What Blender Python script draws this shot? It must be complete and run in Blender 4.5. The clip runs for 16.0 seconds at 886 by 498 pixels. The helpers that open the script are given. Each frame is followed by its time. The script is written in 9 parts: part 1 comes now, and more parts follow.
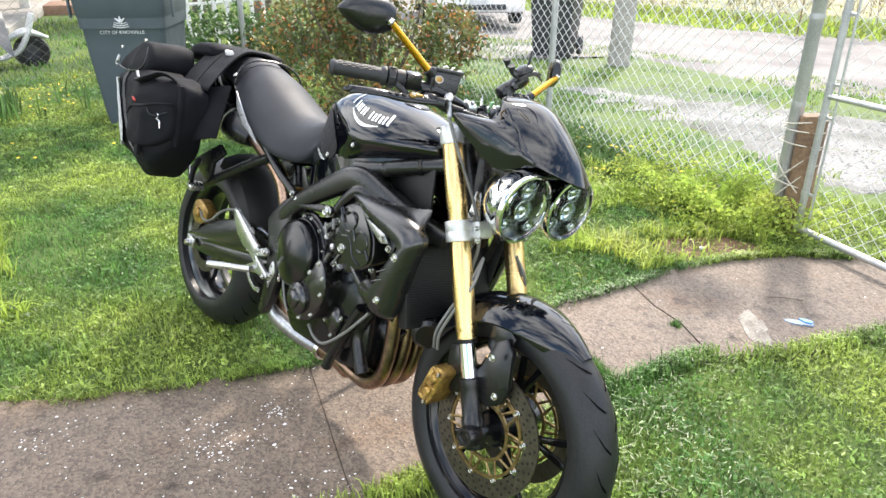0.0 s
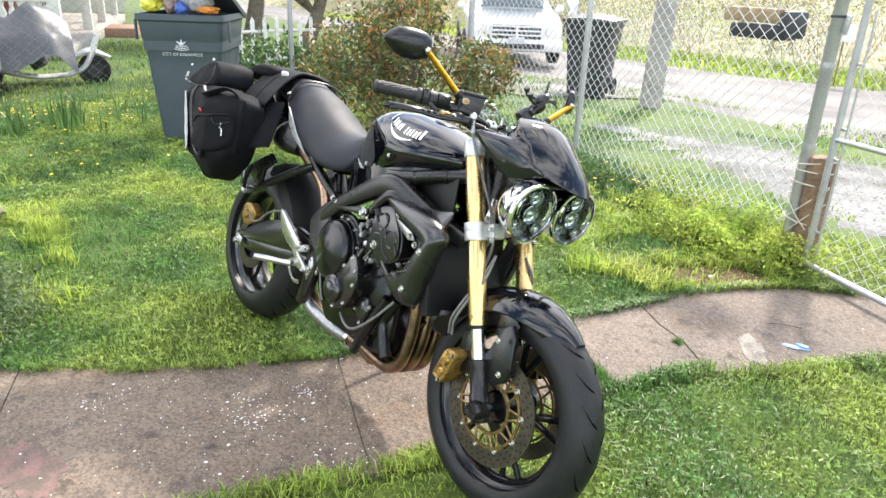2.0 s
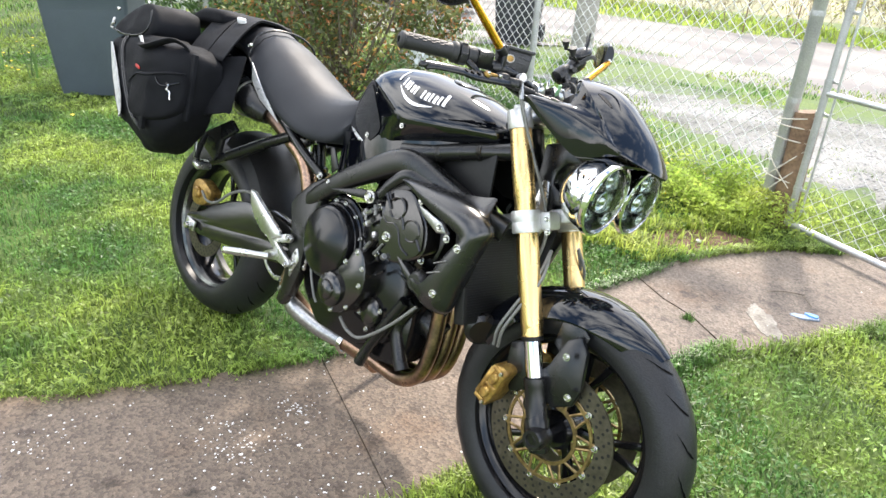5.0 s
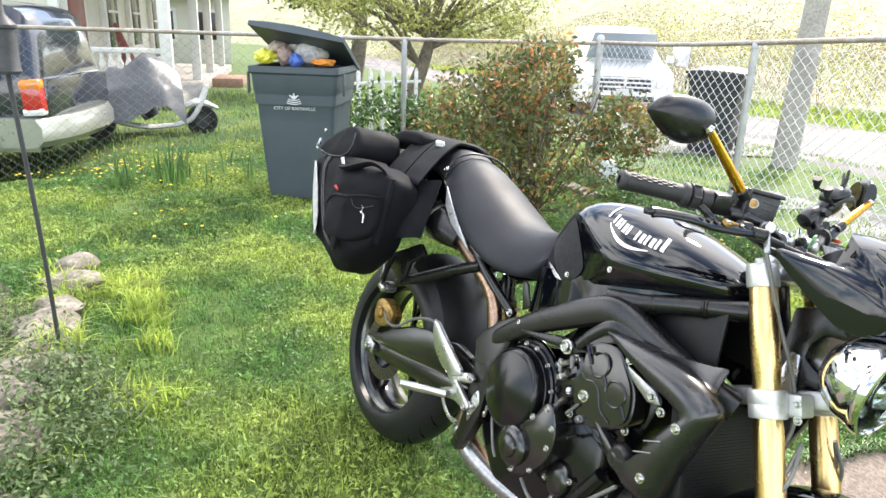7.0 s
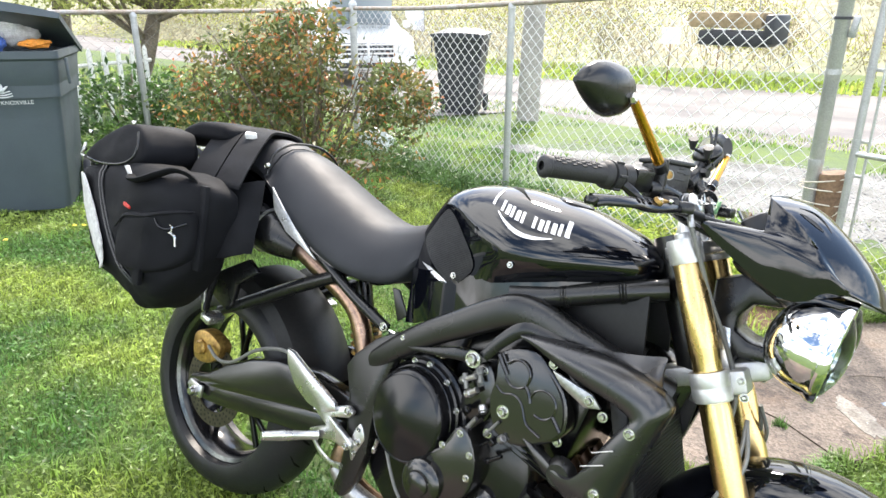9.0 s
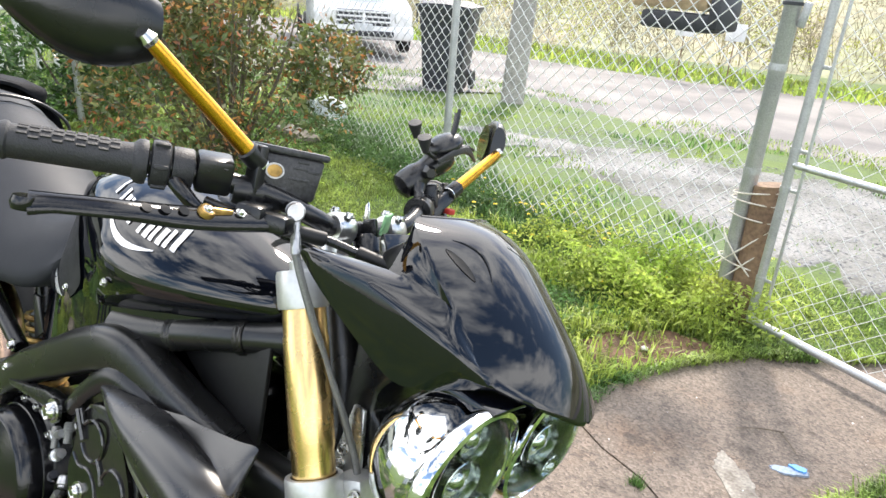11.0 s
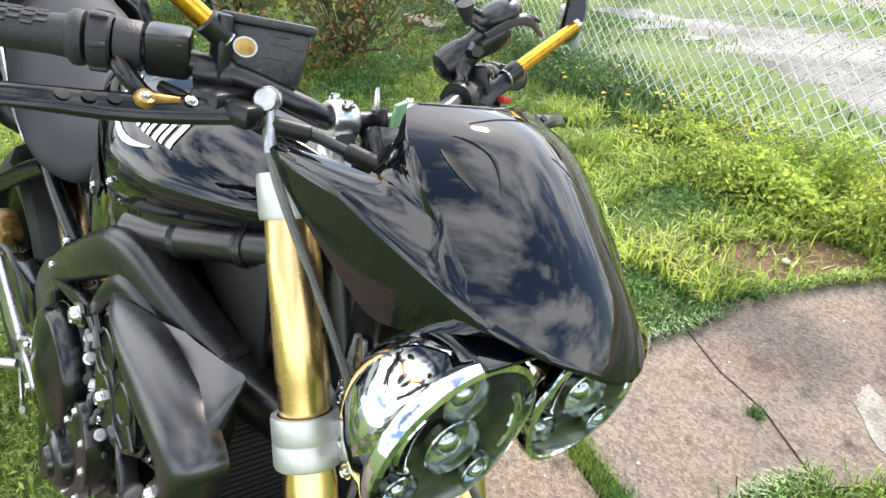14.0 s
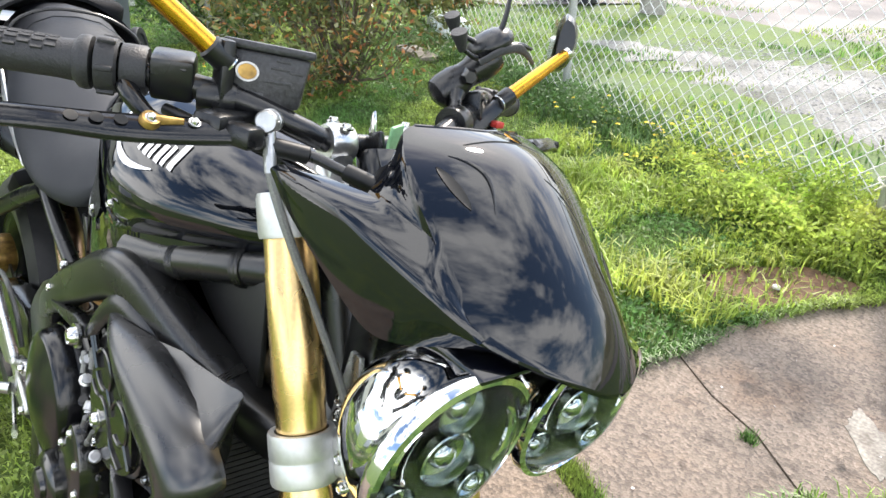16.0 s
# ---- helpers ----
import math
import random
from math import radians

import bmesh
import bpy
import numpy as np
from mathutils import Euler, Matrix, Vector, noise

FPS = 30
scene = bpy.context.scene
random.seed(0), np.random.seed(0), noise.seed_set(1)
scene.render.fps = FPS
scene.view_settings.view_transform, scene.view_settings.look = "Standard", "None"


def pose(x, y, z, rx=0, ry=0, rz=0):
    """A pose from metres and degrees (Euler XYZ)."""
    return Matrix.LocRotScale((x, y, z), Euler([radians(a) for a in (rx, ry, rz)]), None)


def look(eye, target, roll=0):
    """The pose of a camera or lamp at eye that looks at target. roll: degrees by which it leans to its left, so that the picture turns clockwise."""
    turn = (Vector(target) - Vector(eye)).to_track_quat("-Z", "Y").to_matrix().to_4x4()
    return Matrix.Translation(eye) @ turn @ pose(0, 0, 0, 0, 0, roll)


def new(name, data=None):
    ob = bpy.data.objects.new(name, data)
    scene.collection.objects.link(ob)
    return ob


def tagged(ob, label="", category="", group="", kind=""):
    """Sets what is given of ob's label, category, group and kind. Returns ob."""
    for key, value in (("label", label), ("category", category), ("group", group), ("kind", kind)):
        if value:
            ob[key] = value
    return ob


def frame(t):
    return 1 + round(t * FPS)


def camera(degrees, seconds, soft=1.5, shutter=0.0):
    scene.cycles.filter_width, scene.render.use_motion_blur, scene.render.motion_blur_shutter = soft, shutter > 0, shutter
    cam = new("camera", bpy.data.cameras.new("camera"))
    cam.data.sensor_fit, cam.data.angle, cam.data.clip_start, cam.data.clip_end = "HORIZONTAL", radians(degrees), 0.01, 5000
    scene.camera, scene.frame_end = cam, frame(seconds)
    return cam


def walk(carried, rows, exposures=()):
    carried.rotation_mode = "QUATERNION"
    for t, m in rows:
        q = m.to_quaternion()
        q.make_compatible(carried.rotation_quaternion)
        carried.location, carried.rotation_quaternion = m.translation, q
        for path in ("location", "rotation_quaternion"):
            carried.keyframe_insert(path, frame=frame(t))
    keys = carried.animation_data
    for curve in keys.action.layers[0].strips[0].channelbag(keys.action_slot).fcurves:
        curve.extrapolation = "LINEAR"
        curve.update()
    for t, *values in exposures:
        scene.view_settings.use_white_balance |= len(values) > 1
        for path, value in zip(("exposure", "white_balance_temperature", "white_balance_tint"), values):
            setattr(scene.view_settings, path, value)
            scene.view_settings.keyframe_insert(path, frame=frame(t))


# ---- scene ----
cam = camera(66.0, 16.0)
PATH = [
    (0, (2.272, -0.995, 1.315), (0.931, 0.243, 0.499), 0.2),
    (0.5, (2.309, -0.978, 1.317), (0.871, 0.183, 0.553), 1.9),
    (1, (2.392, -1.063, 1.32), (0.93, 0.098, 0.603), 3.5),
    (1.5, (2.49, -1.134, 1.328), (1.032, 0.043, 0.629), 4.1),
    (2, (2.484, -1.147, 1.324), (1.056, 0.051, 0.597), 2.3),
    (2.5, (2.393, -1.112, 1.303), (1.03, 0.126, 0.522), 1.9),
    (3, (2.19, -1.037, 1.275), (0.811, 0.179, 0.488), -0.6),
    (3.2, (2.139, -1.028, 1.279), (0.754, 0.177, 0.485), -0.8),
    (5.3, (1.941, -1.129, 1.274), (0.758, 0.235, 0.414), 3.8),
    (5.5, (1.88, -1.11, 1.265), (0.7, 0.254, 0.4), 3.3),
    (5.6, (1.83, -1.08, 1.256), (0.63, 0.294, 0.434), 2.8),
    (5.7, (1.76, -1.068, 1.183), (0.52, 0.309, 0.43), 4.5),
    (5.8, (1.761, -1.042, 1.189), (0.467, 0.294, 0.455), 0.8),
    (5.9, (1.732, -1.085, 1.279), (0.394, 0.219, 0.565), -0.5),
    (6, (1.699, -1.057, 1.273), (0.305, 0.228, 0.637), -0.9),
    (6.5, (1.761, -1.088, 1.308), (0.11, -0.087, 0.785), 1.5),
    (7, (1.798, -1.028, 1.304), (0.197, 0.005, 0.696), 2.0),
    (7.5, (1.624, -0.944, 1.291), (0.077, 0.159, 0.666), 1.0),
    (8, (1.455, -1.014, 1.292), (0.026, 0.228, 0.647), 0.7),
    (8.5, (1.367, -1.066, 1.293), (0.051, 0.287, 0.629), -0.2),
    (9, (1.44, -1.023, 1.291), (0.337, 0.503, 0.616), 0.3),
    (9.5, (1.595, -0.885, 1.276), (0.604, 0.713, 0.592), 0.5),
    (9.7, (1.656, -0.814, 1.267), (0.646, 0.767, 0.575), 2.4),
    (11.8, (1.663, -0.234, 1.198), (0.448, 1.134, 0.39), 2.6),
    (12, (1.651, -0.225, 1.185), (0.416, 1.063, 0.282), 1.4),
    (12.5, (1.666, -0.183, 1.165), (0.452, 1.038, 0.147), 1.9),
    (13, (1.67, -0.163, 1.156), (0.463, 1.039, 0.108), 0.2),
    (13.5, (1.654, -0.156, 1.166), (0.408, 0.987, 0.097), 0.2),
    (14, (1.651, -0.176, 1.18), (0.342, 0.936, 0.156), 0.2),
    (14.5, (1.651, -0.164, 1.174), (0.334, 0.955, 0.168), 0.5),
    (15, (1.657, -0.161, 1.18), (0.342, 0.964, 0.176), -0.3),
    (15.5, (1.664, -0.164, 1.183), (0.349, 0.975, 0.197), -0.4),
    (16, (1.663, -0.189, 1.179), (0.335, 0.966, 0.229), 0.5),
]
walk(cam, [(t, look(eye, target, roll)) for t, eye, target, roll in PATH], [(0, 1.26), (3, 1.24), (6, 1.34), (9, 1.38), (9.7, 1.30), (12, 1.05), (13, 1.12), (14.5, 1.22), (16, 1.24)])

# ---------------------------------------------------------------- light
SUN_AZ, SUN_EL = radians(114), radians(42)
world = bpy.data.worlds.new("sky")
scene.world = world
world.use_nodes = True
wn, wl = world.node_tree.nodes, world.node_tree.links
wn.clear()
w_out = wn.new("ShaderNodeOutputWorld")
w_bg = wn.new("ShaderNodeBackground")
w_sky = wn.new("ShaderNodeTexSky")
w_sky.sky_type = "NISHITA"
w_sky.sun_disc = False
w_sky.dust_density = 1.3
w_sky.ozone_density = 2.0
w_sky.sun_elevation = SUN_EL
w_sky.sun_rotation = radians(90) - SUN_AZ
w_tc = wn.new("ShaderNodeTexCoord")
w_map = wn.new("ShaderNodeMapping")
w_map.inputs["Scale"].default_value = (1.0, 1.0, 2.6)
w_noise = wn.new("ShaderNodeTexNoise")
w_noise.inputs["Scale"].default_value = 2.1
w_noise.inputs["Detail"].default_value = 8
w_noise.inputs["Roughness"].default_value = 0.6
w_ramp = wn.new("ShaderNodeValToRGB")
w_ramp.color_ramp.elements[0].position = 0.43
w_ramp.color_ramp.elements[1].position = 0.58
w_mix = wn.new("ShaderNodeMix")
w_mix.data_type = "RGBA"
w_mix.inputs[7].default_value = (11.6, 11.6, 11.7, 1)
wl.new(w_tc.outputs["Generated"], w_map.inputs["Vector"])
wl.new(w_map.outputs[0], w_noise.inputs["Vector"])
wl.new(w_noise.outputs["Fac"], w_ramp.inputs[0])
wl.new(w_ramp.outputs["Color"], w_mix.inputs[0])
wl.new(w_sky.outputs[0], w_mix.inputs[6])
wl.new(w_mix.outputs[2], w_bg.inputs["Color"])
w_bg.inputs["Strength"].default_value = 0.15
wl.new(w_bg.outputs[0], w_out.inputs["Surface"])

sun = new("sun", bpy.data.lights.new("sun", "SUN"))
sun.data.energy, sun.data.angle, sun.data.color = 2.9, radians(5.0), (1.0, 0.90, 0.79)
sun_way = Vector((math.cos(SUN_AZ) * math.cos(SUN_EL), math.sin(SUN_AZ) * math.cos(SUN_EL), math.sin(SUN_EL)))
sun.matrix_world = look(sun_way * 20, (0, 0, 0))


# ---------------------------------------------------------------- materials
def surface(name, base, rough=0.5, metal=0.0, var=0.18, scale=9.0, bump=0.0, fine=120.0, second=None, spread=(0.42, 0.68), coat=0.0, wear=0.12, island=0.0, through_light=0.0, spec=0.5):
    """A node material with variation at two scales, an optional second colour in patches, and fine relief."""
    m = bpy.data.materials.new(name)
    m.use_nodes = True
    n, l = m.node_tree.nodes, m.node_tree.links
    b = n["Principled BSDF"]
    tc = n.new("ShaderNodeTexCoord")
    big, small = n.new("ShaderNodeTexNoise"), n.new("ShaderNodeTexNoise")
    big.inputs["Scale"].default_value, big.inputs["Detail"].default_value = scale, 5
    small.inputs["Scale"].default_value, small.inputs["Detail"].default_value = fine, 3
    for k in (big, small):
        l.new(tc.outputs["Object"], k.inputs["Vector"])
    mix = n.new("ShaderNodeMix")
    mix.data_type = "RGBA"
    mix.inputs[6].default_value = (*base, 1)
    mix.inputs[7].default_value = (*(second or [c * (1 - var) for c in base]), 1)
    ramp = n.new("ShaderNodeMapRange")
    ramp.inputs[1].default_value, ramp.inputs[2].default_value = spread
    l.new(big.outputs["Fac"], ramp.inputs[0])
    l.new(ramp.outputs[0], mix.inputs[0])
    grain = n.new("ShaderNodeMix")
    grain.data_type, grain.blend_type = "RGBA", "MULTIPLY"
    grain.inputs[0].default_value = 1.0
    g = n.new("ShaderNodeMapRange")
    g.inputs[1].default_value, g.inputs[2].default_value, g.inputs[3].default_value, g.inputs[4].default_value = 0.3, 0.7, 1 - var, 1 + var
    l.new(small.outputs["Fac"], g.inputs[0])
    l.new(mix.outputs[2], grain.inputs[6])
    l.new(g.outputs[0], grain.inputs[7])
    colour = grain.outputs[2]
    if island:
        geo = n.new("ShaderNodeNewGeometry")
        r2 = n.new("ShaderNodeMapRange")
        r2.inputs[3].default_value, r2.inputs[4].default_value = 1 - island, 1 + island
        l.new(geo.outputs["Random Per Island"], r2.inputs[0])
        mm = n.new("ShaderNodeMix")
        mm.data_type, mm.blend_type = "RGBA", "MULTIPLY"
        mm.inputs[0].default_value = 1.0
        l.new(colour, mm.inputs[6])
        l.new(r2.outputs[0], mm.inputs[7])
        colour = mm.outputs[2]
    l.new(colour, b.inputs["Base Color"])
    rr = n.new("ShaderNodeMapRange")
    rr.inputs[1].default_value, rr.inputs[2].default_value = 0.3, 0.7
    rr.inputs[3].default_value, rr.inputs[4].default_value = max(0.01, rough * (1 - wear)), min(1, rough * (1 + wear))
    l.new(big.outputs["Fac"], rr.inputs[0])
    l.new(rr.outputs[0], b.inputs["Roughness"])
    b.inputs["Metallic"].default_value = metal
    b.inputs["Specular IOR Level"].default_value = spec
    b.inputs["Coat Weight"].default_value = coat
    b.inputs["Coat Roughness"].default_value = 0.03
    if bump:
        bp = n.new("ShaderNodeBump")
        bp.inputs["Strength"].default_value, bp.inputs["Distance"].default_value = bump, 0.004
        l.new(small.outputs["Fac"], bp.inputs["Height"])
        l.new(bp.outputs[0], b.inputs["Normal"])
    if through_light:
        tr, add = n.new("ShaderNodeBsdfTranslucent"), n.new("ShaderNodeMixShader")
        l.new(colour, tr.inputs["Color"])
        add.inputs[0].default_value = through_light
        l.new(b.outputs[0], add.inputs[1])
        l.new(tr.outputs[0], add.inputs[2])
        l.new(add.outputs[0], n["Material Output"].inputs["Surface"])
    return m


def glassy(name, tint, rough=0.0, alpha=0.25):
    m = bpy.data.materials.new(name)
    m.use_nodes = True
    b = m.node_tree.nodes["Principled BSDF"]
    b.inputs["Base Color"].default_value = (*tint, 1)
    b.inputs["Roughness"].default_value = rough
    b.inputs["Transmission Weight"].default_value = 1.0
    b.inputs["IOR"].default_value = 1.2
    return m


GLOSS = surface("black_gloss_paint", (0.002, 0.0024, 0.0042), 0.03, var=0.1, coat=0.0, scale=3, wear=0.2, spec=0.62)
SATIN = surface("black_satin_plastic", (0.007, 0.0072, 0.008), 0.27, var=0.25, scale=14, bump=0.05, fine=600, spec=0.5, wear=0.25)
SHROUD = surface("soft_black_shroud_paint", (0.011, 0.011, 0.012), 0.27, metal=0.15, var=0.15, scale=14, bump=0.02, fine=600, spec=1.0)
FRAME = surface("graphite_powder_coat", (0.010, 0.0099, 0.0099), 0.28, metal=0.2, var=0.15, scale=10, bump=0.06, fine=700, spec=0.7)
CASE = surface("black_cast_alloy", (0.006, 0.006, 0.007), 0.15, metal=0.1, var=0.25, scale=25, bump=0.05, fine=400, wear=0.3)
COVER = surface("black_engine_cover", (0.010, 0.0096, 0.0092), 0.15, metal=0.1, var=0.3, scale=18, bump=0.05, fine=500, wear=0.3, spec=0.9)
GOLD = surface("gold_anodised", (0.82, 0.58, 0.25), 0.27, metal=1.0, var=0.07, scale=6, fine=300, wear=0.2)
CAST = surface("cast_aluminium", (0.60, 0.60, 0.59), 0.46, metal=0.8, var=0.06, scale=9, fine=160, bump=0.03)
GOLD_DEEP = surface("amber_anodised", (0.72, 0.36, 0.04), 0.25, metal=1.0, var=0.12, scale=20)
CALIPER = surface("gold_brake_paint", (0.38, 0.24, 0.065), 0.36, metal=0.6, var=0.35, scale=40, second=(0.2, 0.11, 0.03))
CARRIER = surface("bronze_disc_carrier", (0.27, 0.19, 0.085), 0.36, metal=0.9, var=0.3, scale=40, second=(0.15, 0.10, 0.045))
ALLOY = surface("brushed_alloy", (0.62, 0.62, 0.61), 0.28, metal=0.95, var=0.12, scale=20, fine=300, bump=0.04)
CHROME = surface("chrome", (0.80, 0.81, 0.82), 0.055, metal=1.0, var=0.03, scale=10)
STEEL = surface("bolt_steel", (0.62, 0.62, 0.60), 0.2, metal=1.0, var=0.15, scale=80)
DISC = surface("brake_disc_steel", (0.105, 0.092, 0.072), 0.36, metal=0.8, var=0.25, scale=30, second=(0.07, 0.06, 0.045))
HEADER = surface("heat_tinted_exhaust", (0.36, 0.235, 0.165), 0.30, metal=1.0, var=0.2, scale=14, second=(0.12, 0.088, 0.07))
SHIELD = surface("exhaust_heat_shield", (0.42, 0.42, 0.42), 0.32, metal=0.9, var=0.2, scale=16)
RUBBER = surface("tyre_rubber", (0.013, 0.0135, 0.015), 0.42, var=0.4, scale=12, bump=0.2, fine=300, spec=0.35)
# shade inside the tread grooves, put into a near-black colour
GROOVE = surface("tread_groove_shade", (0.002, 0.002, 0.002), 0.9, spec=0.05)
GRIP = surface("grip_rubber", (0.02, 0.02, 0.022), 0.55, var=0.2, bump=0.25, fine=500)
VINYL = surface("seat_vinyl", (0.023, 0.0245, 0.029), 0.52, var=0.12, scale=10, bump=0.14, fine=1100, spec=0.24)
CLOTH = surface("black_nylon", (0.0058, 0.0063, 0.0085), 0.72, var=0.4, scale=10, bump=0.3, fine=700, spec=0.16)
SCUFFED = surface("scuffed_black_box", (0.022, 0.022, 0.024), 0.42, var=0.5, scale=45, bump=0.15, fine=300, second=(0.055, 0.055, 0.055), spread=(0.55, 0.75))
REFLECT = surface("grey_reflective_tape", (0.55, 0.55, 0.55), 0.5, var=0.2, scale=22, second=(0.42, 0.42, 0.42))
RED = surface("red_tab", (0.5, 0.04, 0.03), 0.5)
SILVER = surface("silver_badge", (0.72, 0.72, 0.73), 0.3, metal=0.6)
PADS = surface("knee_pad_rubber", (0.05, 0.05, 0.052), 0.36, var=0.2, scale=40)
_n, _l = PADS.node_tree.nodes, PADS.node_tree.links
_sep, _tc = _n.new("ShaderNodeSeparateXYZ"), _n.new("ShaderNodeTexCoord")
_l.new(_tc.outputs["Object"], _sep.inputs[0])
_waves = []
for _shift in (0.35, -0.35):
    # two crossed sets of ridges leave a diamond dimple pattern
    _mul, _add, _sin = (_n.new("ShaderNodeMath") for _ in range(3))
    _mul.operation, _add.operation, _sin.operation = "MULTIPLY", "MULTIPLY_ADD", "SINE"
    _mul.inputs[1].default_value = 900.0
    _l.new(_sep.outputs["X"], _mul.inputs[0])
    _l.new(_sep.outputs["Z"], _add.inputs[0])
    _add.inputs[1].default_value = 900.0 * (1 if _shift > 0 else -1)
    _l.new(_mul.outputs[0], _add.inputs[2])
    _l.new(_add.outputs[0], _sin.inputs[0])
    _waves.append(_sin.outputs[0])
_prod = _n.new("ShaderNodeMath")
_prod.operation = "MULTIPLY"
_l.new(_waves[0], _prod.inputs[0])
_l.new(_waves[1], _prod.inputs[1])
_bp = _n.new("ShaderNodeBump")
_bp.inputs["Strength"].default_value, _bp.inputs["Distance"].default_value = 1.0, 0.008
_l.new(_prod.outputs[0], _bp.inputs["Height"])
_l.new(_bp.outputs[0], _n["Principled BSDF"].inputs["Normal"])
RADIATOR = surface("radiator_core", (0.012, 0.012, 0.012), 0.5, metal=0.4)
LAMPGLASS = glassy("headlight_glass", (0.92, 0.96, 0.93))
LAMPBACK = surface("headlight_inner", (0.12, 0.13, 0.12), 0.22, metal=0.9, var=0.3, scale=30)
REFLECTOR = surface("reflector_cup", (0.50, 0.54, 0.51), 0.16, metal=1.0, scale=40)
HOSE = surface("braided_hose", (0.2, 0.2, 0.19), 0.45, metal=0.4, var=0.3, fine=900, bump=0.4)
WHITE = surface("white_plastic", (0.75, 0.75, 0.74), 0.45, var=0.1)
GREEN_TAG = surface("pale_green_key_tag", (0.25, 0.48, 0.24), 0.4)


def concrete(name, pale, dark, rust, seed):
    """Weathered exposed-aggregate concrete: stones of many tones, stains, dirt and a pitted face."""
    m = bpy.data.materials.new(name)
    m.use_nodes = True
    n, l = m.node_tree.nodes, m.node_tree.links
    b = n["Principled BSDF"]
    tc = n.new("ShaderNodeTexCoord")
    at = n.new("ShaderNodeMapping")
    at.inputs["Location"].default_value = (seed, seed * 0.7, 0)
    l.new(tc.outputs["Object"], at.inputs["Vector"])

    def cloud(scale, detail, lo, hi, rough=0.6):
        t, r = n.new("ShaderNodeTexNoise"), n.new("ShaderNodeMapRange")
        t.inputs["Scale"].default_value, t.inputs["Detail"].default_value, t.inputs["Roughness"].default_value = scale, detail, rough
        r.inputs[1].default_value, r.inputs[2].default_value = lo, hi
        l.new(at.outputs[0], t.inputs["Vector"])
        l.new(t.outputs["Fac"], r.inputs[0])
        return r.outputs[0]

    def blend(fac, a, c, kind="MIX"):
        x = n.new("ShaderNodeMix")
        x.data_type, x.blend_type = "RGBA", kind
        for i, v in ((0, fac), (6, a), (7, c)):
            if isinstance(v, (tuple, float)):
                x.inputs[i].default_value = (*v, 1) if isinstance(v, tuple) else v
            else:
                l.new(v, x.inputs[i])
        return x.outputs[2]

    col = blend(cloud(2.1, 6, 0.38, 0.66), pale, dark)
    col = blend(cloud(3.7, 6, 0.52, 0.72), col, rust)
    col = blend(cloud(11, 5, 0.56, 0.74), col, tuple(c * 0.5 for c in dark))
    stones = n.new("ShaderNodeTexVoronoi")
    stones.inputs["Scale"].default_value = 130
    l.new(at.outputs[0], stones.inputs["Vector"])
    tone = n.new("ShaderNodeSeparateColor")
    l.new(stones.outputs["Color"], tone.inputs[0])
    tr = n.new("ShaderNodeMapRange")
    tr.inputs[3].default_value, tr.inputs[4].default_value = 0.52, 1.5
    l.new(tone.outputs[0], tr.inputs[0])
    col = blend(0.75, col, tr.outputs[0], "MULTIPLY")
    grit = cloud(420, 2, 0.3, 0.7)
    gm = n.new("ShaderNodeMapRange")
    gm.inputs[3].default_value, gm.inputs[4].default_value = 0.75, 1.25
    l.new(grit, gm.inputs[0])
    col = blend(1.0, col, gm.outputs[0], "MULTIPLY")
    l.new(col, b.inputs["Base Color"])
    b.inputs["Roughness"].default_value = 0.82
    bp = n.new("ShaderNodeBump")
    bp.inputs["Strength"].default_value, bp.inputs["Distance"].default_value = 0.7, 0.003
    l.new(stones.outputs["Distance"], bp.inputs["Height"])
    b2 = n.new("ShaderNodeBump")
    b2.inputs["Strength"].default_value, b2.inputs["Distance"].default_value = 0.5, 0.006
    l.new(cloud(45, 4, 0.2, 0.8), b2.inputs["Height"])
    l.new(bp.outputs[0], b2.inputs["Normal"])
    l.new(b2.outputs[0], b.inputs["Normal"])
    return m


# ---------------------------------------------------------------- mesh tools
def finish(bm, angle=38):
    bmesh.ops.recalc_face_normals(bm, faces=bm.faces)
    lim = radians(angle)
    for f in bm.faces:
        f.smooth = True
    for e in bm.edges:
        e.smooth = len(e.link_faces) != 2 or e.calc_face_angle(0) < lim
    return bm


def part(name, bm, material, parent=None, label="", angle=38, keep=False):
    if not keep:
        finish(bm, angle)
    me = bpy.data.meshes.new(name)
    bm.to_mesh(me)
    bm.free()
    me.materials.append(material)
    ob = new(name, me)
    if parent is not None:
        ob.parent = parent
    if label:
        ob["label"] = label
    return ob


def same_mesh(name, me, m, parent=None):
    ob = new(name, me)
    ob.parent = parent
    ob.matrix_basis = m
    return ob


def thing(name, m, label, category, group="", kind=""):
    ob = new(name)
    ob.empty_display_size = 0.1
    ob.matrix_world = m
    return tagged(ob, label, category, group, kind)


def spline(pts, sub=6):
    """Points of a smooth curve through pts (Catmull-Rom)."""
    p = [Vector(q) for q in pts]
    if len(p) < 3 or sub < 2:
        return p
    q = [p[0] * 2 - p[1], *p, p[-1] * 2 - p[-2]]
    out = []
    for i in range(1, len(q) - 2):
        a, b, c, d = q[i - 1:i + 3]
        for k in range(sub):
            t = k / sub
            out.append(0.5 * ((2 * b) + (c - a) * t + (2 * a - 5 * b + 4 * c - d) * t * t + (3 * b - a - 3 * c + d) * t ** 3))
    out.append(p[-1])
    return out


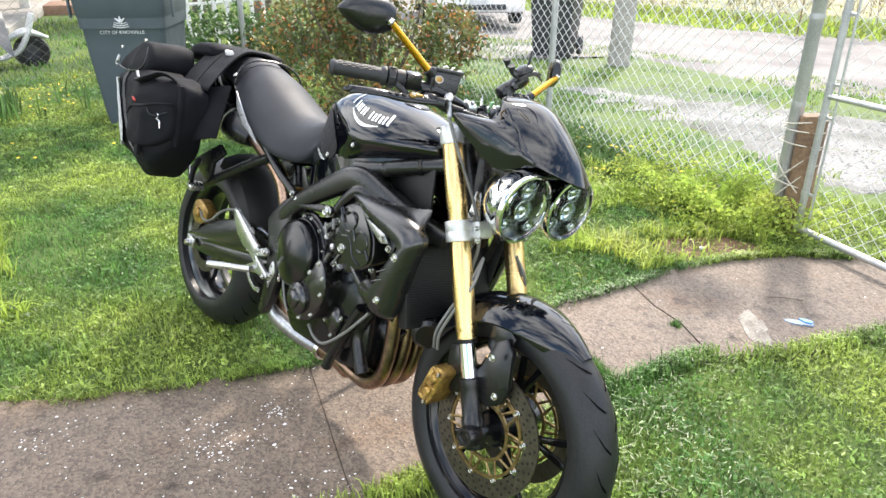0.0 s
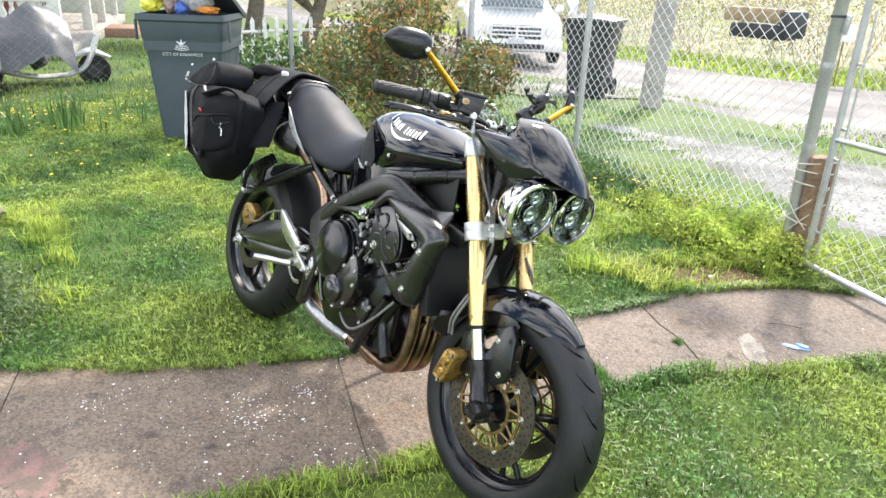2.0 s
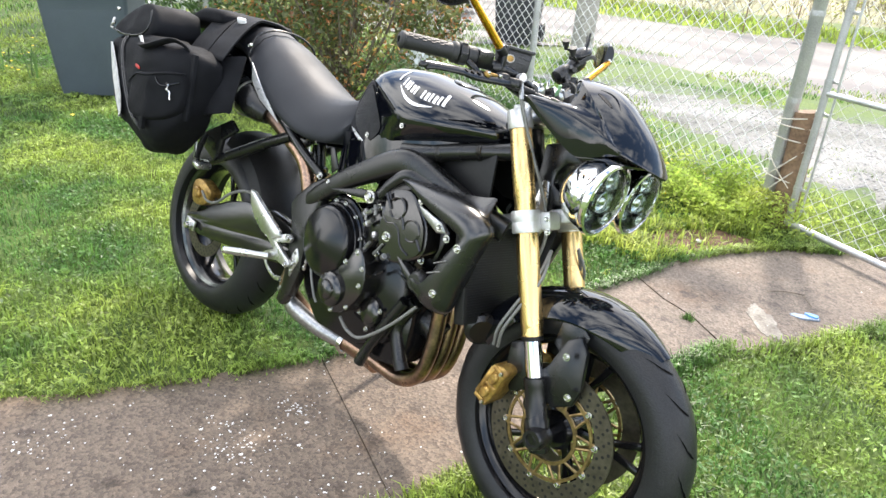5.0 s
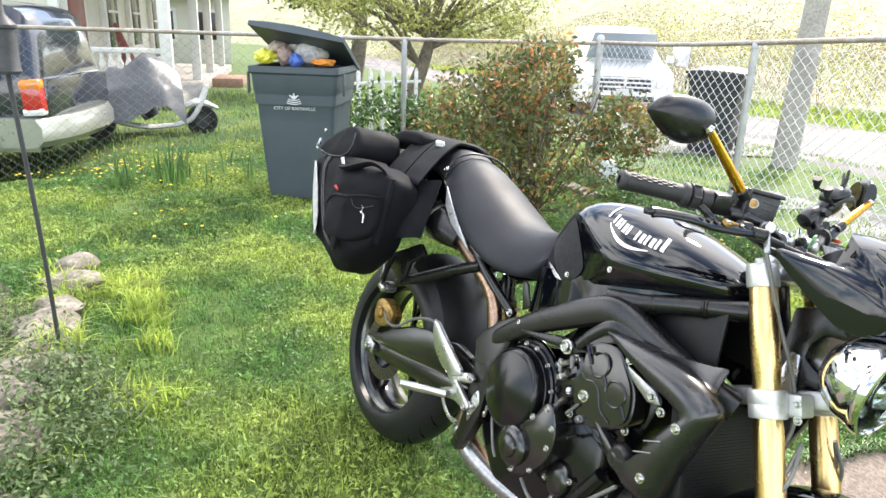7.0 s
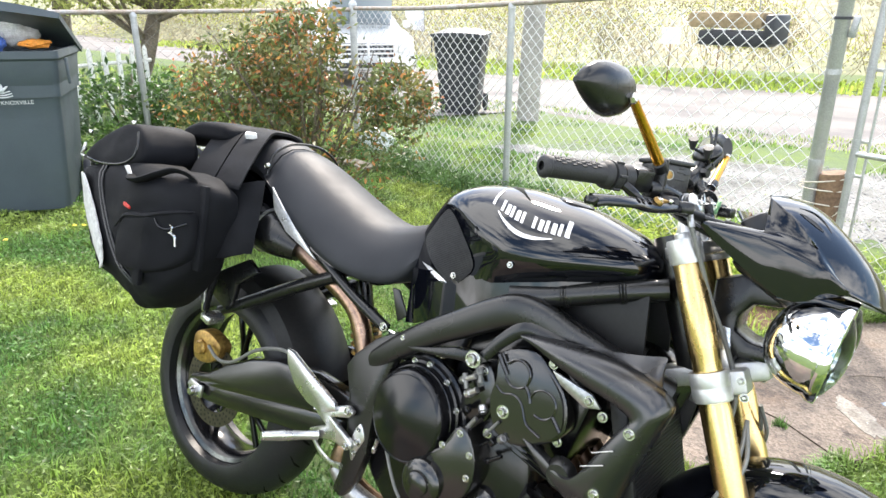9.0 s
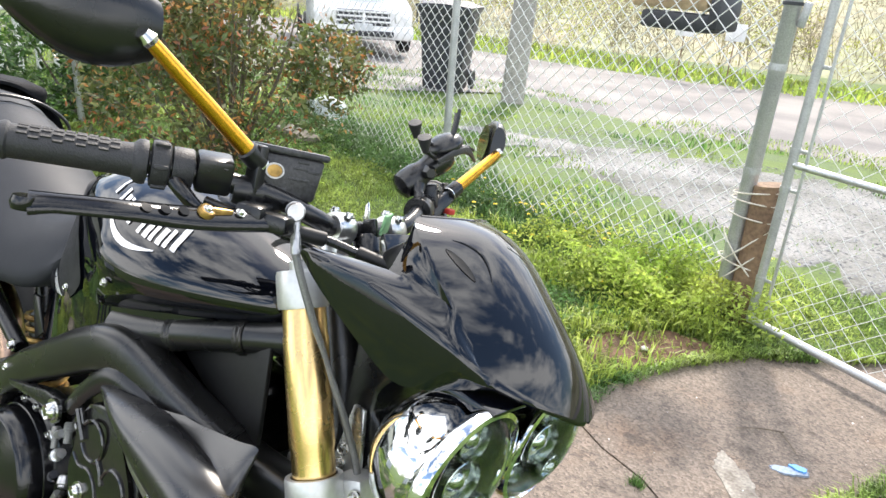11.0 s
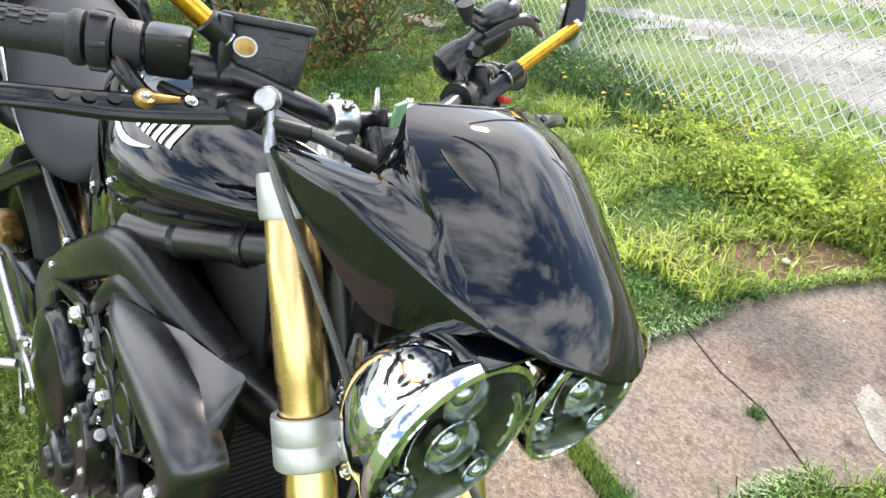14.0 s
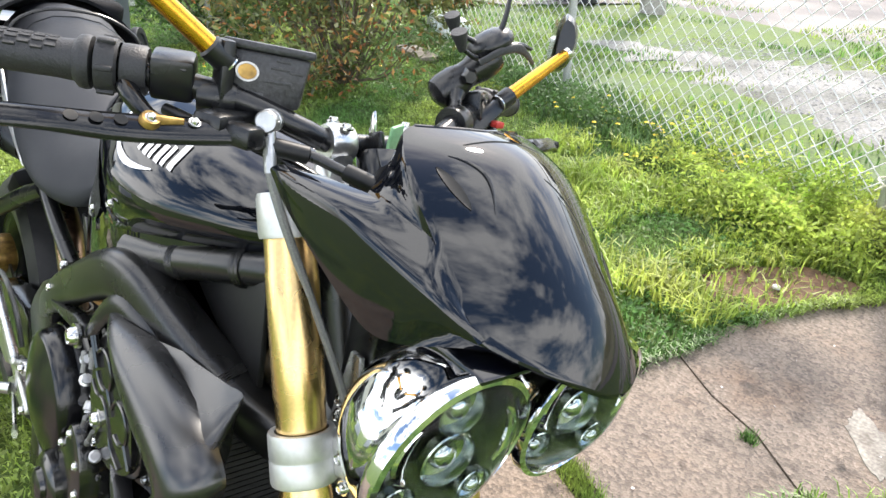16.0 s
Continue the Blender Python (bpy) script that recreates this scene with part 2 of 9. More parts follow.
def ringed(bm, rings, closed=True, cap=True):
    vs = [[bm.verts.new(p) for p in r] for r in rings]
    n = len(vs[0])
    for a, b in zip(vs, vs[1:]):
        for i in range(n if closed else n - 1):
            j = (i + 1) % n
            bm.faces.new((a[i], a[j], b[j], b[i]))
    if cap and closed:
        bm.faces.new(vs[0][::-1])
        bm.faces.new(vs[-1])
    return bm


def sweep(pts, r, seg=12, sub=6, flat=1.0, bm=None, up=(0, 0, 1)):
    """A round or flattened bar along a smooth curve; r is one radius or one for each point."""
    bm = bm or bmesh.new()
    line = spline(pts, sub)
    k = len(line) - 1
    rings = []
    side = None
    for i, p in enumerate(line):
        ahead = (line[min(i + 1, k)] - line[max(i - 1, 0)]).normalized()
        if side is None:
            side = ahead.cross(Vector(up))
            if side.length < 1e-3:
                side = ahead.cross(Vector((1, 0, 0)))
        side = (side - ahead * side.dot(ahead)).normalized()
        top = side.cross(ahead).normalized()
        if isinstance(r, (list, tuple)):
            f = i / k * (len(r) - 1)
            j = min(int(f), len(r) - 2)
            rad = r[j] + (r[j + 1] - r[j]) * (f - j)
        else:
            rad = r
        rings.append([p + (side * math.cos(a) * flat + top * math.sin(a)) * rad for a in [2 * math.pi * s / seg for s in range(seg)]])
    return ringed(bm, rings)


def lathe(profile, m=None, seg=32, bm=None, closed=False):
    """A body turned round its z axis from (radius, height) pairs, laid by the pose m."""
    bm = bm or bmesh.new()
    m = m or Matrix()
    rows = []
    for r, h in profile:
        if r < 1e-6:
            rows.append([bm.verts.new(m @ Vector((0, 0, h)))])
        else:
            rows.append([bm.verts.new(m @ Vector((r * math.cos(2 * math.pi * i / seg), r * math.sin(2 * math.pi * i / seg), h))) for i in range(seg)])
    if closed:
        rows.append(rows[0])
    for a, b in zip(rows, rows[1:]):
        for i in range(seg):
            j = (i + 1) % seg
            if len(a) == 1 and len(b) == 1:
                continue
            if len(a) == 1:
                bm.faces.new((a[0], b[i], b[j]))
            elif len(b) == 1:
                bm.faces.new((a[i], a[j], b[0]))
            else:
                bm.faces.new((a[i], a[j], b[j], b[i]))
    return bm


def slab(outline, y0, y1, m=None, bevel=0.004, bm=None, segs=2):
    """A plate with the outline (x, z), from y0 to y1, with rounded edges."""
    own = bmesh.new()
    a = [own.verts.new((x, y0, z)) for x, z in outline]
    b = [own.verts.new((x, y1, z)) for x, z in outline]
    n = len(a)
    own.faces.new(a)
    own.faces.new(b[::-1])
    for i in range(n):
        own.faces.new((a[i], b[i], b[(i + 1) % n], a[(i + 1) % n]))
    bmesh.ops.recalc_face_normals(own, faces=own.faces)
    if bevel:
        bmesh.ops.bevel(own, geom=own.edges[:], offset=bevel, segments=segs, affect="EDGES", profile=0.5, clamp_overlap=True)
    if m is not None:
        bmesh.ops.transform(own, matrix=m, verts=own.verts)
    if bm is None:
        return own
    tmp = bpy.data.meshes.new("join")
    own.to_mesh(tmp)
    own.free()
    bm.from_mesh(tmp)
    bpy.data.meshes.remove(tmp)
    return bm


def block(size, m=None, bevel=0.005, bm=None, segs=2):
    """A box of the given size round its middle, with rounded edges."""
    x, y, z = (s / 2 for s in size)
    return slab([(-x, -z), (x, -z), (x, z), (-x, z)], -y, y, m, bevel, bm, segs)


def round_outline(pts, sub=4):
    """A closed smooth outline through (x, z) points."""
    n = len(pts)
    out = []
    for i in range(n):
        a, b, c, d = (Vector(pts[(i + k) % n]) for k in (-1, 0, 1, 2))
        for k in range(sub):
            t = k / sub
            out.append(tuple(0.5 * ((2 * b) + (c - a) * t + (2 * a - 5 * b + 4 * c - d) * t * t + (3 * b - a - 3 * c + d) * t ** 3)))
    return out


def bar(a, b, r, seg=10, bm=None):
    return sweep([a, b], r, seg, 1, bm=bm)


def skin(rows, bm=None):
    """A sheet through rows of points."""
    bm = bm or bmesh.new()
    vs = [[bm.verts.new(p) for p in r] for r in rows]
    for a, b in zip(vs, vs[1:]):
        for i in range(len(a) - 1):
            bm.faces.new((a[i], a[i + 1], b[i + 1], b[i]))
    return bm


def thickened(bm, t):
    """Gives a sheet its thickness."""
    bmesh.ops.remove_doubles(bm, verts=bm.verts, dist=0.0006)
    bmesh.ops.recalc_face_normals(bm, faces=bm.faces)
    bmesh.ops.solidify(bm, geom=bm.faces[:], thickness=t)
    return bm


def bent_plate(outline, depth, thick, step=0.012):
    """A plate of the side-view outline (x, z), bent so that y = depth(x, z)."""
    bm = bmesh.new()
    bm.faces.new([bm.verts.new((x, 0, z)) for x, z in outline])
    for i, no in ((0, (1, 0, 0)), (1, (0, 0, 1))):
        lo, hi = min(p[i] for p in outline), max(p[i] for p in outline)
        v = lo + step
        while v < hi:
            bmesh.ops.bisect_plane(bm, geom=bm.verts[:] + bm.edges[:] + bm.faces[:], plane_co=(v, 0, 0) if i == 0 else (0, 0, v), plane_no=no)
            v += step
    for v in bm.verts:
        v.co.y = depth(v.co.x, v.co.z)
    return thickened(bm, thick)


def turned(bm, m):
    bmesh.ops.transform(bm, matrix=m, verts=bm.verts)
    return bm


OUT = pose(0, 0, 0, 90, 0, 0)  # turns a lathe's axis to the bike's right-hand side


# ---------------------------------------------------------------- ground
def ground_z(x, y):
    """The yard is level; past the fence the land falls a little to the road."""
    s = y + 0.3 * x - 3.5
    k = 0.0 if s <= 0 else 0.085 * s * s / (s + 1.2)
    dip = 0.17 / (1 + math.exp(max(-30, min(30, (x + 5.0) * 9)))) / (1 + math.exp(max(-30, min(30, (y + 0.25) * 6))))
    return -0.015 - 0.55 * (1 - math.exp(-k / 0.5)) - dip


SOIL = surface("grass_floor", (0.058, 0.100, 0.018), 0.9, var=0.4, scale=2.2, fine=60, bump=0.8, second=(0.105, 0.150, 0.026))
CONCRETE = concrete("old_concrete", (0.196, 0.156, 0.124), (0.132, 0.106, 0.087), (0.164, 0.114, 0.081), 2.0)
CONCRETE_RED = concrete("rusty_concrete", (0.186, 0.142, 0.106), (0.122, 0.094, 0.072), (0.162, 0.108, 0.071), 7.0)
PATCH = surface("pale_mortar_patch", (0.30, 0.275, 0.235), 0.9, var=0.3, scale=14, bump=0.5, second=(0.19, 0.165, 0.14))
JOINT = surface("joint_dirt", (0.075, 0.062, 0.045), 0.95, var=0.3)
MUD = surface("bare_earth", (0.16, 0.09, 0.055), 0.95, var=0.35, scale=14, fine=90, bump=0.9, second=(0.09, 0.055, 0.035))
ASPHALT = surface("sun_bleached_road", (0.19, 0.175, 0.165), 0.85, var=0.2, scale=0.8, fine=60, bump=0.4, second=(0.13, 0.12, 0.12))
GRAVEL = surface("pale_gravel", (0.20, 0.197, 0.19), 0.9, var=0.5, scale=1.6, fine=55, bump=1.0, second=(0.105, 0.105, 0.09))
PEBBLE = surface("gravel_stone", (0.25, 0.25, 0.25), 0.85, var=0.3, scale=30, island=0.55)
GRASS = surface("grass_blade", (0.110, 0.222, 0.054), 0.4, var=0.3, scale=1.15, fine=7, second=(0.31, 0.395, 0.085), spread=(0.43, 0.60), island=0.65, through_light=0.5, spec=0.4)
# bulb leaves' own green; on the fence weeds it carries the shade there
CLUMP = surface("bulb_and_shaded_weed_leaf", (0.10, 0.19, 0.055), 0.4, var=0.3, scale=3, fine=9, island=0.4, through_light=0.4)
LUSH = surface("lush_weed_blade", (0.33, 0.45, 0.085), 0.4, var=0.3, scale=2.0, fine=7, second=(0.47, 0.52, 0.12), island=0.45, through_light=0.55, spec=0.35)
CLOVER = surface("clover_leaf", (0.105, 0.212, 0.056), 0.45, var=0.3, scale=1.15, fine=9, second=(0.32, 0.405, 0.092), spread=(0.43, 0.60), island=0.5, through_light=0.4)
PETAL = surface("dandelion_yellow", (0.75, 0.55, 0.02), 0.6, island=0.15)
PAINT_SPOT = surface("white_paint_spot", (0.78, 0.77, 0.75), 0.6, var=0.1)
CHALK = surface("pink_chalk", (0.21, 0.125, 0.11), 0.95, second=(0.13, 0.10, 0.08), scale=16, fine=120, spread=(0.4, 0.6))
BLUE_TAPE = surface("blue_film", (0.12, 0.36, 0.75), 0.4)
BARK = surface("grey_bark", (0.16, 0.13, 0.10), 0.9, var=0.35, scale=8, fine=50, bump=0.9)
TIMBER = surface("weathered_timber", (0.21, 0.135, 0.08), 0.85, var=0.3, scale=5, fine=60, bump=0.8, second=(0.12, 0.075, 0.05))
POLEWOOD = surface("pole_wood", (0.36, 0.34, 0.31), 0.85, var=0.25, scale=3, fine=40, bump=0.6)
GALV = surface("galvanised_pipe", (0.48, 0.49, 0.50), 0.45, metal=0.7, var=0.18, scale=12, fine=200)
RUST = surface("rusty_pipe", (0.33, 0.27, 0.22), 0.6, metal=0.4, var=0.3, scale=14, second=(0.42, 0.41, 0.40))
WIRE = surface("chain_link_wire", (0.66, 0.66, 0.66), 0.5, metal=0.1, var=0.12)
WIRE_DULL = surface("weathered_fence_wire", (0.24, 0.24, 0.23), 0.6, metal=0.3, var=0.15)
ROCK = surface("limestone_rock", (0.26, 0.23, 0.185), 0.9, var=0.4, scale=9, fine=60, bump=1.0, second=(0.13, 0.115, 0.09), spread=(0.35, 0.6))
BIN = surface("slate_blue_bin_plastic", (0.060, 0.078, 0.096), 0.5, var=0.12, scale=5, fine=300, bump=0.1)
BIN_DARK = surface("black_bin_plastic", (0.035, 0.037, 0.045), 0.5, var=0.12, scale=5)
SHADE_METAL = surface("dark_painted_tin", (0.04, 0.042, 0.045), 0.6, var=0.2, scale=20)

bm = bmesh.new()
edge = [-400, -120, -60, -36, -24, -17, -13] + [-10 + 0.25 * i for i in range(121)] + [24, 32, 50, 120, 400]
rows = [[bm.verts.new((x, y, ground_z(x, y) + (0.012 * noise.noise((x * 0.9, y * 0.9, 0)) if abs(x) < 10 and y < 6 else 0) - 0.012)) for x in edge] for y in edge]
for a, b in zip(rows, rows[1:]):
    for i in range(len(edge) - 1):
        bm.faces.new((a[i], a[i + 1], b[i + 1], b[i]))
tagged(part("ground", bm, SOIL), "green lawn ground sloping gently down to a road", "ground", kind="structure")

# ---------------------------------------------------------------- concrete walk
PATH_FAR = [(-0.75, -1.85), (-0.18, -1.06), (0.13, -0.69), (0.35, -0.30), (0.49, 0.02), (0.66, 0.56), (0.83, 1.12), (0.90, 1.39), (0.93, 1.59), (1.05, 1.92), (1.22, 2.18), (1.50, 2.41), (1.75, 2.68)]
PATH_NEAR = [(0.62, -2.1), (0.85, -1.20), (1.02, -0.60), (1.16, -0.20), (1.22, 0.02), (1.26, 0.40), (1.30, 0.71), (1.36, 0.92), (1.41, 1.09), (1.58, 1.27), (1.76, 1.66), (2.00, 2.10), (2.35, 2.50)]


def inside(x, y, poly):
    odd = False
    for (x0, y0), (x1, y1) in zip(poly, poly[1:] + poly[:1]):
        if (y0 > y) != (y1 > y) and x < (x1 - x0) * (y - y0) / (y1 - y0) + x0:
            odd = not odd
    return odd


WALK_POLY = PATH_FAR + PATH_NEAR[::-1]
walkway = tagged(new("pavement"), "old stained concrete garden walk with cracked joints", "pavement", kind="structure")
JOINTS = [((-0.75, -1.9), (0.62, -2.15)), ((-0.06, -0.95), (0.95, -1.32)), ((0.485, 0.02), (1.06, -0.22), (1.25, -0.28)), ((0.70, 0.90), (0.96, 0.79), (1.36, 0.67)), ((0.89, 1.37), (1.07, 1.27), (1.22, 1.22), (1.385, 1.11), (1.45, 1.07)), ((0.985, 1.73), (1.18, 1.65), (1.36, 1.58), (1.72, 1.45)), ((1.75, 2.70), (2.4, 2.47))]


def at_y_between(line, t):
    """The point at the share t along a bent line."""
    f = t * (len(line) - 1)
    i = min(int(f), len(line) - 2)
    a, b = Vector(line[i]), Vector(line[i + 1])
    return a.lerp(b, f - i)


def near_on(line, p):
    """The share along a bent line that lies nearest to p."""
    best = min(range(401), key=lambda k: (at_y_between(line, k / 400) - Vector(p)).length)
    return best / 400


GAP = [0.0016, 0.0016, 0.0014, 0.03, 0.0022, 0.0014, 0.0016]
for k, (j0, j1) in enumerate(zip(JOINTS, JOINTS[1:])):
    fa, fb = near_on(PATH_FAR, j0[0]), near_on(PATH_FAR, j1[0])
    na, nb = near_on(PATH_NEAR, j0[-1]), near_on(PATH_NEAR, j1[-1])
    outline = [Vector(p) for p in spline([(*p, 0) for p in j0], 1)]
    near = [at_y_between(PATH_NEAR, na + (nb - na) * i / 10).to_3d() for i in range(11)]
    far = [at_y_between(PATH_FAR, fa + (fb - fa) * i / 10).to_3d() for i in range(11)]
    ring = [Vector((*p, 0)) for p in j0[1:-1]] + near + [Vector((*p, 0)) for p in j1[1:-1]][::-1] + far[::-1]
    mid = sum(ring, Vector()) / len(ring)
    ga, gb = GAP[k], GAP[k + 1]
    da = (Vector(j0[-1]) - Vector(j0[0])).normalized()
    push = Vector((-da.y, da.x, 0))
    out = []
    for p in ring:
        q = p.copy()
        la = min((p.to_2d() - at_y_between(j0, i / 20)).length for i in range(21))
        lb = min((p.to_2d() - at_y_between(j1, i / 20)).length for i in range(21))
        if la < 0.03:
            q += push * ga
        if lb < 0.03:
            q -= push * gb
        q += Vector((noise.noise(p * 5), noise.noise(p * 5 + Vector((7, 3, 1))), 0)) * 0.012 * (1 if min(la, lb) > 0.05 else 0.15)
        out.append((q.x, q.y))
    sb = bmesh.new()
    top = -0.010 + (0.003, 0.0, 0.002, -0.002, 0.001, -0.003)[k]
    vt = [sb.verts.new((x, y, top)) for x, y in out]
    vb = [sb.verts.new((x, y, top - 0.07)) for x, y in out]
    sb.faces.new(vt)
    for i in range(len(out)):
        j = (i + 1) % len(out)
        sb.faces.new((vt[i], vb[i], vb[j], vt[j]))
    part("paving_slab", sb, CONCRETE_RED if k in (0, 1, 2) else CONCRETE, walkway, keep=False)
bed = bmesh.new()
ring = [bed.verts.new((x, y, -0.016)) for x, y in WALK_POLY]
bed.faces.new(ring)
part("joint_bed", bed, JOINT, walkway)
# spots, patches and litter on the walk
rng = random.Random(4)
sp = bmesh.new()
for k in range(600):
    c = Vector((rng.gauss(0.72, 0.24), rng.gauss(-0.42, 0.34), -0.0062)) if k < 480 else Vector((rng.uniform(0.2, 1.9), rng.uniform(-1.2, 2.2), -0.0062))
    if k < 230:
        cx_, cy_, sx_, sy_ = ((0.66, -0.20, 0.035, 0.03), (0.62, -0.42, 0.06, 0.045), (0.71, -0.40, 0.05, 0.05), (1.05, -0.31, 0.05, 0.05), (0.33, -0.78, 0.05, 0.07))[min(4, k // 46)]
        c = Vector((rng.gauss(cx_, sx_), rng.gauss(cy_, sy_), -0.0062))
    if not inside(c.x, c.y, WALK_POLY):
        continue
    r = rng.uniform(0.001, 0.0040) * (1.8 if rng.random() < 0.06 else 1)
    n_ = rng.randint(5, 7)
    sp.faces.new([sp.verts.new(c + Vector((r * rng.uniform(0.6, 1.2) * math.cos(2 * math.pi * i / n_), r * rng.uniform(0.5, 1.3) * math.sin(2 * math.pi * i / n_), 0))) for i in range(n_)])
tagged(part("paint_spots", sp, PAINT_SPOT, keep=True), "white paint drips scattered on the concrete", "paint", kind="stuff")


def flat_blot(name, c, rx, ry, turn, material, z, label, category, seed):
    rg = random.Random(seed)
    b = bmesh.new()
    pts = []
    for i in range(60):
        a = 2 * math.pi * i / 60
        k = 1 + 0.3 * noise.noise((math.cos(a) * 1.4 + seed, math.sin(a) * 1.4, seed * 0.7)) + 0.22 * noise.noise((math.cos(a) * 4.5 + seed, math.sin(a) * 4.5, 1)) + rg.uniform(-0.05, 0.05)
        pts.append((rx * k * math.cos(a), ry * k * math.sin(a)))
    t, u = [b.verts.new((x, y, 0.003)) for x, y in pts], [b.verts.new((x * 1.03, y * 1.03, -0.004)) for x, y in pts]
    b.faces.new(t)
    for i in range(60):
        j = (i + 1) % 60
        b.faces.new((t[i], u[i], u[j], t[j]))
    turned(b, pose(c[0], c[1], z, 0, 0, turn))
    return tagged(part(name, b, material), label, category)


flat_blot("mortar_patch", (1.43, 1.39), 0.125, 0.045, -48, PATCH, -0.0095, "pale grey mortar smear on the concrete walk", "mortar", 3)
flat_blot("chalk_mark", (0.52, -1.05), 0.16, 0.09, 20, CHALK, -0.0115, "faded pink chalk scribble on the concrete", "chalk", 5)
flat_blot("blue_film", (1.545, 1.58), 0.022, 0.012, 10, BLUE_TAPE, -0.004, "scrap of bright blue plastic on the concrete", "litter", 8)
flat_blot("blue_smear", (1.52, 1.555), 0.05, 0.018, 25, surface("blue_stain", (0.3, 0.36, 0.45), 0.9), -0.0098, "pale blue stain on the concrete walk", "stain", 9)
twig = thing("twig", Matrix(), "thin dark twig lying on the concrete", "twig")
part("stem", sweep([(1.345, 1.655, -0.003), (1.40, 1.70, 0.0), (1.46, 1.735, -0.002), (1.465, 1.74, -0.002)], 0.0025, 6), BARK, twig)
part("side_shoot", sweep([(1.455, 1.735, -0.002), (1.49, 1.69, 0.001), (1.52, 1.655, -0.004)], 0.0022, 6), BARK, twig)
flat_blot("bare_earth", (0.91, 1.94), 0.29, 0.13, 55, MUD, -0.0195, "patch of bare brown earth beside the walk", "earth", 12)
pb = bmesh.new()
bmesh.ops.create_icosphere(pb, subdivisions=2, radius=0.013, matrix=pose(0.925, 1.93, -0.006) @ Matrix.Diagonal((1.2, 0.9, 0.7, 1)))
tagged(part("pebble", pb, PAINT_SPOT), "small white pebble on bare earth", "stone")


# ---------------------------------------------------------------- road and gravel
def sheet(name, near, far, lift, material, label, category, n=24, m=6, ragged=0.0):
    b = bmesh.new()
    rows = []
    for i in range(n + 1):
        p, q = at_y_between(near, i / n), at_y_between(far, i / n)
        p, q = p + Vector((0, ragged * noise.noise((i * 0.37, 1, 2)))), q + Vector((0, ragged * noise.noise((i * 0.41, 5, 2))))
        rows.append([b.verts.new((*(c := p.lerp(q, j / m)), ground_z(*c) + lift - (0.05 if ragged and (j in (0, m) or i in (0, n)) else 0))) for j in range(m + 1)])
    for a, c in zip(rows, rows[1:]):
        for j in range(m):
            b.faces.new((a[j], c[j], c[j + 1], a[j + 1]))
    return tagged(part(name, b, material), label, category, kind="structure")


sheet("road", [(-40, 12.0), (-14, 9.6), (-6.5, 8.0), (-3.2, 8.1), (-1.2, 7.5), (0.5, 7.9), (6, 9.8), (20, 14.5), (60, 26)], [(-44, 18), (-18, 16.0), (-10, 14.4), (-6.2, 14.6), (-4.0, 15.2), (-2, 15.8), (4, 17.5), (18, 22.5), (58, 34)], 0.004, ASPHALT, "sun-bleached asphalt road beyond the fence", "road", 120, 40, 0.06)
sheet("driveway", [(-2.2, 4.7), (-1.2, 4.45), (-0.4, 4.1), (0.4, 3.65), (1.0, 3.3), (1.8, 3.15), (3.2, 3.2), (5.0, 3.4)], [(-2.2, 5.0), (-1.2, 5.4), (-0.6, 6.0), (0.2, 6.4), (1.2, 6.8), (2.4, 7.4), (4.0, 8.0), (6.0, 8.6)], -0.004, GRAVEL, "pale gravel driveway outside the fence", "gravel", 90, 14, 0.45)
sheet("apron", [(-7.6, 5.4), (-6.2, 5.3), (-5.0, 5.4), (-4.0, 5.6)], [(-9.0, 9.4), (-7.0, 8.6), (-5.0, 8.2), (-3.6, 8.2)], 0.008, ASPHALT, "bleached asphalt parking strip", "parking", 12)
gr = []
gf = []
for k in range(6500):
    x, y = rng.uniform(-1.8, 3.2), rng.uniform(3.0, 6.6)
    if y < 4.1 - 0.55 * x:
        continue
    r = rng.uniform(0.006, 0.02)
    i = len(gr)
    z = ground_z(x, y) - 0.004
    a = rng.random() * 6
    gr += [(x + r * math.cos(a), y + r * math.sin(a), z), (x + r * math.cos(a + 2.1), y + r * math.sin(a + 2.1), z), (x + r * math.cos(a + 4.2), y + r * math.sin(a + 4.2), z), (x, y, z + r * 0.4)]
    gf += [(i, i + 1, i + 3), (i + 1, i + 2, i + 3), (i + 2, i, i + 3)]


def raw(name, verts, faces, material, label, category, kind="stuff", smooth=False, parent=None):
    me = bpy.data.meshes.new(name)
    me.from_pydata(verts, [], faces)
    me.materials.append(material)
    me.update()
    ob = new(name, me)
    if parent is not None:
        ob.parent = parent
        ob["kind"] = kind
        return ob
    return tagged(ob, label, category, kind=kind)


raw("gravel_stones", gr, gf, PEBBLE, "loose pale gravel stones on the driveway", "gravel")
outer = tagged(new("pavement"), "grey square paving slabs outside the gate", "pavement", kind="structure")
for (x, y, a) in ((1.95, 2.98, -22), (2.35, 2.82, -20), (2.12, 3.36, -22), (2.52, 3.2, -20)):
    part("paving_slab", block((0.39, 0.38, 0.06), pose(x, y, -0.035, 0, 0, a), 0.006), CONCRETE, outer)

# ---------------------------------------------------------------- chain-link fence
P_GATE, P_MID, P_CORNER = Vector((1.017, 2.49, 0)), Vector((-1.0, 3.118, 0)), Vector((-2.9, 3.62, 0))
P_SIDE = [Vector((-3.72, 2.05, 0)), Vector((-4.45, 0.10, 0)), Vector((-5.1, -1.85, 0)), Vector((-5.75, -3.8, 0))]


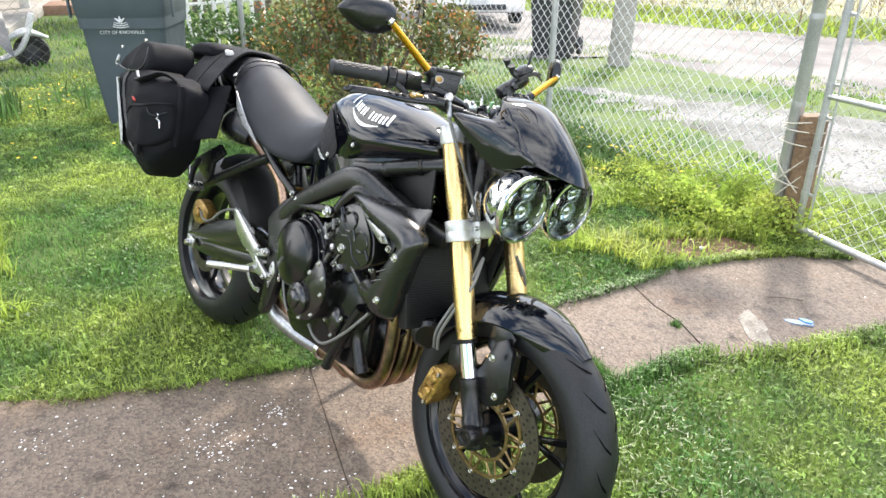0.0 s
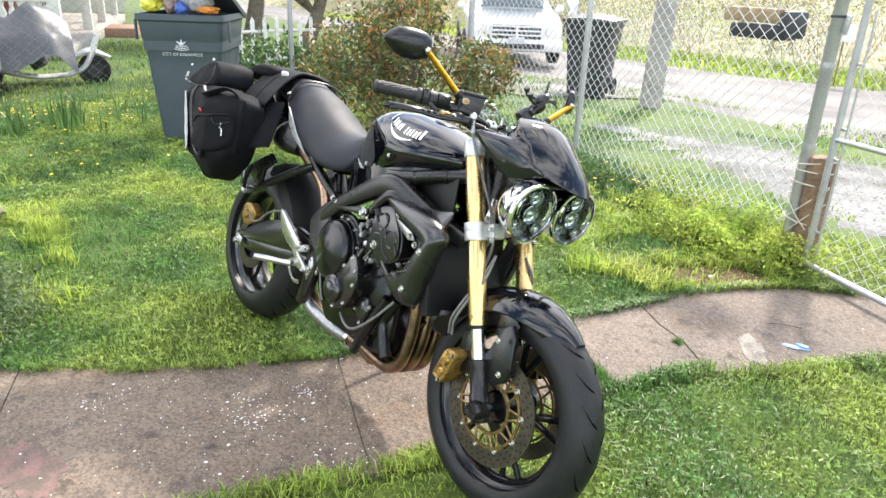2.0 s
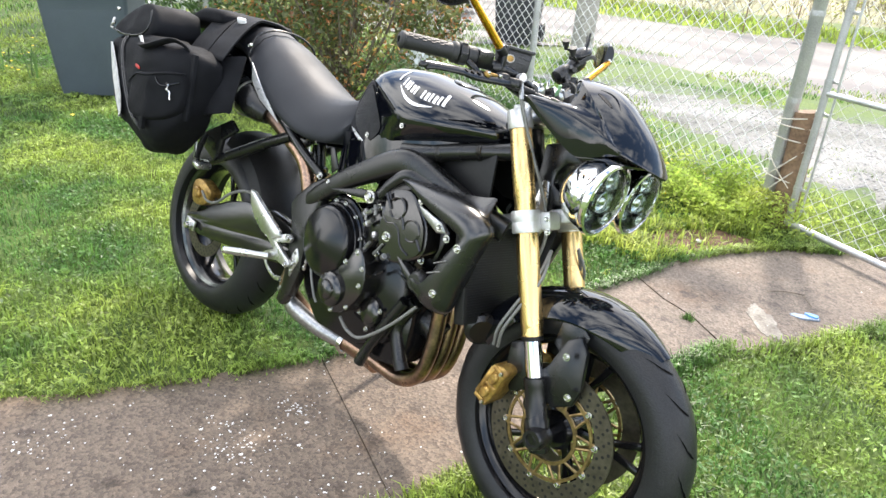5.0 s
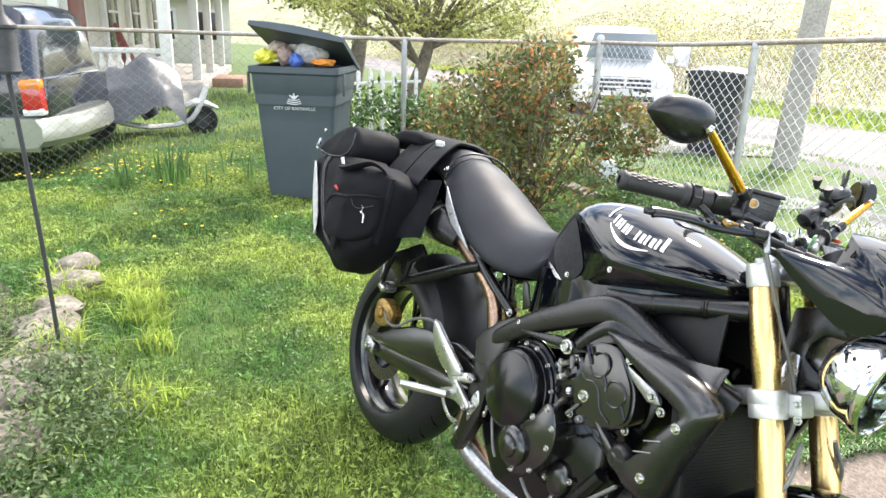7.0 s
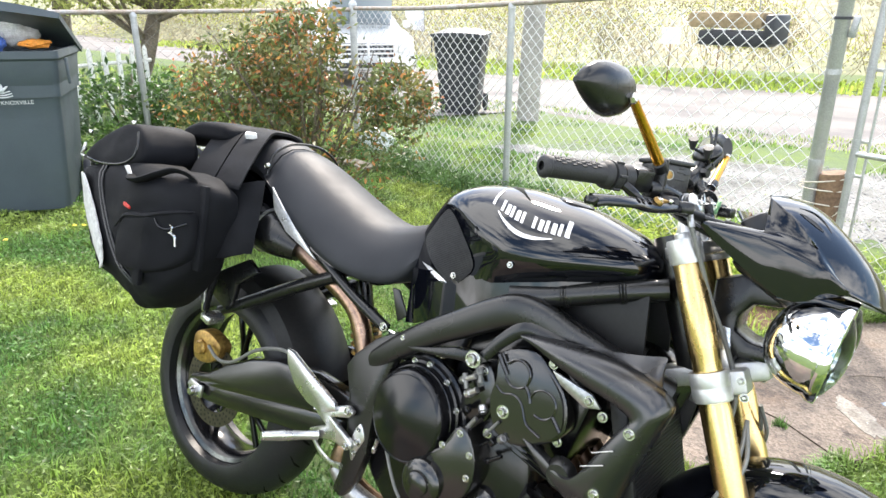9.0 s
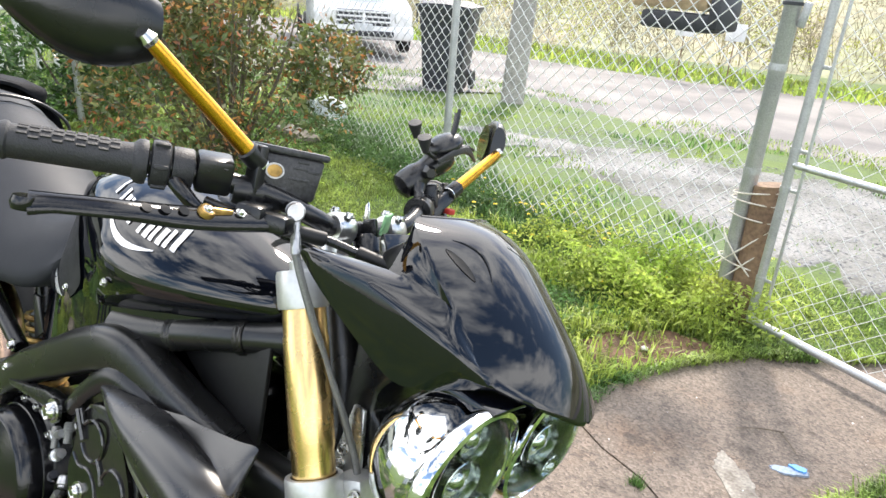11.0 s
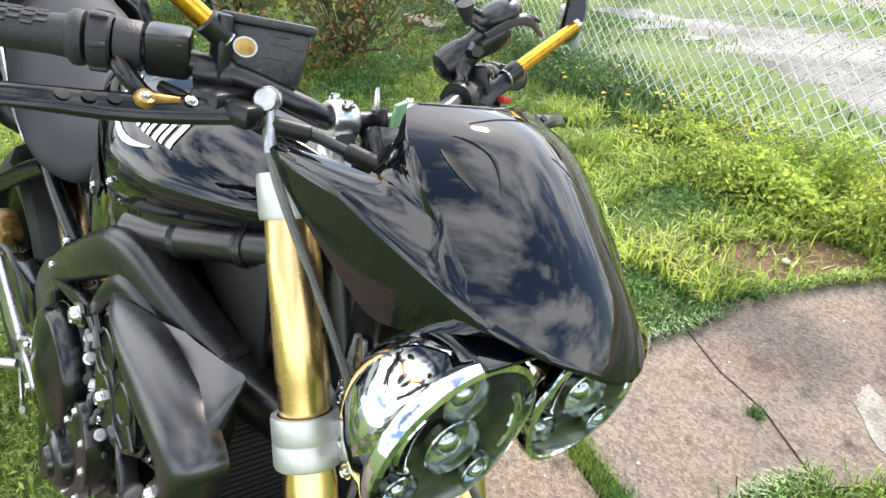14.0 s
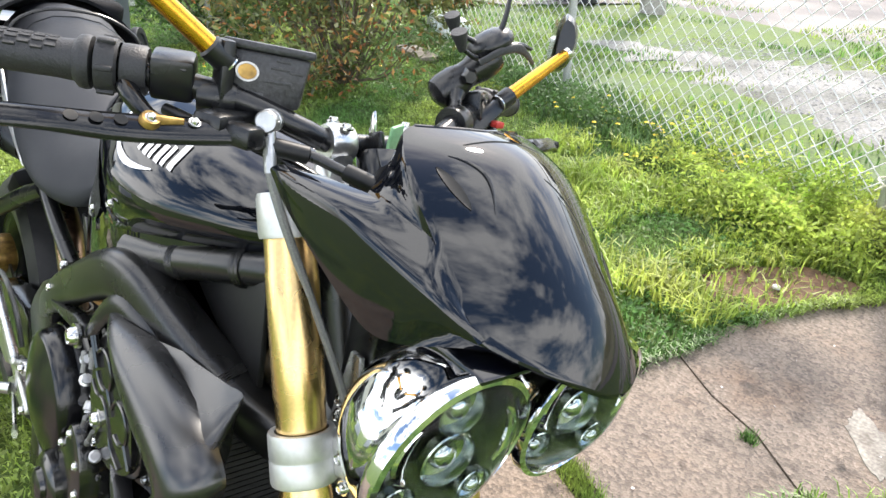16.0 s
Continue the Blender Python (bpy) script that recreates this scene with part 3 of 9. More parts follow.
def post(parent, p, r, h, material=GALV, tilt=(0, 0)):
    z0 = ground_z(p.x, p.y)
    m = Matrix.Translation((p.x, p.y, z0 - 0.05)) @ pose(0, 0, 0, tilt[0], tilt[1], 0)
    return part("post", lathe([(0, 0), (r, 0), (r, h + 0.03), (r * 1.12, h + 0.032), (r * 1.12, h + 0.05), (r * 0.8, h + 0.07), (0, h + 0.075)], m, 18), material, parent, "galvanised steel post")


def chain_link(parent, a, b, z0, z1, cell=0.085, r=0.0026, sag=0.01, tall=0.076, material=WIRE):
    """Woven wires: each runs from the foot to the top in a zigzag and meets its neighbours."""
    d = b - a
    length = d.to_2d().length
    d = Vector((d.x, d.y, 0)) / length
    nrm = Vector((-d.y, d.x, 0))
    verts, faces = [], []
    n = int(length / cell)
    m = int((z1 - z0) / (tall * 0.5))
    for i in range(n + 1):
        prev = None
        for k in range(m + 1):
            u = i * cell + (cell * 0.5 if (k % 2) else -0.0) * 1.04 * (1 if i % 2 == 0 else 1)
            z = z0 + (z1 - z0) * k / m
            p = a + d * min(max(u, 0), length)
            off = (0.0022 if k % 2 else -0.0022) + sag * noise.noise(Vector((u * 1.3, z * 1.7, 3)))
            q = Vector((p.x, p.y, ground_z(p.x, p.y) + z + 0.006 * noise.noise(Vector((u * 2, z * 2, 9))))) + nrm * off
            if prev is not None:
                o = len(verts)
                side = (q - prev).cross(nrm).normalized() * r
                for e in (prev, q):
                    verts += [tuple(e + side), tuple(e + nrm * r), tuple(e - side), tuple(e - nrm * r)]
                faces += [(o + c, o + (c + 1) % 4, o + 4 + (c + 1) % 4, o + 4 + c) for c in range(4)]
            prev = q
        prev = None
        for k in range(m + 1):
            u = i * cell + (-cell * 0.5 if (k % 2) else 0.0) * 1.04
            z = z0 + (z1 - z0) * k / m
            p = a + d * min(max(u, 0), length)
            off = (-0.0022 if k % 2 else 0.0022) + sag * noise.noise(Vector((u * 1.3, z * 1.7, 3)))
            q = Vector((p.x, p.y, ground_z(p.x, p.y) + z + 0.006 * noise.noise(Vector((u * 2, z * 2, 9))))) + nrm * off
            if prev is not None:
                o = len(verts)
                side = (q - prev).cross(nrm).normalized() * r
                for e in (prev, q):
                    verts += [tuple(e + side), tuple(e + nrm * r), tuple(e - side), tuple(e - nrm * r)]
                faces += [(o + c, o + (c + 1) % 4, o + 4 + (c + 1) % 4, o + 4 + c) for c in range(4)]
            prev = q
    return raw("chain_link", verts, faces, material, "", "", parent=parent)


fence = thing("chain_link_fence", Matrix(), "galvanised chain-link fence along the drive", "fence", "fences round the yard")
post(fence, P_MID, 0.024, 1.30)
post(fence, P_CORNER, 0.032, 1.31)
part("top_rail", sweep([(*P_CORNER.xy, 1.255), (*((P_CORNER + P_MID) / 2).xy, 1.262), (*P_MID.xy, 1.30), (*((P_GATE + P_MID) / 2).xy, 1.345), (*P_GATE.xy, 1.39)], 0.017, 12), RUST, fence, "weathered top rail")
chain_link(fence, P_GATE, P_MID, 0.06, 1.30)
chain_link(fence, P_MID, P_CORNER, 0.06, 1.25)
side = thing("chain_link_fence", Matrix(), "rusty-railed chain-link fence behind the bins", "fence", "fences round the yard")
for p in P_SIDE[::2]:
    post(side, p, 0.024, 1.22)
part("top_rail", sweep([(*P_CORNER.xy, 1.245), *[(*p.xy, 1.225) for p in P_SIDE]], 0.017, 12), RUST, side, "rusty top rail")
for a_, b_ in zip([P_CORNER] + P_SIDE, P_SIDE):
    chain_link(side, a_, b_, 0.06, 1.21, 0.092, 0.0009, material=WIRE_DULL)

gate_post = thing("gate_post", Matrix(), "thick galvanised gate post with wire ties", "post")
part("pipe", lathe([(0, 0), (0.031, 0), (0.031, 1.62), (0.034, 1.625), (0.03, 1.66), (0, 1.67)], Matrix.Translation((1.017, 2.49, -0.07)), 22), GALV, gate_post)
for z in (0.12, 0.30, 0.62, 1.02):
    part("band", lathe([(0.031, -0.012), (0.0335, -0.012), (0.0335, 0.012), (0.031, 0.012)], Matrix.Translation((1.017, 2.49, z)), 20), GALV, gate_post)
stump = thing("timber_post", Matrix(), "short weathered brown timber post bound with cord", "post")
sb = bmesh.new()
ringed(sb, [[Vector((1.10 + 0.004 * math.sin(z * 9), 2.505, z)) + Vector((math.cos(a), math.sin(a), 0)) * (0.062 + 0.004 * noise.noise((math.cos(a) * 2, math.sin(a) * 2, z * 5))) + Vector((0, 0, 0.01 * math.cos(a) if z > 0.5 else 0)) for a in [2 * math.pi * i / 20 for i in range(20)]] for z in (-0.06, 0.1, 0.2, 0.3, 0.4, 0.5, 0.56, 0.575)])
part("shaft", sb, TIMBER, stump)
CORD = surface("pale_cord", (0.62, 0.58, 0.5), 0.9, var=0.15)
for z0, z1 in ((0.10, 0.13), (0.22, 0.25), (0.43, 0.44), (0.50, 0.50), (0.34, 0.10), (0.42, 0.20), (0.56, 0.52), (0.15, 0.36)):
    cpts = []
    for i in range(25):
        a = 2 * math.pi * i / 24
        cx, cy = 1.062 + 0.098 * math.cos(a), 2.498 + 0.060 * math.sin(a)
        cpts.append((cx, cy, z0 + (z1 - z0) * (0.5 - 0.5 * math.cos(a))))
    part("cord", sweep(cpts, 0.0032, 6, 1), CORD, stump, "pale binding cord")

GD = Vector((0.92, -0.385, 0)).normalized()
G0 = Vector((1.168, 2.40, 0.045))
gate = thing("chain_link_gate", Matrix(), "open galvanised pipe gate with chain-link infill", "gate")
gp = [G0, G0 + GD * 1.05, G0 + GD * 1.05 + Vector((0, 0, 1.25)), G0 + Vector((0, 0, 1.30))]
for i, (a_, b_) in enumerate(((0, 1), (1, 2), (2, 3), (3, 0))):
    part("gate_frame", bar(gp[a_], gp[b_], 0.0165, 14), GALV, gate, "bent galvanised pipe")
for i in (0, 3):
    eb = bmesh.new()
    bmesh.ops.create_icosphere(eb, subdivisions=3, radius=0.0172, matrix=Matrix.Translation(gp[i]))
    part("elbow", eb, GALV, gate)
part("mid_rail", bar(G0 + Vector((0, 0, 0.645)), G0 + GD * 1.05 + Vector((0, 0, 0.645)), 0.013, 12), GALV, gate)
for z in (0.18, 0.55, 0.70, 1.0):
    part("tie_band", lathe([(0.0168, -0.01), (0.0195, -0.01), (0.0195, 0.01), (0.0168, 0.01)], Matrix.Translation(G0 + Vector((0, 0, z))), 16), GALV, gate)
    part("tie_tab", block((0.05, 0.006, 0.014), Matrix.Translation(G0 + GD * 0.03 + Vector((0, 0, z))) @ pose(0, 0, 0, 0, 0, math.degrees(math.atan2(GD.y, GD.x))), 0.002), GALV, gate)
part("tension_bar", bar(G0 + GD * 0.055 + Vector((0, 0, 0.05)), G0 + GD * 0.055 + Vector((0, 0, 1.24)), 0.006, 8), GALV, gate)
chain_link(gate, G0 + GD * 0.055, G0 + GD * 1.04, 0.08, 1.26, r=0.0013)
lk = thing("gate_latch", Matrix(), "small pale padlock hanging on the gate post", "latch")
part("shackle", lathe([(0.031, -0.006), (0.037, -0.006), (0.037, 0.006), (0.031, 0.006)], Matrix.Translation((1.017, 2.49, 1.245)), 20), BIN_DARK, lk)
part("lock_body", block((0.03, 0.014, 0.09), pose(1.067, 2.475, 1.21, 0, 8, -20), 0.005), GALV, lk)


# ---------------------------------------------------------------- grass

def on_hard(x, y):
    return inside(x, y, WALK_POLY)


def tufts(name, count, area, height, width, material, label, seed, keep=None, lean=0.45, blades=1, spread=0.0):
    """Many single bent blades as one body of stuff."""
    rg = np.random.default_rng(seed)
    verts, faces = [], []
    made = 0
    while made < count:
        x, y = rg.uniform(area[0], area[1]), rg.uniform(area[2], area[3])
        if on_hard(x, y) or (keep and not keep(x, y, rg)):
            made += 1
            continue
        z = ground_z(x, y) - 0.008
        for b in range(blades):
            bx, by = x + rg.normal(0, spread) if spread else x, y + rg.normal(0, spread) if spread else y
            clump = 0.72 + 0.55 * noise.noise((bx * 1.7, by * 1.7, 2.0)) + 0.35 * noise.noise((bx * 6, by * 6, 5.0))
            h = height * max(0.35, clump) * rg.uniform(0.55, 1.35)
            w = width * rg.uniform(0.7, 1.3)
            a, t = rg.uniform(0, 6.283), rg.uniform(0.1, lean) * 1.6
            sx, sy = math.cos(a) * w, math.sin(a) * w
            lx, ly = -math.sin(a) * h * t, math.cos(a) * h * t
            o = len(verts)
            verts += [(bx - sx, by - sy, z), (bx + sx, by + sy, z), (bx - sx * 0.8 + lx * 0.35, by - sy * 0.8 + ly * 0.35, z + h * 0.6), (bx + sx * 0.8 + lx * 0.35, by + sy * 0.8 + ly * 0.35, z + h * 0.6), (bx + lx, by + ly, z + h * (1 - 0.35 * t))]
            faces += [(o, o + 1, o + 3, o + 2), (o + 2, o + 3, o + 4)]
        made += 1
    return raw(name, verts, faces, material, label, "grass")


def clear_of_mud(x, y, rg):
    u, v = (x - 0.91) * 0.57 + (y - 1.94) * 0.82, (y - 1.94) * 0.57 - (x - 0.91) * 0.82
    return u * u / 0.085 + v * v / 0.018 > 1 + 0.5 * noise.noise((x * 7, y * 7, 4)) or rg.random() < 0.16


tufts("lawn_grass", 150000, (-2.2, 2.6, -1.9, 3.2), 0.048, 0.0023, GRASS, "short bright green lawn grass near the walk", 1, clear_of_mud, 0.8)
tufts("lawn_grass", 80000, (-6.0, -1.6, -3.0, 4.6), 0.050, 0.0034, GRASS, "sunlit green lawn grass stretching to the fence", 2, None, 0.8)
tufts("lawn_grass", 26000, (-13.0, -5.0, -6.0, 8.0), 0.09, 0.006, GRASS, "sunlit green grass beyond the fence", 3)
tufts("verge_grass", 26000, (-6.0, 4.5, 3.2, 9.0), 0.075, 0.005, GRASS, "green verge grass outside the fence", 4, lambda x, y, g: noise.noise((x * 0.8, y * 0.8, 1)) > -0.05 and not (-1.6 < x < 4 and 4.15 - 0.55 * x + 0.3 * noise.noise((x * 3, y * 3, 2)) < y < 6.2))
tufts("drive_weeds", 9000, (-2.4, 3.4, 3.1, 6.4), 0.032, 0.003, GRASS, "thin grass and weeds scattered over the gravel", 14, lambda x, y, g: noise.noise((x * 1.6, y * 1.6, 21)) + 0.6 * noise.noise((x * 5, y * 5, 3)) > 0.30, 0.8)
tufts("fence_weeds", 15000, (-3.2, 1.05, 2.1, 3.8), 0.15, 0.0034, CLUMP, "weeds growing through the chain-link fence, shade put into their dark green", 5, lambda x, y, g: abs((y - 2.49) * 0.955 + (x - 1.017) * 0.297) < 0.22 + 0.2 * abs(noise.noise((x * 2, y * 2, 4))))
tufts("tall_grass", 17000, (-0.6, 1.1, 1.25, 2.65), 0.115, 0.0034, LUSH, "lush yellow-green weeds beside the walk and gate", 16, lambda x, y, g: noise.noise((x * 3.3, y * 3.3, 2)) > -0.12 and clear_of_mud(x, y, g) and y > 1.55 - 0.5 * x + 0.25 * noise.noise((x * 2, y * 2, 9)), 0.7)
tufts("lawn_clumps", 22000, (-4.6, 0.2, -1.6, 2.3), 0.080, 0.0032, GRASS, "taller tufts of grass scattered over the lawn", 18, lambda x, y, g: noise.noise((x * 2.6, y * 2.6, 12)) > 0.18, 0.6)
tufts("iris_leaves", 520, (-4.75, -4.0, -0.35, 0.75), 0.36, 0.008, CLUMP, "upright dark green bulb leaves by the flower patch", 19, lambda x, y, g: noise.noise((x * 3.2, y * 3.2, 15)) > 0.12, 0.25)
tufts("tall_grass", 9000, (-2.6, -0.3, -1.5, -0.35), 0.135, 0.0038, LUSH, "tall pale grass clumps by the flower bed", 6, lambda x, y, g: noise.noise((x * 3.1, y * 3.1, 8)) > 0.04 and -1.12 - 0.12 * (x + 1.0) < y < -0.55 - 0.11 * (x + 1.0), 0.8)
tufts("joint_grass", 2600, (0.96, 1.36, 0.62, 0.84), 0.028, 0.0016, GRASS, "strip of grass growing in a wide joint", 7, None)


def joint_strip():
    rg = np.random.default_rng(11)
    verts, faces = [], []
    for k in range(3600):
        f = rg.uniform(0.28, 1.02)
        p = at_y_between(JOINTS[3], min(f, 1.0)) + Vector((rg.normal(0, 0.006), rg.normal(0, 0.02)))
        if k > 3450:
            p = Vector((1.215, 1.19)) + Vector((rg.normal(0, 0.012), rg.normal(0, 0.009)))
        h, w, a, t = rg.uniform(0.012, 0.035), 0.0016, rg.uniform(0, 6.28), rg.uniform(0.2, 0.8)
        o = len(verts)
        sx, sy, lx, ly = math.cos(a) * w, math.sin(a) * w, -math.sin(a) * h * t, math.cos(a) * h * t
        verts += [(p.x - sx, p.y - sy, -0.016), (p.x + sx, p.y + sy, -0.016), (p.x + lx, p.y + ly, -0.016 + h)]
        faces.append((o, o + 1, o + 2))
    raw("joint_grass", verts, faces, GRASS, "grass sprouting from joints in the concrete", "grass")


joint_strip()


def edge_grass():
    """Blades that lean over the rims of the walk."""
    rg = np.random.default_rng(13)
    verts, faces = [], []
    for line, side_ in ((PATH_FAR, 1), (PATH_NEAR, -1)):
        for k in range(11000):
            f = rg.uniform(0.02, 0.98)
            p = at_y_between(line, f)
            if noise.noise((p.x * 5, p.y * 5, 3)) + 0.5 * noise.noise((p.x * 17, p.y * 17, 1)) < rg.uniform(-0.7, 0.5):
                continue
            d = (at_y_between(line, min(1, f + 0.01)) - at_y_between(line, max(0, f - 0.01))).normalized()
            n_ = Vector((d.y, -d.x)) * side_
            p = p + n_ * (rg.normal(0.004, 0.014)) + Vector((rg.normal(0, 0.006), rg.normal(0, 0.006)))
            h, w, t = rg.uniform(0.02, 0.055), rg.uniform(0.0014, 0.0026), rg.uniform(0.3, 1.2)
            a = math.atan2(n_.y, n_.x) + rg.normal(0, 0.9)
            lx, ly = math.cos(a) * h * t, math.sin(a) * h * t
            sx, sy = -math.sin(a) * w, math.cos(a) * w
            o = len(verts)
            z = -0.014
            verts += [(p.x - sx, p.y - sy, z), (p.x + sx, p.y + sy, z), (p.x + sx * 0.8 + lx * 0.5, p.y + sy * 0.8 + ly * 0.5, z + h * 0.75), (p.x - sx * 0.8 + lx * 0.5, p.y - sy * 0.8 + ly * 0.5, z + h * 0.75), (p.x + lx, p.y + ly, z + h * 0.7)]
            faces += [(o, o + 1, o + 2, o + 3), (o + 3, o + 2, o + 4)]
    raw("edge_grass", verts, faces, GRASS, "ragged grass leaning over the walk's edges", "grass")


edge_grass()


def leaflets(name, count, place, size, material, label, category, seed, rise=0.03, kind="stuff", parent=None):
    """Small folded leaves scattered by place(rng) -> x, y, z and a size factor."""
    rg = np.random.default_rng(seed)
    verts, faces = [], []
    for k in range(count):
        got = place(rg)
        if got is None:
            continue
        x, y, z, f = got
        n = Vector(rg.normal(0, 1, 3)) + Vector((0, 0, rise * 30))
        n.normalize()
        t = n.cross(Vector(rg.normal(0, 1, 3)))
        if t.length < 1e-3:
            continue
        t.normalize()
        b = n.cross(t)
        s = size * f * rg.uniform(0.6, 1.3)
        c = Vector((x, y, z))
        o = len(verts)
        verts += [tuple(c - t * s), tuple(c + b * s * 0.42 + n * s * 0.12), tuple(c + t * s), tuple(c - b * s * 0.42 + n * s * 0.12)]
        faces += [(o, o + 1, o + 2), (o, o + 2, o + 3)]
    return raw(name, verts, faces, material, label, category, kind, parent=parent)


def lawn_clover(rg):
    x, y = rg.uniform(-2.4, 2.5), rg.uniform(-1.8, 3.0)
    if on_hard(x, y) or noise.noise((x * 1.3, y * 1.3, 6)) < -0.22 or not clear_of_mud(x, y, rg):
        return None
    mound = noise.noise((x * 9, y * 9, 2)) + 0.5 * noise.noise((x * 23, y * 23, 7))
    return x, y, ground_z(x, y) + 0.022 + 0.022 * mound + rg.uniform(-0.006, 0.008), 1 + 0.4 * mound


leaflets("clover", 115000, lawn_clover, 0.0100, CLOVER, "clover and chickweed leaves matted among the lawn", "clover", 21)


def far_clover(rg):
    x, y = rg.uniform(-6.0, -2.2), rg.uniform(-2.6, 3.6)
    if noise.noise((x * 1.1, y * 1.1, 6)) < -0.3:
        return None
    mound = noise.noise((x * 6, y * 6, 2)) + 0.5 * noise.noise((x * 17, y * 17, 7))
    return x, y, ground_z(x, y) + 0.024 + 0.022 * mound + rg.uniform(-0.006, 0.008), 1 + 0.4 * mound


leaflets("clover", 60000, far_clover, 0.0150, CLOVER, "matted clover leaves in the lawn towards the fence", "clover", 24)


def weed_bed(rg, lo=0.0, hi=1.0):
    u = rg.uniform(lo, hi)
    p = P_GATE.lerp(P_CORNER, u) + Vector((rg.normal(0, 0.13), rg.normal(-0.08, 0.13), 0))
    lump = noise.noise((p.x * 2.2, p.y * 2.2, 3)) + 0.5 * noise.noise((p.x * 6, p.y * 6, 8))
    if lump < -0.2 or on_hard(p.x, p.y):
        return None
    return p.x, p.y, ground_z(p.x, p.y) + rg.uniform(0, 1) ** 0.7 * (0.09 + 0.26 * max(0.0, lump + 0.1)), 1


leaflets("fence_weed_leaves", 8000, lambda rg: weed_bed(rg, 0.0, 0.32), 0.013, LUSH, "leafy yellow-green weeds at the gate end of the fence", "weeds", 22)
# the shaded stretch of weeds is put in by a darker leaf colour
leaflets("fence_weed_leaves", 12000, lambda rg: weed_bed(rg, 0.24, 1.0), 0.014, CLUMP, "leafy weeds along the fence foot, shade put into their dark green", "weeds", 25)


def near_edge(rg):
    x, y = 0.78 + rg.normal(0, 0.24), 2.40 + rg.normal(0, 0.13)
    if on_hard(x, y) or not clear_of_mud(x, y, rg):
        return None
    lump = 0.5 + 0.8 * noise.noise((x * 4, y * 4, 3))
    return x, y, rg.uniform(0, 1) ** 0.7 * (0.06 + 0.22 * max(0.0, lump)), 1


leaflets("gate_weed_leaves", 9000, near_edge, 0.013, LUSH, "leafy weeds round the gate post", "weeds", 23)


def dandelions(rg):
    k = rg.random()
    if k < 0.55:
        x, y = -5.0 + rg.normal(0, 0.4), 0.0 + rg.normal(0, 0.6)
    elif k < 0.8:
        x = rg.uniform(-0.8, 0.9)
        y = 2.72 - 0.3 * x + rg.normal(0, 0.12)
    else:
        x, y = rg.uniform(-4.5, -2.2), rg.uniform(-1.2, 3)
    if on_hard(x, y):
        return None
    return x, y, ground_z(x, y) + rg.uniform(0.05, 0.12), 1


fv, ff = [], []
rg = np.random.default_rng(31)
for k in range(190):
    got = dandelions(rg)
    if got:
        x, y, z, _ = got
        o = len(fv)
        r = 0.013
        fv += [(x, y, z + 0.008)] + [(x + r * math.cos(i * math.pi / 4), y + r * math.sin(i * math.pi / 4), z + 0.003 * (i % 2)) for i in range(8)]
        ff += [(o, o + 1 + i, o + 1 + (i + 1) % 8) for i in range(8)]
raw("dandelions", fv, ff, PETAL, "yellow dandelion heads in the grass", "flowers")


# ---------------------------------------------------------------- motorcycle
LEAN = pose(-0.004, -0.068, 0, -15, 0, 0)
bike = thing("motorcycle", LEAN, "black motorcycle leaning on its stand, gold forks, twin round headlights", "motorcycle")
REAR, FRONT = Vector((0, 0, 0.303)), Vector((1.41, 0, 0.279))
bolt_me = bpy.data.meshes.new("bolt")
b_ = lathe([(0, 0.006), (0.0035, 0.006), (0.0045, 0.0035), (0.0062, 0.0055), (0.0075, 0.003), (0.0078, 0), (0.0105, 0), (0.0105, -0.003)], seg=12)
finish(b_).to_mesh(bolt_me)
b_.free()
bolt_me.materials.append(STEEL)


def bolts(parent, places, size=1.0, turn=OUT, name="bolt"):
    for p in places:
        same_mesh(name, bolt_me, Matrix.Translation(p) @ turn @ Matrix.Scale(size * 0.72, 4), parent)


def tyre(parent, at, radius, width, sipes):
    crown, rim = width / 2, 0.216
    prof = []
    for i in range(19):
        a = radians(-118 + 236 * i / 18)
        prof.append((radius - crown * 0.94 + crown * 0.94 * math.cos(a) if abs(a) < 1.2 else max(rim, radius - crown * 0.94 + crown * 1.08 * math.cos(a)), crown * math.sin(a) * (1.0 if abs(a) < 1.7 else 0.98)))
    prof += [(rim, crown * 0.72), (rim, -crown * 0.72)]
    ob = part("tyre", lathe(prof, Matrix.Translation(at) @ OUT, 72, closed=True), RUBBER, parent, "black road tyre with curved tread grooves")
    bm = bmesh.new()
    for k in range(sipes):
        for s in (-1, 1):
            a0 = 2 * math.pi * (k + (0.5 if s > 0 else 0)) / sipes
            pts = []
            for q in range(5):
                f = q / 4
                w = s * crown * (0.16 + 0.62 * f)
                r = radius - crown * 0.94 + math.sqrt(max(0, (crown * 0.94) ** 2 - w * w)) + 0.0002
                a = a0 + 0.2 * f * f + 0.06 * f
                pts.append(Vector((r * math.cos(a), w, r * math.sin(a))) + at)
            line = spline(pts, 3)
            rings = []
            for i, p in enumerate(line):
                wd = 0.0036 * math.sin(math.pi * (0.12 + 0.76 * i / (len(line) - 1)))
                t = (line[min(i + 1, len(line) - 1)] - line[max(i - 1, 0)]).normalized()
                nrm = (p - at - Vector((0, (p - at).y * 0.6, 0))).normalized()
                sd = t.cross(nrm).normalized() * wd
                rings.append([p + sd + nrm * 0.0004, p - sd + nrm * 0.0004])
            ringed(bm, rings, closed=False, cap=False)
    # the grooves are flat strips on the tread, dark for their shade
    part("tread_groove", bm, GROOVE, ob)
    return ob


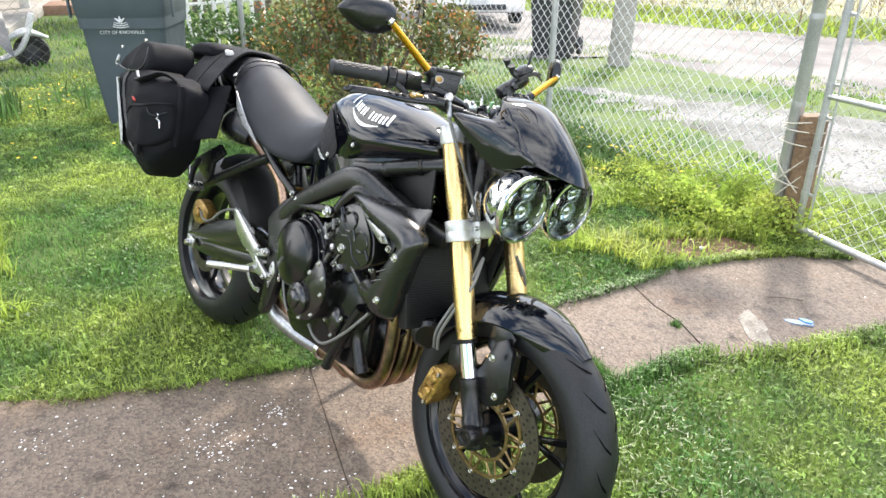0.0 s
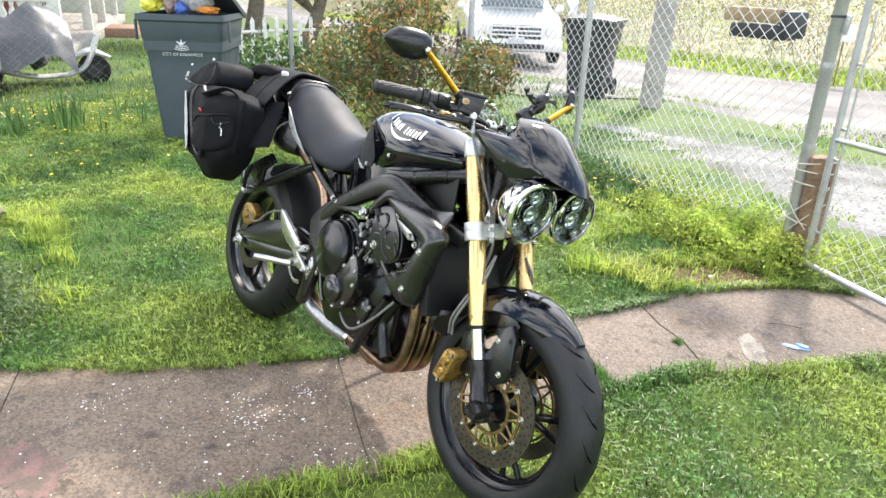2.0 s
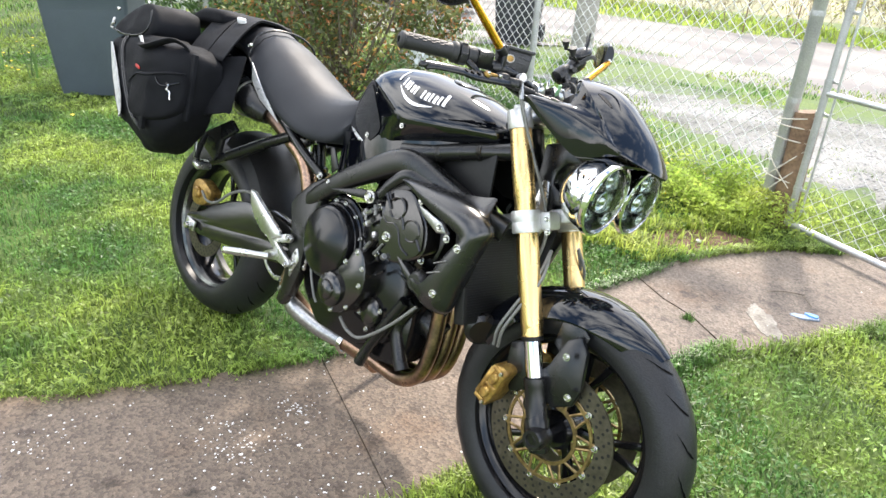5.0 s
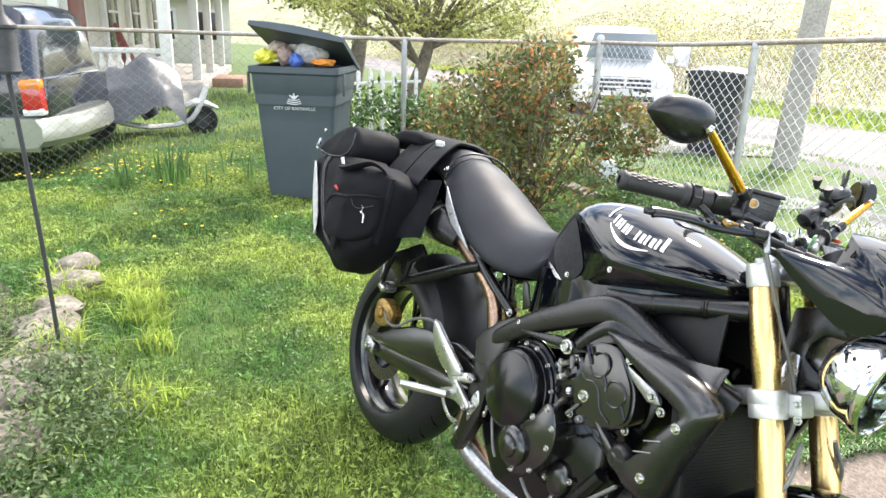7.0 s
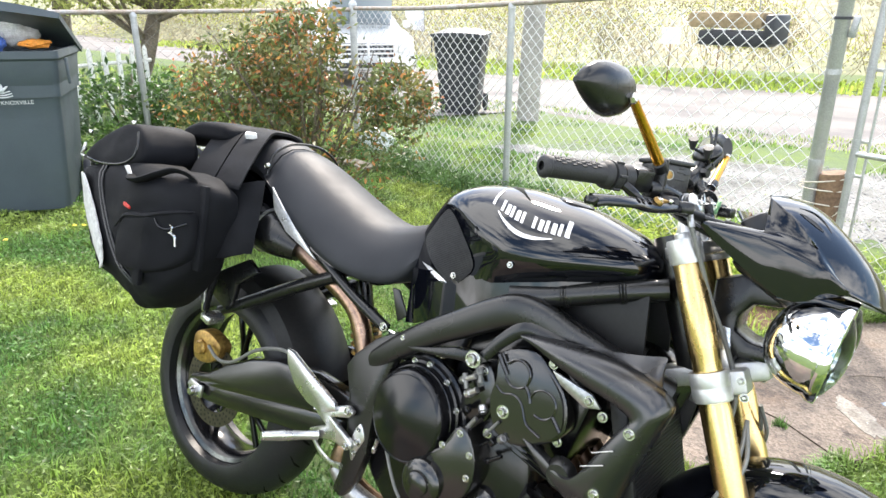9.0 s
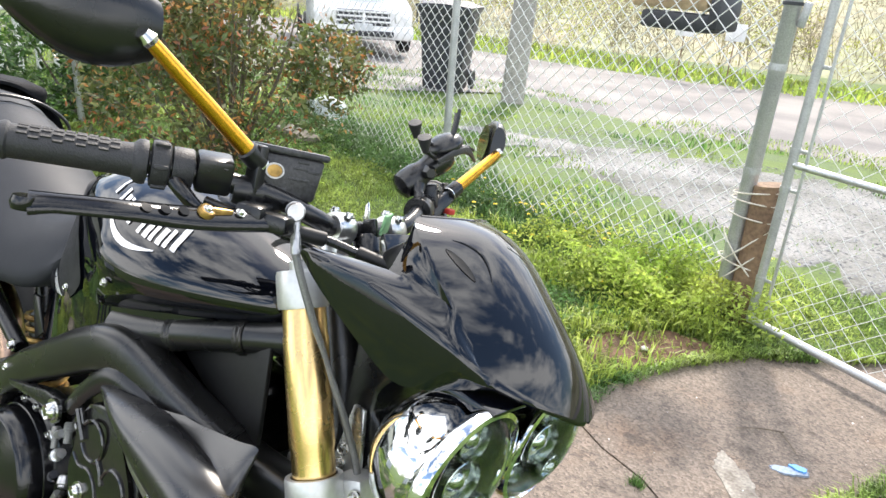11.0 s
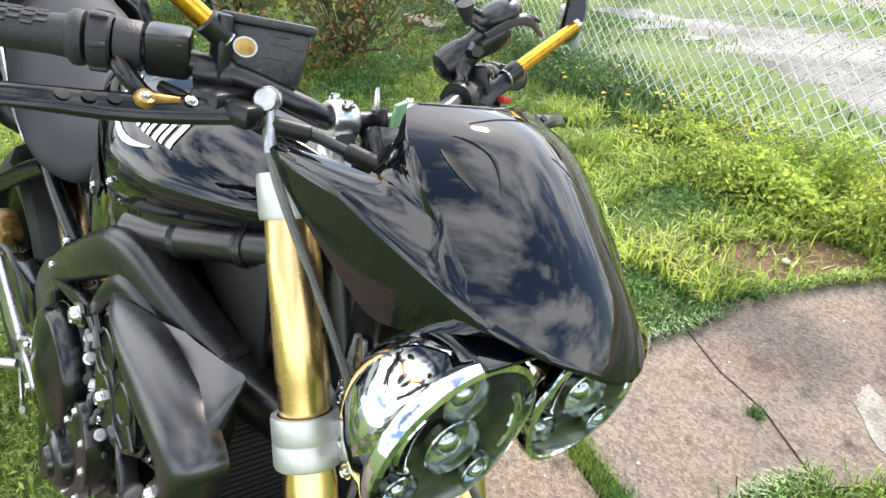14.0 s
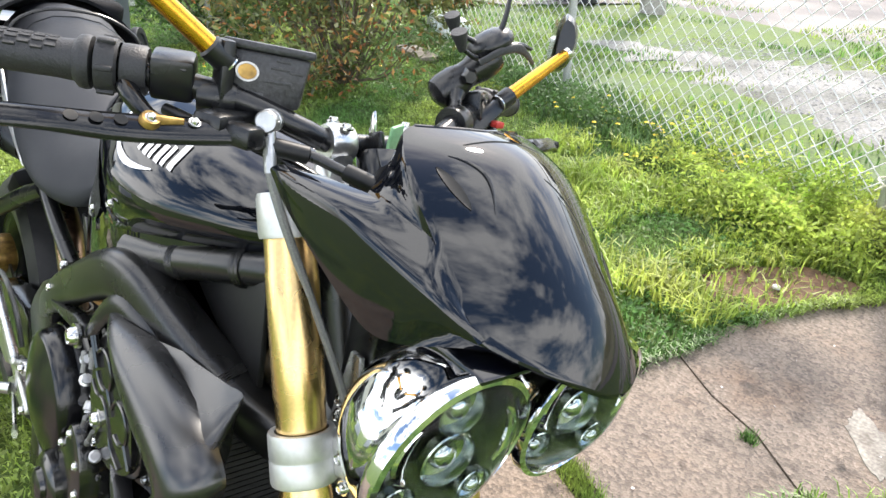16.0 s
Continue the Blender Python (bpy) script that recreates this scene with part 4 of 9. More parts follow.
def cast_wheel(name, at, width, spokes, twist, hub_r, hub_w):
    w = part(name, lathe([(0.222, -width * 0.5), (0.230, -width * 0.5), (0.232, -width * 0.47), (0.222, -width * 0.42), (0.205, -width * 0.36), (0.192, -width * 0.2), (0.188, 0), (0.192, width * 0.2), (0.205, width * 0.36), (0.222, width * 0.42), (0.232, width * 0.47), (0.230, width * 0.5), (0.222, width * 0.5), (0.206, width * 0.3), (0.2, 0), (0.206, -width * 0.3)], Matrix.Translation(at) @ OUT, 64, closed=True), CASE, bike, "black cast alloy wheel rim")
    for s in (-1, 1):
        if width > 0.1:
            # the rim's highlight is put in as a ring of brighter metal
            part("rim_highlight", lathe([(0.2225, s * width * 0.425), (0.2065, s * width * 0.365), (0.2050, s * width * 0.362), (0.2205, s * width * 0.432)], Matrix.Translation(at) @ OUT, 64, closed=True), LAMPBACK, w, "rim edge with its highlight put in as brighter metal")
    part("hub", lathe([(0.012, -hub_w), (hub_r * 0.8, -hub_w), (hub_r, -hub_w * 0.8), (hub_r * 0.8, 0), (hub_r, hub_w * 0.8), (hub_r * 0.8, hub_w), (0.012, hub_w)], Matrix.Translation(at) @ OUT, 28), CASE, w)
    for k in range(spokes):
        a = 2 * math.pi * k / spokes + twist
        for s in (-1, 1):
            d = Vector((math.cos(a), 0, math.sin(a)))
            side = Vector((-d.z, 0, d.x))
            part("spoke", sweep([at + d * hub_r * 0.7, at + d * 0.1 + side * s * 0.006, at + d * 0.192 + side * s * 0.03], [0.013, 0.0085, 0.010], 8, 4, 0.8), CASE, w)
    return w


def brake_disc(at, y, outer, inner, parent, holes, sgn=-1, carrier=None, turn_by=0.0):
    """A drilled disc: a ring whose round openings are dark discs, their shade put into the colour, built as sectors."""
    bm = bmesh.new()
    th = 0.0024
    n = holes * 2
    rows = []
    radii = [inner, inner + (outer - inner) * 0.3, inner + (outer - inner) * 0.62, outer]
    lathe([(radii[0], -th), (radii[3], -th), (radii[3], th), (radii[0], th)], Matrix.Translation(at + Vector((0, y, 0))) @ OUT, 96, bm, closed=True)
    d = part("brake_disc", bm, DISC, parent, "drilled steel brake disc")
    hb = bmesh.new()
    for k in range(holes):
        for j, rr in enumerate((0.22, 0.5, 0.78)):
            a = 2 * math.pi * (k + j * 0.33) / holes + turn_by
            r = inner + (outer - inner) * rr
            c = at + Vector((r * math.cos(a), y + sgn * (th + 0.0003), r * math.sin(a)))
            vs = [hb.verts.new(c + Vector((0.0037 * math.cos(q), 0, 0.0037 * math.sin(q)))) for q in [2 * math.pi * i / 8 for i in range(8)]]
            hb.faces.new(vs)
    part("drill_hole", hb, RADIATOR, d)
    if carrier:
        part("disc_carrier", lathe([(inner * 0.56, -0.003), (inner * 0.63, -0.003), (inner * 0.63, 0.003), (inner * 0.56, 0.003)], Matrix.Translation(at + Vector((0, y + sgn * 0.002, 0))) @ OUT, 48, closed=True), carrier, d, "gold disc carrier")
        part("carrier_ring", lathe([(inner * 0.90, -0.0025), (inner * 0.965, -0.0025), (inner * 0.965, 0.0025), (inner * 0.90, 0.0025)], Matrix.Translation(at + Vector((0, y + sgn * 0.002, 0))) @ OUT, 48, closed=True), carrier, d)
        arm_me = None
        for k in range(10):
            for da in (-0.1, 0.1):
                if arm_me is None:
                    arm_me = {}
                if da not in arm_me:
                    p0 = Vector((inner * 0.6 * math.cos(da * 2.2), 0, inner * 0.6 * math.sin(da * 2.2)))
                    p1 = Vector((inner * 1.0 * math.cos(da * 0.5), 0, inner * 1.0 * math.sin(da * 0.5)))
                    me_ = bpy.data.meshes.new("carrier_arm")
                    ab = finish(sweep([p0, p1], 0.0036, 6, 1, 0.7))
                    ab.to_mesh(me_)
                    ab.free()
                    me_.materials.append(carrier)
                    arm_me[da] = me_
                same_mesh("carrier_arm", arm_me[da], Matrix.Translation(at + Vector((0, y + sgn * 0.002, 0))) @ pose(0, 0, 0, 0, -36 * k - 11.46, 0), d)
        for k in range(10):
            a = 2 * math.pi * k / 10 + 0.2
            same_mesh("disc_rivet", bolt_me, Matrix.Translation(at + Vector((inner * 1.0 * math.cos(a), y + sgn * 0.003, inner * 1.0 * math.sin(a)))) @ OUT @ Matrix.Scale(0.8, 4), d)
    return d


# wheels
rear_wheel = cast_wheel("rear_wheel", REAR, 0.15, 5, 0.35, 0.058, 0.075)
tyre(rear_wheel, REAR, 0.314, 0.178, 26)
brake_disc(REAR, -0.092, 0.11, 0.072, rear_wheel, 30)
part("rear_axle", lathe([(0, 0.17), (0.009, 0.17), (0.011, 0.165), (0.011, -0.15), (0, -0.15)], Matrix.Translation(REAR) @ OUT, 16), STEEL, rear_wheel)
front_wheel = cast_wheel("front_wheel", FRONT, 0.095, 5, 0.1, 0.045, 0.05)
tyre(front_wheel, FRONT, 0.298, 0.118, 22)
for s in (-1, 1):
    brake_disc(FRONT, s * 0.066, 0.154, 0.112, front_wheel, 34, s, CARRIER, 0.05)
part("front_axle", lathe([(0, 0.136), (0.008, 0.136), (0.012, 0.132), (0.013, 0.12), (0.013, -0.12), (0, -0.12)], Matrix.Translation(FRONT) @ OUT, 18), CASE, front_wheel)

# forks
FU = Vector((-0.372, 0, 0.928)).normalized()


def on_fork(z, y):
    """The point of a fork leg's middle line at height z."""
    return Vector((1.322 + (z - 0.476) * FU.x / FU.z, y, z))


def along(p, ahead):
    """A pose at p whose z axis points ahead."""
    return Matrix.Translation(p) @ Vector(ahead).to_track_quat("Z", "Y").to_matrix().to_4x4()


for s in (-1, 1):
    y = s * 0.097
    slim = Matrix.Diagonal((0.92, 0.92, 1, 1))
    leg = part("fork_tube", lathe([(0.020, 0), (0.0255, 0.001), (0.0262, 0.006), (0.0254, 0.008), (0.0264, 0.012), (0.0254, 0.016), (0.0266, 0.022), (0.0272, 0.03), (0.0272, 0.21), (0.0255, 0.222), (0.0255, 0.3), (0.0268, 0.305), (0.0268, 0.42), (0.0258, 0.422), (0.0258, 0.475), (0, 0.475)], along(on_fork(0.476, y), FU) @ slim, 32), GOLD, bike, "gold anodised upper fork tube")
    part("fork_slider", lathe([(0.0195, -0.02), (0.0195, 0.24)], along(on_fork(0.300, y), FU), 24), CHROME, leg, "chrome fork slider")
    part("dust_seal", lathe([(0.0195, -0.009), (0.0235, -0.009), (0.0245, 0.001), (0.02, 0.001)], along(on_fork(0.476, y), FU), 24), RADIATOR, leg)
    foot = bmesh.new()
    lathe([(0.0, -0.02), (0.022, -0.02), (0.0265, -0.005), (0.027, 0.05), (0.024, 0.055), (0.024, 0.12), (0.0255, 0.125), (0.0255, 0.14), (0.021, 0.143)], along(on_fork(0.262, y), FU), 24, foot)
    lathe([(0.0, 0.03), (0.012, 0.03), (0.014, 0.034), (0.021, 0.034), (0.023, 0.03), (0.026, 0.016), (0.026, -0.012), (0, -0.012)], Matrix.Translation(FRONT + Vector((0, s * 0.105, 0))) @ pose(0, 0, 0, 90 if s < 0 else -90), 24, foot)
    slab([(1.33, 0.375), (1.375, 0.43), (1.40, 0.50), (1.43, 0.52), (1.452, 0.49), (1.462, 0.41), (1.452, 0.37), (1.41, 0.345)], y - s * 0.006, y - s * 0.022, None, 0.004, foot)
    slab([(1.275, 0.375), (1.272, 0.44), (1.30, 0.455), (1.34, 0.42), (1.35, 0.36), (1.30, 0.33)], y - s * 0.004, y - s * 0.024, None, 0.004, foot)
    part("fork_foot", foot, SATIN, leg, "black fork leg casting")
    cal = bmesh.new()
    M_ = pose(1.276, s * 0.095, 0.342, 0, 20, 0) @ Matrix.Diagonal((0.60, 1, 0.80, 1))
    slab(round_outline([(-0.028, -0.06), (0.018, -0.062), (0.03, -0.02), (0.026, 0.03), (0.03, 0.06), (0.0, 0.068), (-0.03, 0.05), (-0.036, 0.0)], 3), -0.038, 0.03, M_, 0.006, cal)
    for q in (-0.028, 0.022):
        lathe([(0, 0.012), (0.014, 0.012), (0.019, 0.008), (0.02, 0), (0.02, -0.01)], M_ @ Matrix.Translation((-0.004, s * 0.036, q)) @ pose(0, 0, 0, 90 if s < 0 else -90), 16, cal)
    for q in (-0.056, -0.004, 0.050):
        block((0.062, 0.070, 0.014), M_ @ Matrix.Translation((-0.006, s * 0.006, q)), 0.004, cal)
    block((0.024, 0.080, 0.10), M_ @ Matrix.Translation((-0.030, s * 0.002, -0.002)), 0.006, cal)
    caliper = part("brake_caliper", cal, CALIPER, bike, "gold painted brake caliper")
    for q in (-0.056, 0.052):
        part("caliper_bolt", lathe([(0, 0.008), (0.006, 0.008), (0.008, 0.006), (0.008, 0)], M_ @ Matrix.Translation((0.012, s * 0.040, q)) @ pose(0, 0, 0, 90 if s < 0 else -90), 6), STEEL, caliper)
    clampring = bmesh.new()
    lathe([(0.0275, -0.025), (0.0335, -0.025), (0.0345, -0.022), (0.0345, -0.004), (0.0338, -0.0025), (0.0338, -0.0005), (0.0345, 0.001), (0.0345, 0.02), (0.0335, 0.023), (0.0275, 0.023)], along(on_fork(0.708, y), FU) @ slim, 32, clampring)
    block((0.045, 0.05, 0.04), along(on_fork(0.708, y * 0.62) + Vector((0.026, 0, 0.008)), FU), 0.006, clampring)
    part("lower_clamp", clampring, CAST, bike, "silver lower fork clamp")
    bolts(bike, [on_fork(0.72, y * 0.6) + Vector((0.046, -0.028 if s < 0 else 0.028, 0.006)), on_fork(0.695, y * 0.6) + Vector((0.046, -0.028 if s < 0 else 0.028, 0.006))], 1.0)
    cap = bmesh.new()
    lathe([(0.0262, -0.022), (0.0295, -0.022), (0.0305, -0.018), (0.0305, 0.014), (0.029, 0.019), (0.014, 0.0195), (0.014, 0.028), (0.012, 0.03), (0, 0.03)], along(on_fork(0.915, y), FU) @ slim, 28, cap)
    part("top_clamp_end", cap, CAST, bike, "silver fork cap and top clamp")
    bolts(bike, [Vector((1.425, s * 0.123, 0.478)), Vector((1.452, s * 0.121, 0.398))], 1.1)
    # brake hose
    for dx in (0.0, 0.012):
        part("brake_hose", sweep([(1.245 + dx, s * 0.118, 0.425), (1.252 + dx, s * 0.128, 0.47), (1.272 + dx, s * 0.120, 0.53), (1.292 + dx, s * 0.095, 0.60), (1.288, s * 0.06, 0.66)], 0.0038, 8), HOSE, bike)
yoke = bmesh.new()
slab(round_outline([(-0.03, -0.10), (0.02, -0.10), (0.045, -0.04), (0.045, 0.04), (0.02, 0.10), (-0.03, 0.10), (-0.05, 0.0)]), -0.011, 0.011, along(on_fork(0.915, 0), FU) @ pose(0, 0, 0, 90, 0, 90), 0.004, yoke)
part("top_yoke", yoke, ALLOY, bike, "silver top yoke")
yk = block((0.07, 0.2, 0.035), along(on_fork(0.708, 0) + Vector((-0.02, 0, 0.0)), FU), 0.008)
part("lower_yoke", yk, CAST, bike, "silver lower yoke")
part("steering_head", bar(on_fork(0.70, 0) + Vector((-0.045, 0, 0)), on_fork(0.93, 0) + Vector((-0.045, 0, 0)), 0.035, 20), FRAME, bike)
part("brake_line", sweep([(1.146, -0.128, 0.985), (1.156, -0.126, 0.955), (1.173, -0.116, 0.915), (1.198, -0.092, 0.848), (1.226, -0.074, 0.79), (1.250, -0.062, 0.735), (1.264, -0.058, 0.68), (1.256, -0.058, 0.62), (1.24, -0.05, 0.57)], 0.0042, 8), HOSE, bike, "grey braided brake line")

# front mudguard
mud = bmesh.new()
rings = []
for k in range(19):
    f = k / 18
    a = radians(150 - 95 * f)
    rad = 0.312 + 0.010 * math.sin(math.pi * f) - 0.004 * f
    wid = 0.066 + 0.014 * math.sin(math.pi * min(1, f * 1.1))
    wid *= 1 if f < 0.6 else 1 - 0.62 * ((f - 0.6) / 0.4) ** 2.2
    row = []
    for q in range(13):
        u = -1 + q / 6
        drop = 0.072 * abs(u) ** 2.4 * (1 - 0.30 * f)
        r = rad - drop
        row.append(FRONT + Vector((r * math.cos(a), wid * math.sin(u * 1.5) / math.sin(1.5) * (1 + 0.12 * abs(u) ** 4), r * math.sin(a))))
    inner = [FRONT + (p - FRONT) * 0.985 for p in row[::-1]]
    rings.append(row + inner)
ringed(mud, rings)
fender = part("front_mudguard", mud, GLOSS, bike, "glossy black front mudguard")
for s in (-1, 1):
    stay = slab([(1.365, 0.475), (1.37, 0.53), (1.41, 0.545), (1.442, 0.52), (1.432, 0.49), (1.415, 0.47), (1.39, 0.46)], s * 0.070, s * 0.075, None, 0.003)
    part("mudguard_stay", stay, SATIN, fender)

# headlights
for s in (-1, 1):
    c = Vector((1.378, s * 0.083 + 0.008, 0.802))
    m = along(c, (0.985, 0.0, -0.17))
    lamp = part("headlight", lathe([(0, -0.090), (0.020, -0.088), (0.037, -0.082), (0.052, -0.071), (0.063, -0.056), (0.0705, -0.038), (0.0745, -0.020), (0.0755, -0.008), (0.0785, -0.004), (0.0805, 0.003), (0.0785, 0.010), (0.0735, 0.0115), (0.0705, 0.005)], m, 48), CHROME, bike, "chrome round headlight")
    part("lamp_housing", lathe([(0.0705, 0.003), (0.070, -0.012), (0.058, -0.02), (0, -0.022)], m, 40), LAMPBACK, lamp)
    lens = lathe([(0.0715, 0.0055), (0.06, 0.016), (0.04, 0.025), (0.02, 0.030), (0, 0.031)], m, 40)
    lg = part("lens", lens, LAMPGLASS, lamp, "clear headlight lens")
    lg.visible_shadow = False
    for u, v, rr in ((0.0, 0.038, 0.021), (0.0, -0.004, 0.023), (0.034, -0.036, 0.0155), (-0.034, -0.036, 0.0155)):
        cup = lathe([(rr, 0.004), (rr * 0.96, 0.005), (rr * 0.85, -0.005), (rr * 0.52, -0.009), (rr * 0.48, -0.001), (rr * 0.3, 0.004), (0, 0.006)], m @ Matrix.Translation((u, v, -0.008)), 24)
        part("led_projector", cup, REFLECTOR, lamp)
    for s2 in (-1, 1):
        arc = sweep([m @ Vector((s2 * (0.030 + 0.022 * math.cos(a)), 0.026 * math.sin(a) + 0.012, 0.001)) for a in (-1.1, -0.55, 0, 0.55, 1.1)], [0.002, 0.006, 0.0075, 0.006, 0.002], 8, 4, 0.6)
        part("running_light", arc, CHROME, lamp, "curved bright running light")
brk = bmesh.new()
slab([(1.188, 0.72), (1.192, 0.80), (1.190, 0.875), (1.245, 0.895), (1.300, 0.888), (1.338, 0.864), (1.300, 0.850), (1.256, 0.846), (1.238, 0.822), (1.236, 0.796), (1.262, 0.782), (1.312, 0.778), (1.312, 0.756), (1.250, 0.752), (1.228, 0.712)], -0.042, 0.058, None, 0.006, brk)
part("headlight_bracket", brk, SATIN, bike, "black headlight bracket")
part("lamp_cover", slab([(1.285, 0.868), (1.34, 0.889), (1.405, 0.880), (1.40, 0.872), (1.33, 0.868)], -0.085, 0.09, None, 0.004), GLOSS, bike, "gloss black cover above the lamps")
pl = slab([(1.19, 0.66), (1.215, 0.80), (1.232, 0.80), (1.25, 0.70), (1.232, 0.655)], -0.052, -0.046, None, 0.002)
part("bracket_plate", pl, ALLOY, bike)
bolts(bike, [(1.215, -0.053, 0.745), (1.215, -0.053, 0.728)], 1.0)

# flyscreen: a curved panel whose lower part runs out into two wings
def evenly(pts, n):
    """n points at even steps along a smooth curve through pts."""
    q = spline(pts, 12)
    far = [0.0]
    for a, b in zip(q, q[1:]):
        far.append(far[-1] + (b - a).length)
    out, j = [], 0
    for i in range(n):
        want = far[-1] * i / (n - 1)
        while j < len(q) - 2 and far[j + 1] < want:
            j += 1
        out.append(q[j].lerp(q[j + 1], (want - far[j]) / max(1e-9, far[j + 1] - far[j])))
    return out


CREST = np.polyfit([x - 1.35 for x in (1.250, 1.277, 1.300, 1.330, 1.362, 1.392, 1.420, 1.438, 1.446)], (1.0315, 1.0275, 1.022, 1.007, 0.982, 0.953, 0.919, 0.890, 0.872), 5)
ARCH = np.polyfit([x - 1.35 for x in (1.25, 1.28, 1.31, 1.34, 1.37, 1.40, 1.43)], (1.5, 2.6, 3.8, 5.2, 6.8, 8.8, 11.5), 2)


def bubble(x, y, k=1):
    """The bubble's skin over the plan point (x, y): a crest line with an arch across it that tightens to the nose."""
    return Vector((x, k * y, float(np.polyval(CREST, x - 1.35) - np.polyval(ARCH, x - 1.35) * y * y)))


def flyscreen_half(k):
    """One half of the screen, k = -1 or 1 for its side: bubble, its step down to the wing, the wing's top and its flank."""
    bm = bmesh.new()

    def line(pts, n):
        return evenly([(x, k * y, z) for x, y, z in pts], n)

    def rim_line(pts, n):
        return [bubble(p.x, p.y, k) for p in evenly([(x, y, 0) for x, y in pts], n)]

    shoulder = rim_line([(1.250, 0.060), (1.253, 0.073), (1.266, 0.084), (1.283, 0.0935), (1.299, 0.098), (1.317, 0.0985), (1.335, 0.0977)], 17)
    fall = rim_line([(1.335, 0.0977), (1.348, 0.0968), (1.362, 0.0938), (1.376, 0.090), (1.386, 0.0855)], 9)
    rim = rim_line([(1.386, 0.0855), (1.397, 0.0767), (1.409, 0.0667), (1.425, 0.0506), (1.437, 0.0343), (1.445, 0.0178), (1.4475, 0.004)], 15)
    margin = shoulder + fall[1:] + rim[1:]
    rows = []
    for i_, b in enumerate(margin):
        f_ = i_ / (len(margin) - 1)
        x0 = 1.270 + (1.448 - 1.270) * f_
        rows.append([bubble(x0 + (b.x - x0) * u, abs(b.y) * u, k) for u in [i / 24 for i in range(25)]])
    skin(rows, bm)
    valley = line([(1.258, 0.103, 0.971), (1.286, 0.1045, 0.969), (1.312, 0.102, 0.964), (1.335, 0.0977, 0.957)], len(shoulder))
    valley[-1] = shoulder[-1].copy()
    skin([[a, a.lerp(b, 0.1) + Vector((0, k * 0.0012, 0)), a.lerp(b, 0.55), a.lerp(b, 0.92) + Vector((0, -k * 0.0008, 0)), b] for a, b in zip(shoulder, valley)], bm)
    inner = line([(1.186, 0.117, 0.970), (1.212, 0.112, 0.971), (1.238, 0.107, 0.971), (1.258, 0.103, 0.971)], 9) + valley[1:] + fall[1:]
    end = fall[-1]
    crease = line([(1.176, 0.136, 0.968), (1.205, 0.1345, 0.966), (1.235, 0.132, 0.963), (1.267, 0.1286, 0.957), (1.304, 0.124, 0.945), (1.347, 0.113, 0.928), (1.368, 0.1015, 0.914), (end.x, abs(end.y), end.z)], len(inner))
    skin([[a, a.lerp(b, 0.3) + Vector((0, 0, 0.0012)), a.lerp(b, 0.6) + Vector((0, 0, 0.0022)), a.lerp(b, 0.85) + Vector((0, 0, 0.0016)), b] for a, b in zip(inner, crease)], bm)
    upper = crease + rim[1:]
    low = line([(1.170, 0.134, 0.961), (1.198, 0.1325, 0.939), (1.230, 0.129, 0.917), (1.278, 0.122, 0.886), (1.305, 0.116, 0.873), (1.335, 0.110, 0.877), (1.365, 0.098, 0.888), (1.386, 0.0850, 0.894)], len(crease)) + [p + Vector((-0.001, 0, -0.005)) for p in rim[1:]]
    skin([[a, a.lerp(b, 0.08) + Vector((0, k * 0.001, 0)), a.lerp(b, 0.5) + Vector((0, k * 0.002, 0)), b] for a, b in zip(upper, low)], bm)
    return bm


fly = flyscreen_half(-1)
other = flyscreen_half(1)
tmp_ = bpy.data.meshes.new("join")
other.to_mesh(tmp_)
other.free()
fly.from_mesh(tmp_)
bpy.data.meshes.remove(tmp_)
for v in fly.verts:
    v.co.y += 0.06 * max(0.0, v.co.x - 1.19) + 2.2 * max(0.0, v.co.x - 1.36) ** 2
bmesh.ops.remove_doubles(fly, verts=fly.verts, dist=0.0006)
bmesh.ops.recalc_face_normals(fly, faces=fly.faces)
from mathutils.bvhtree import BVHTree
fly_tree = BVHTree.FromBMesh(fly)
thickened(fly, 0.0035)
screen = part("flyscreen", fly, GLOSS, bike, "glossy black flyscreen with a small intake slot", angle=33)


def on_screen(x, y, lift):
    """A point above the screen's bubble."""
    hit, normal, _, _ = fly_tree.ray_cast(Vector((x, y, 1.2)), Vector((0, 0, -1)))
    return hit + (normal if normal.z > 0 else -normal) * lift


# the slot is a thin dark skin on the screen, coloured for its inner shade
slot = bmesh.new()
slot_rows = []
for i_ in range(13):
    f = i_ / 12
    x_, y_, w_ = 1.298 + 0.036 * f, -0.070 + 0.010 * f, 0.0042 * math.sin(math.pi * f) ** 0.7 + 0.0002
    slot_rows.append([on_screen(x_ + w_ * 0.4, y_ + w_, 0.0009), on_screen(x_, y_, 0.0003), on_screen(x_ - w_ * 0.4, y_ - w_, 0.0009)])
skin(slot_rows, slot)
part("intake_slot", slot, RADIATOR, screen)
ridge = [on_screen(1.294 + 0.050 * f, -0.056 + 0.012 * f + 0.012 * math.sin(math.pi * f), 0.0002) for f in [i_ / 10 for i_ in range(11)]]
part("intake_ridge", sweep(ridge, [0.0004, 0.0016, 0.0018, 0.0004], 6, 1), GLOSS, screen)
part("screen_lip", sweep([bubble(1.2695 - 0.0195 * abs(u) ** 1.3, 0.062 * abs(u), 1 if u > 0 else -1) + Vector((0, 0.005, -0.001)) for u in [-1 + 0.125 * i_ for i_ in range(17)]], 0.0022, 8, 2), GLOSS, screen)
under = bmesh.new()
block((0.14, 0.13, 0.085), pose(1.285, 0, 0.91, 0, 28, 0), 0.02, under)
part("instrument_back", under, SATIN, bike)

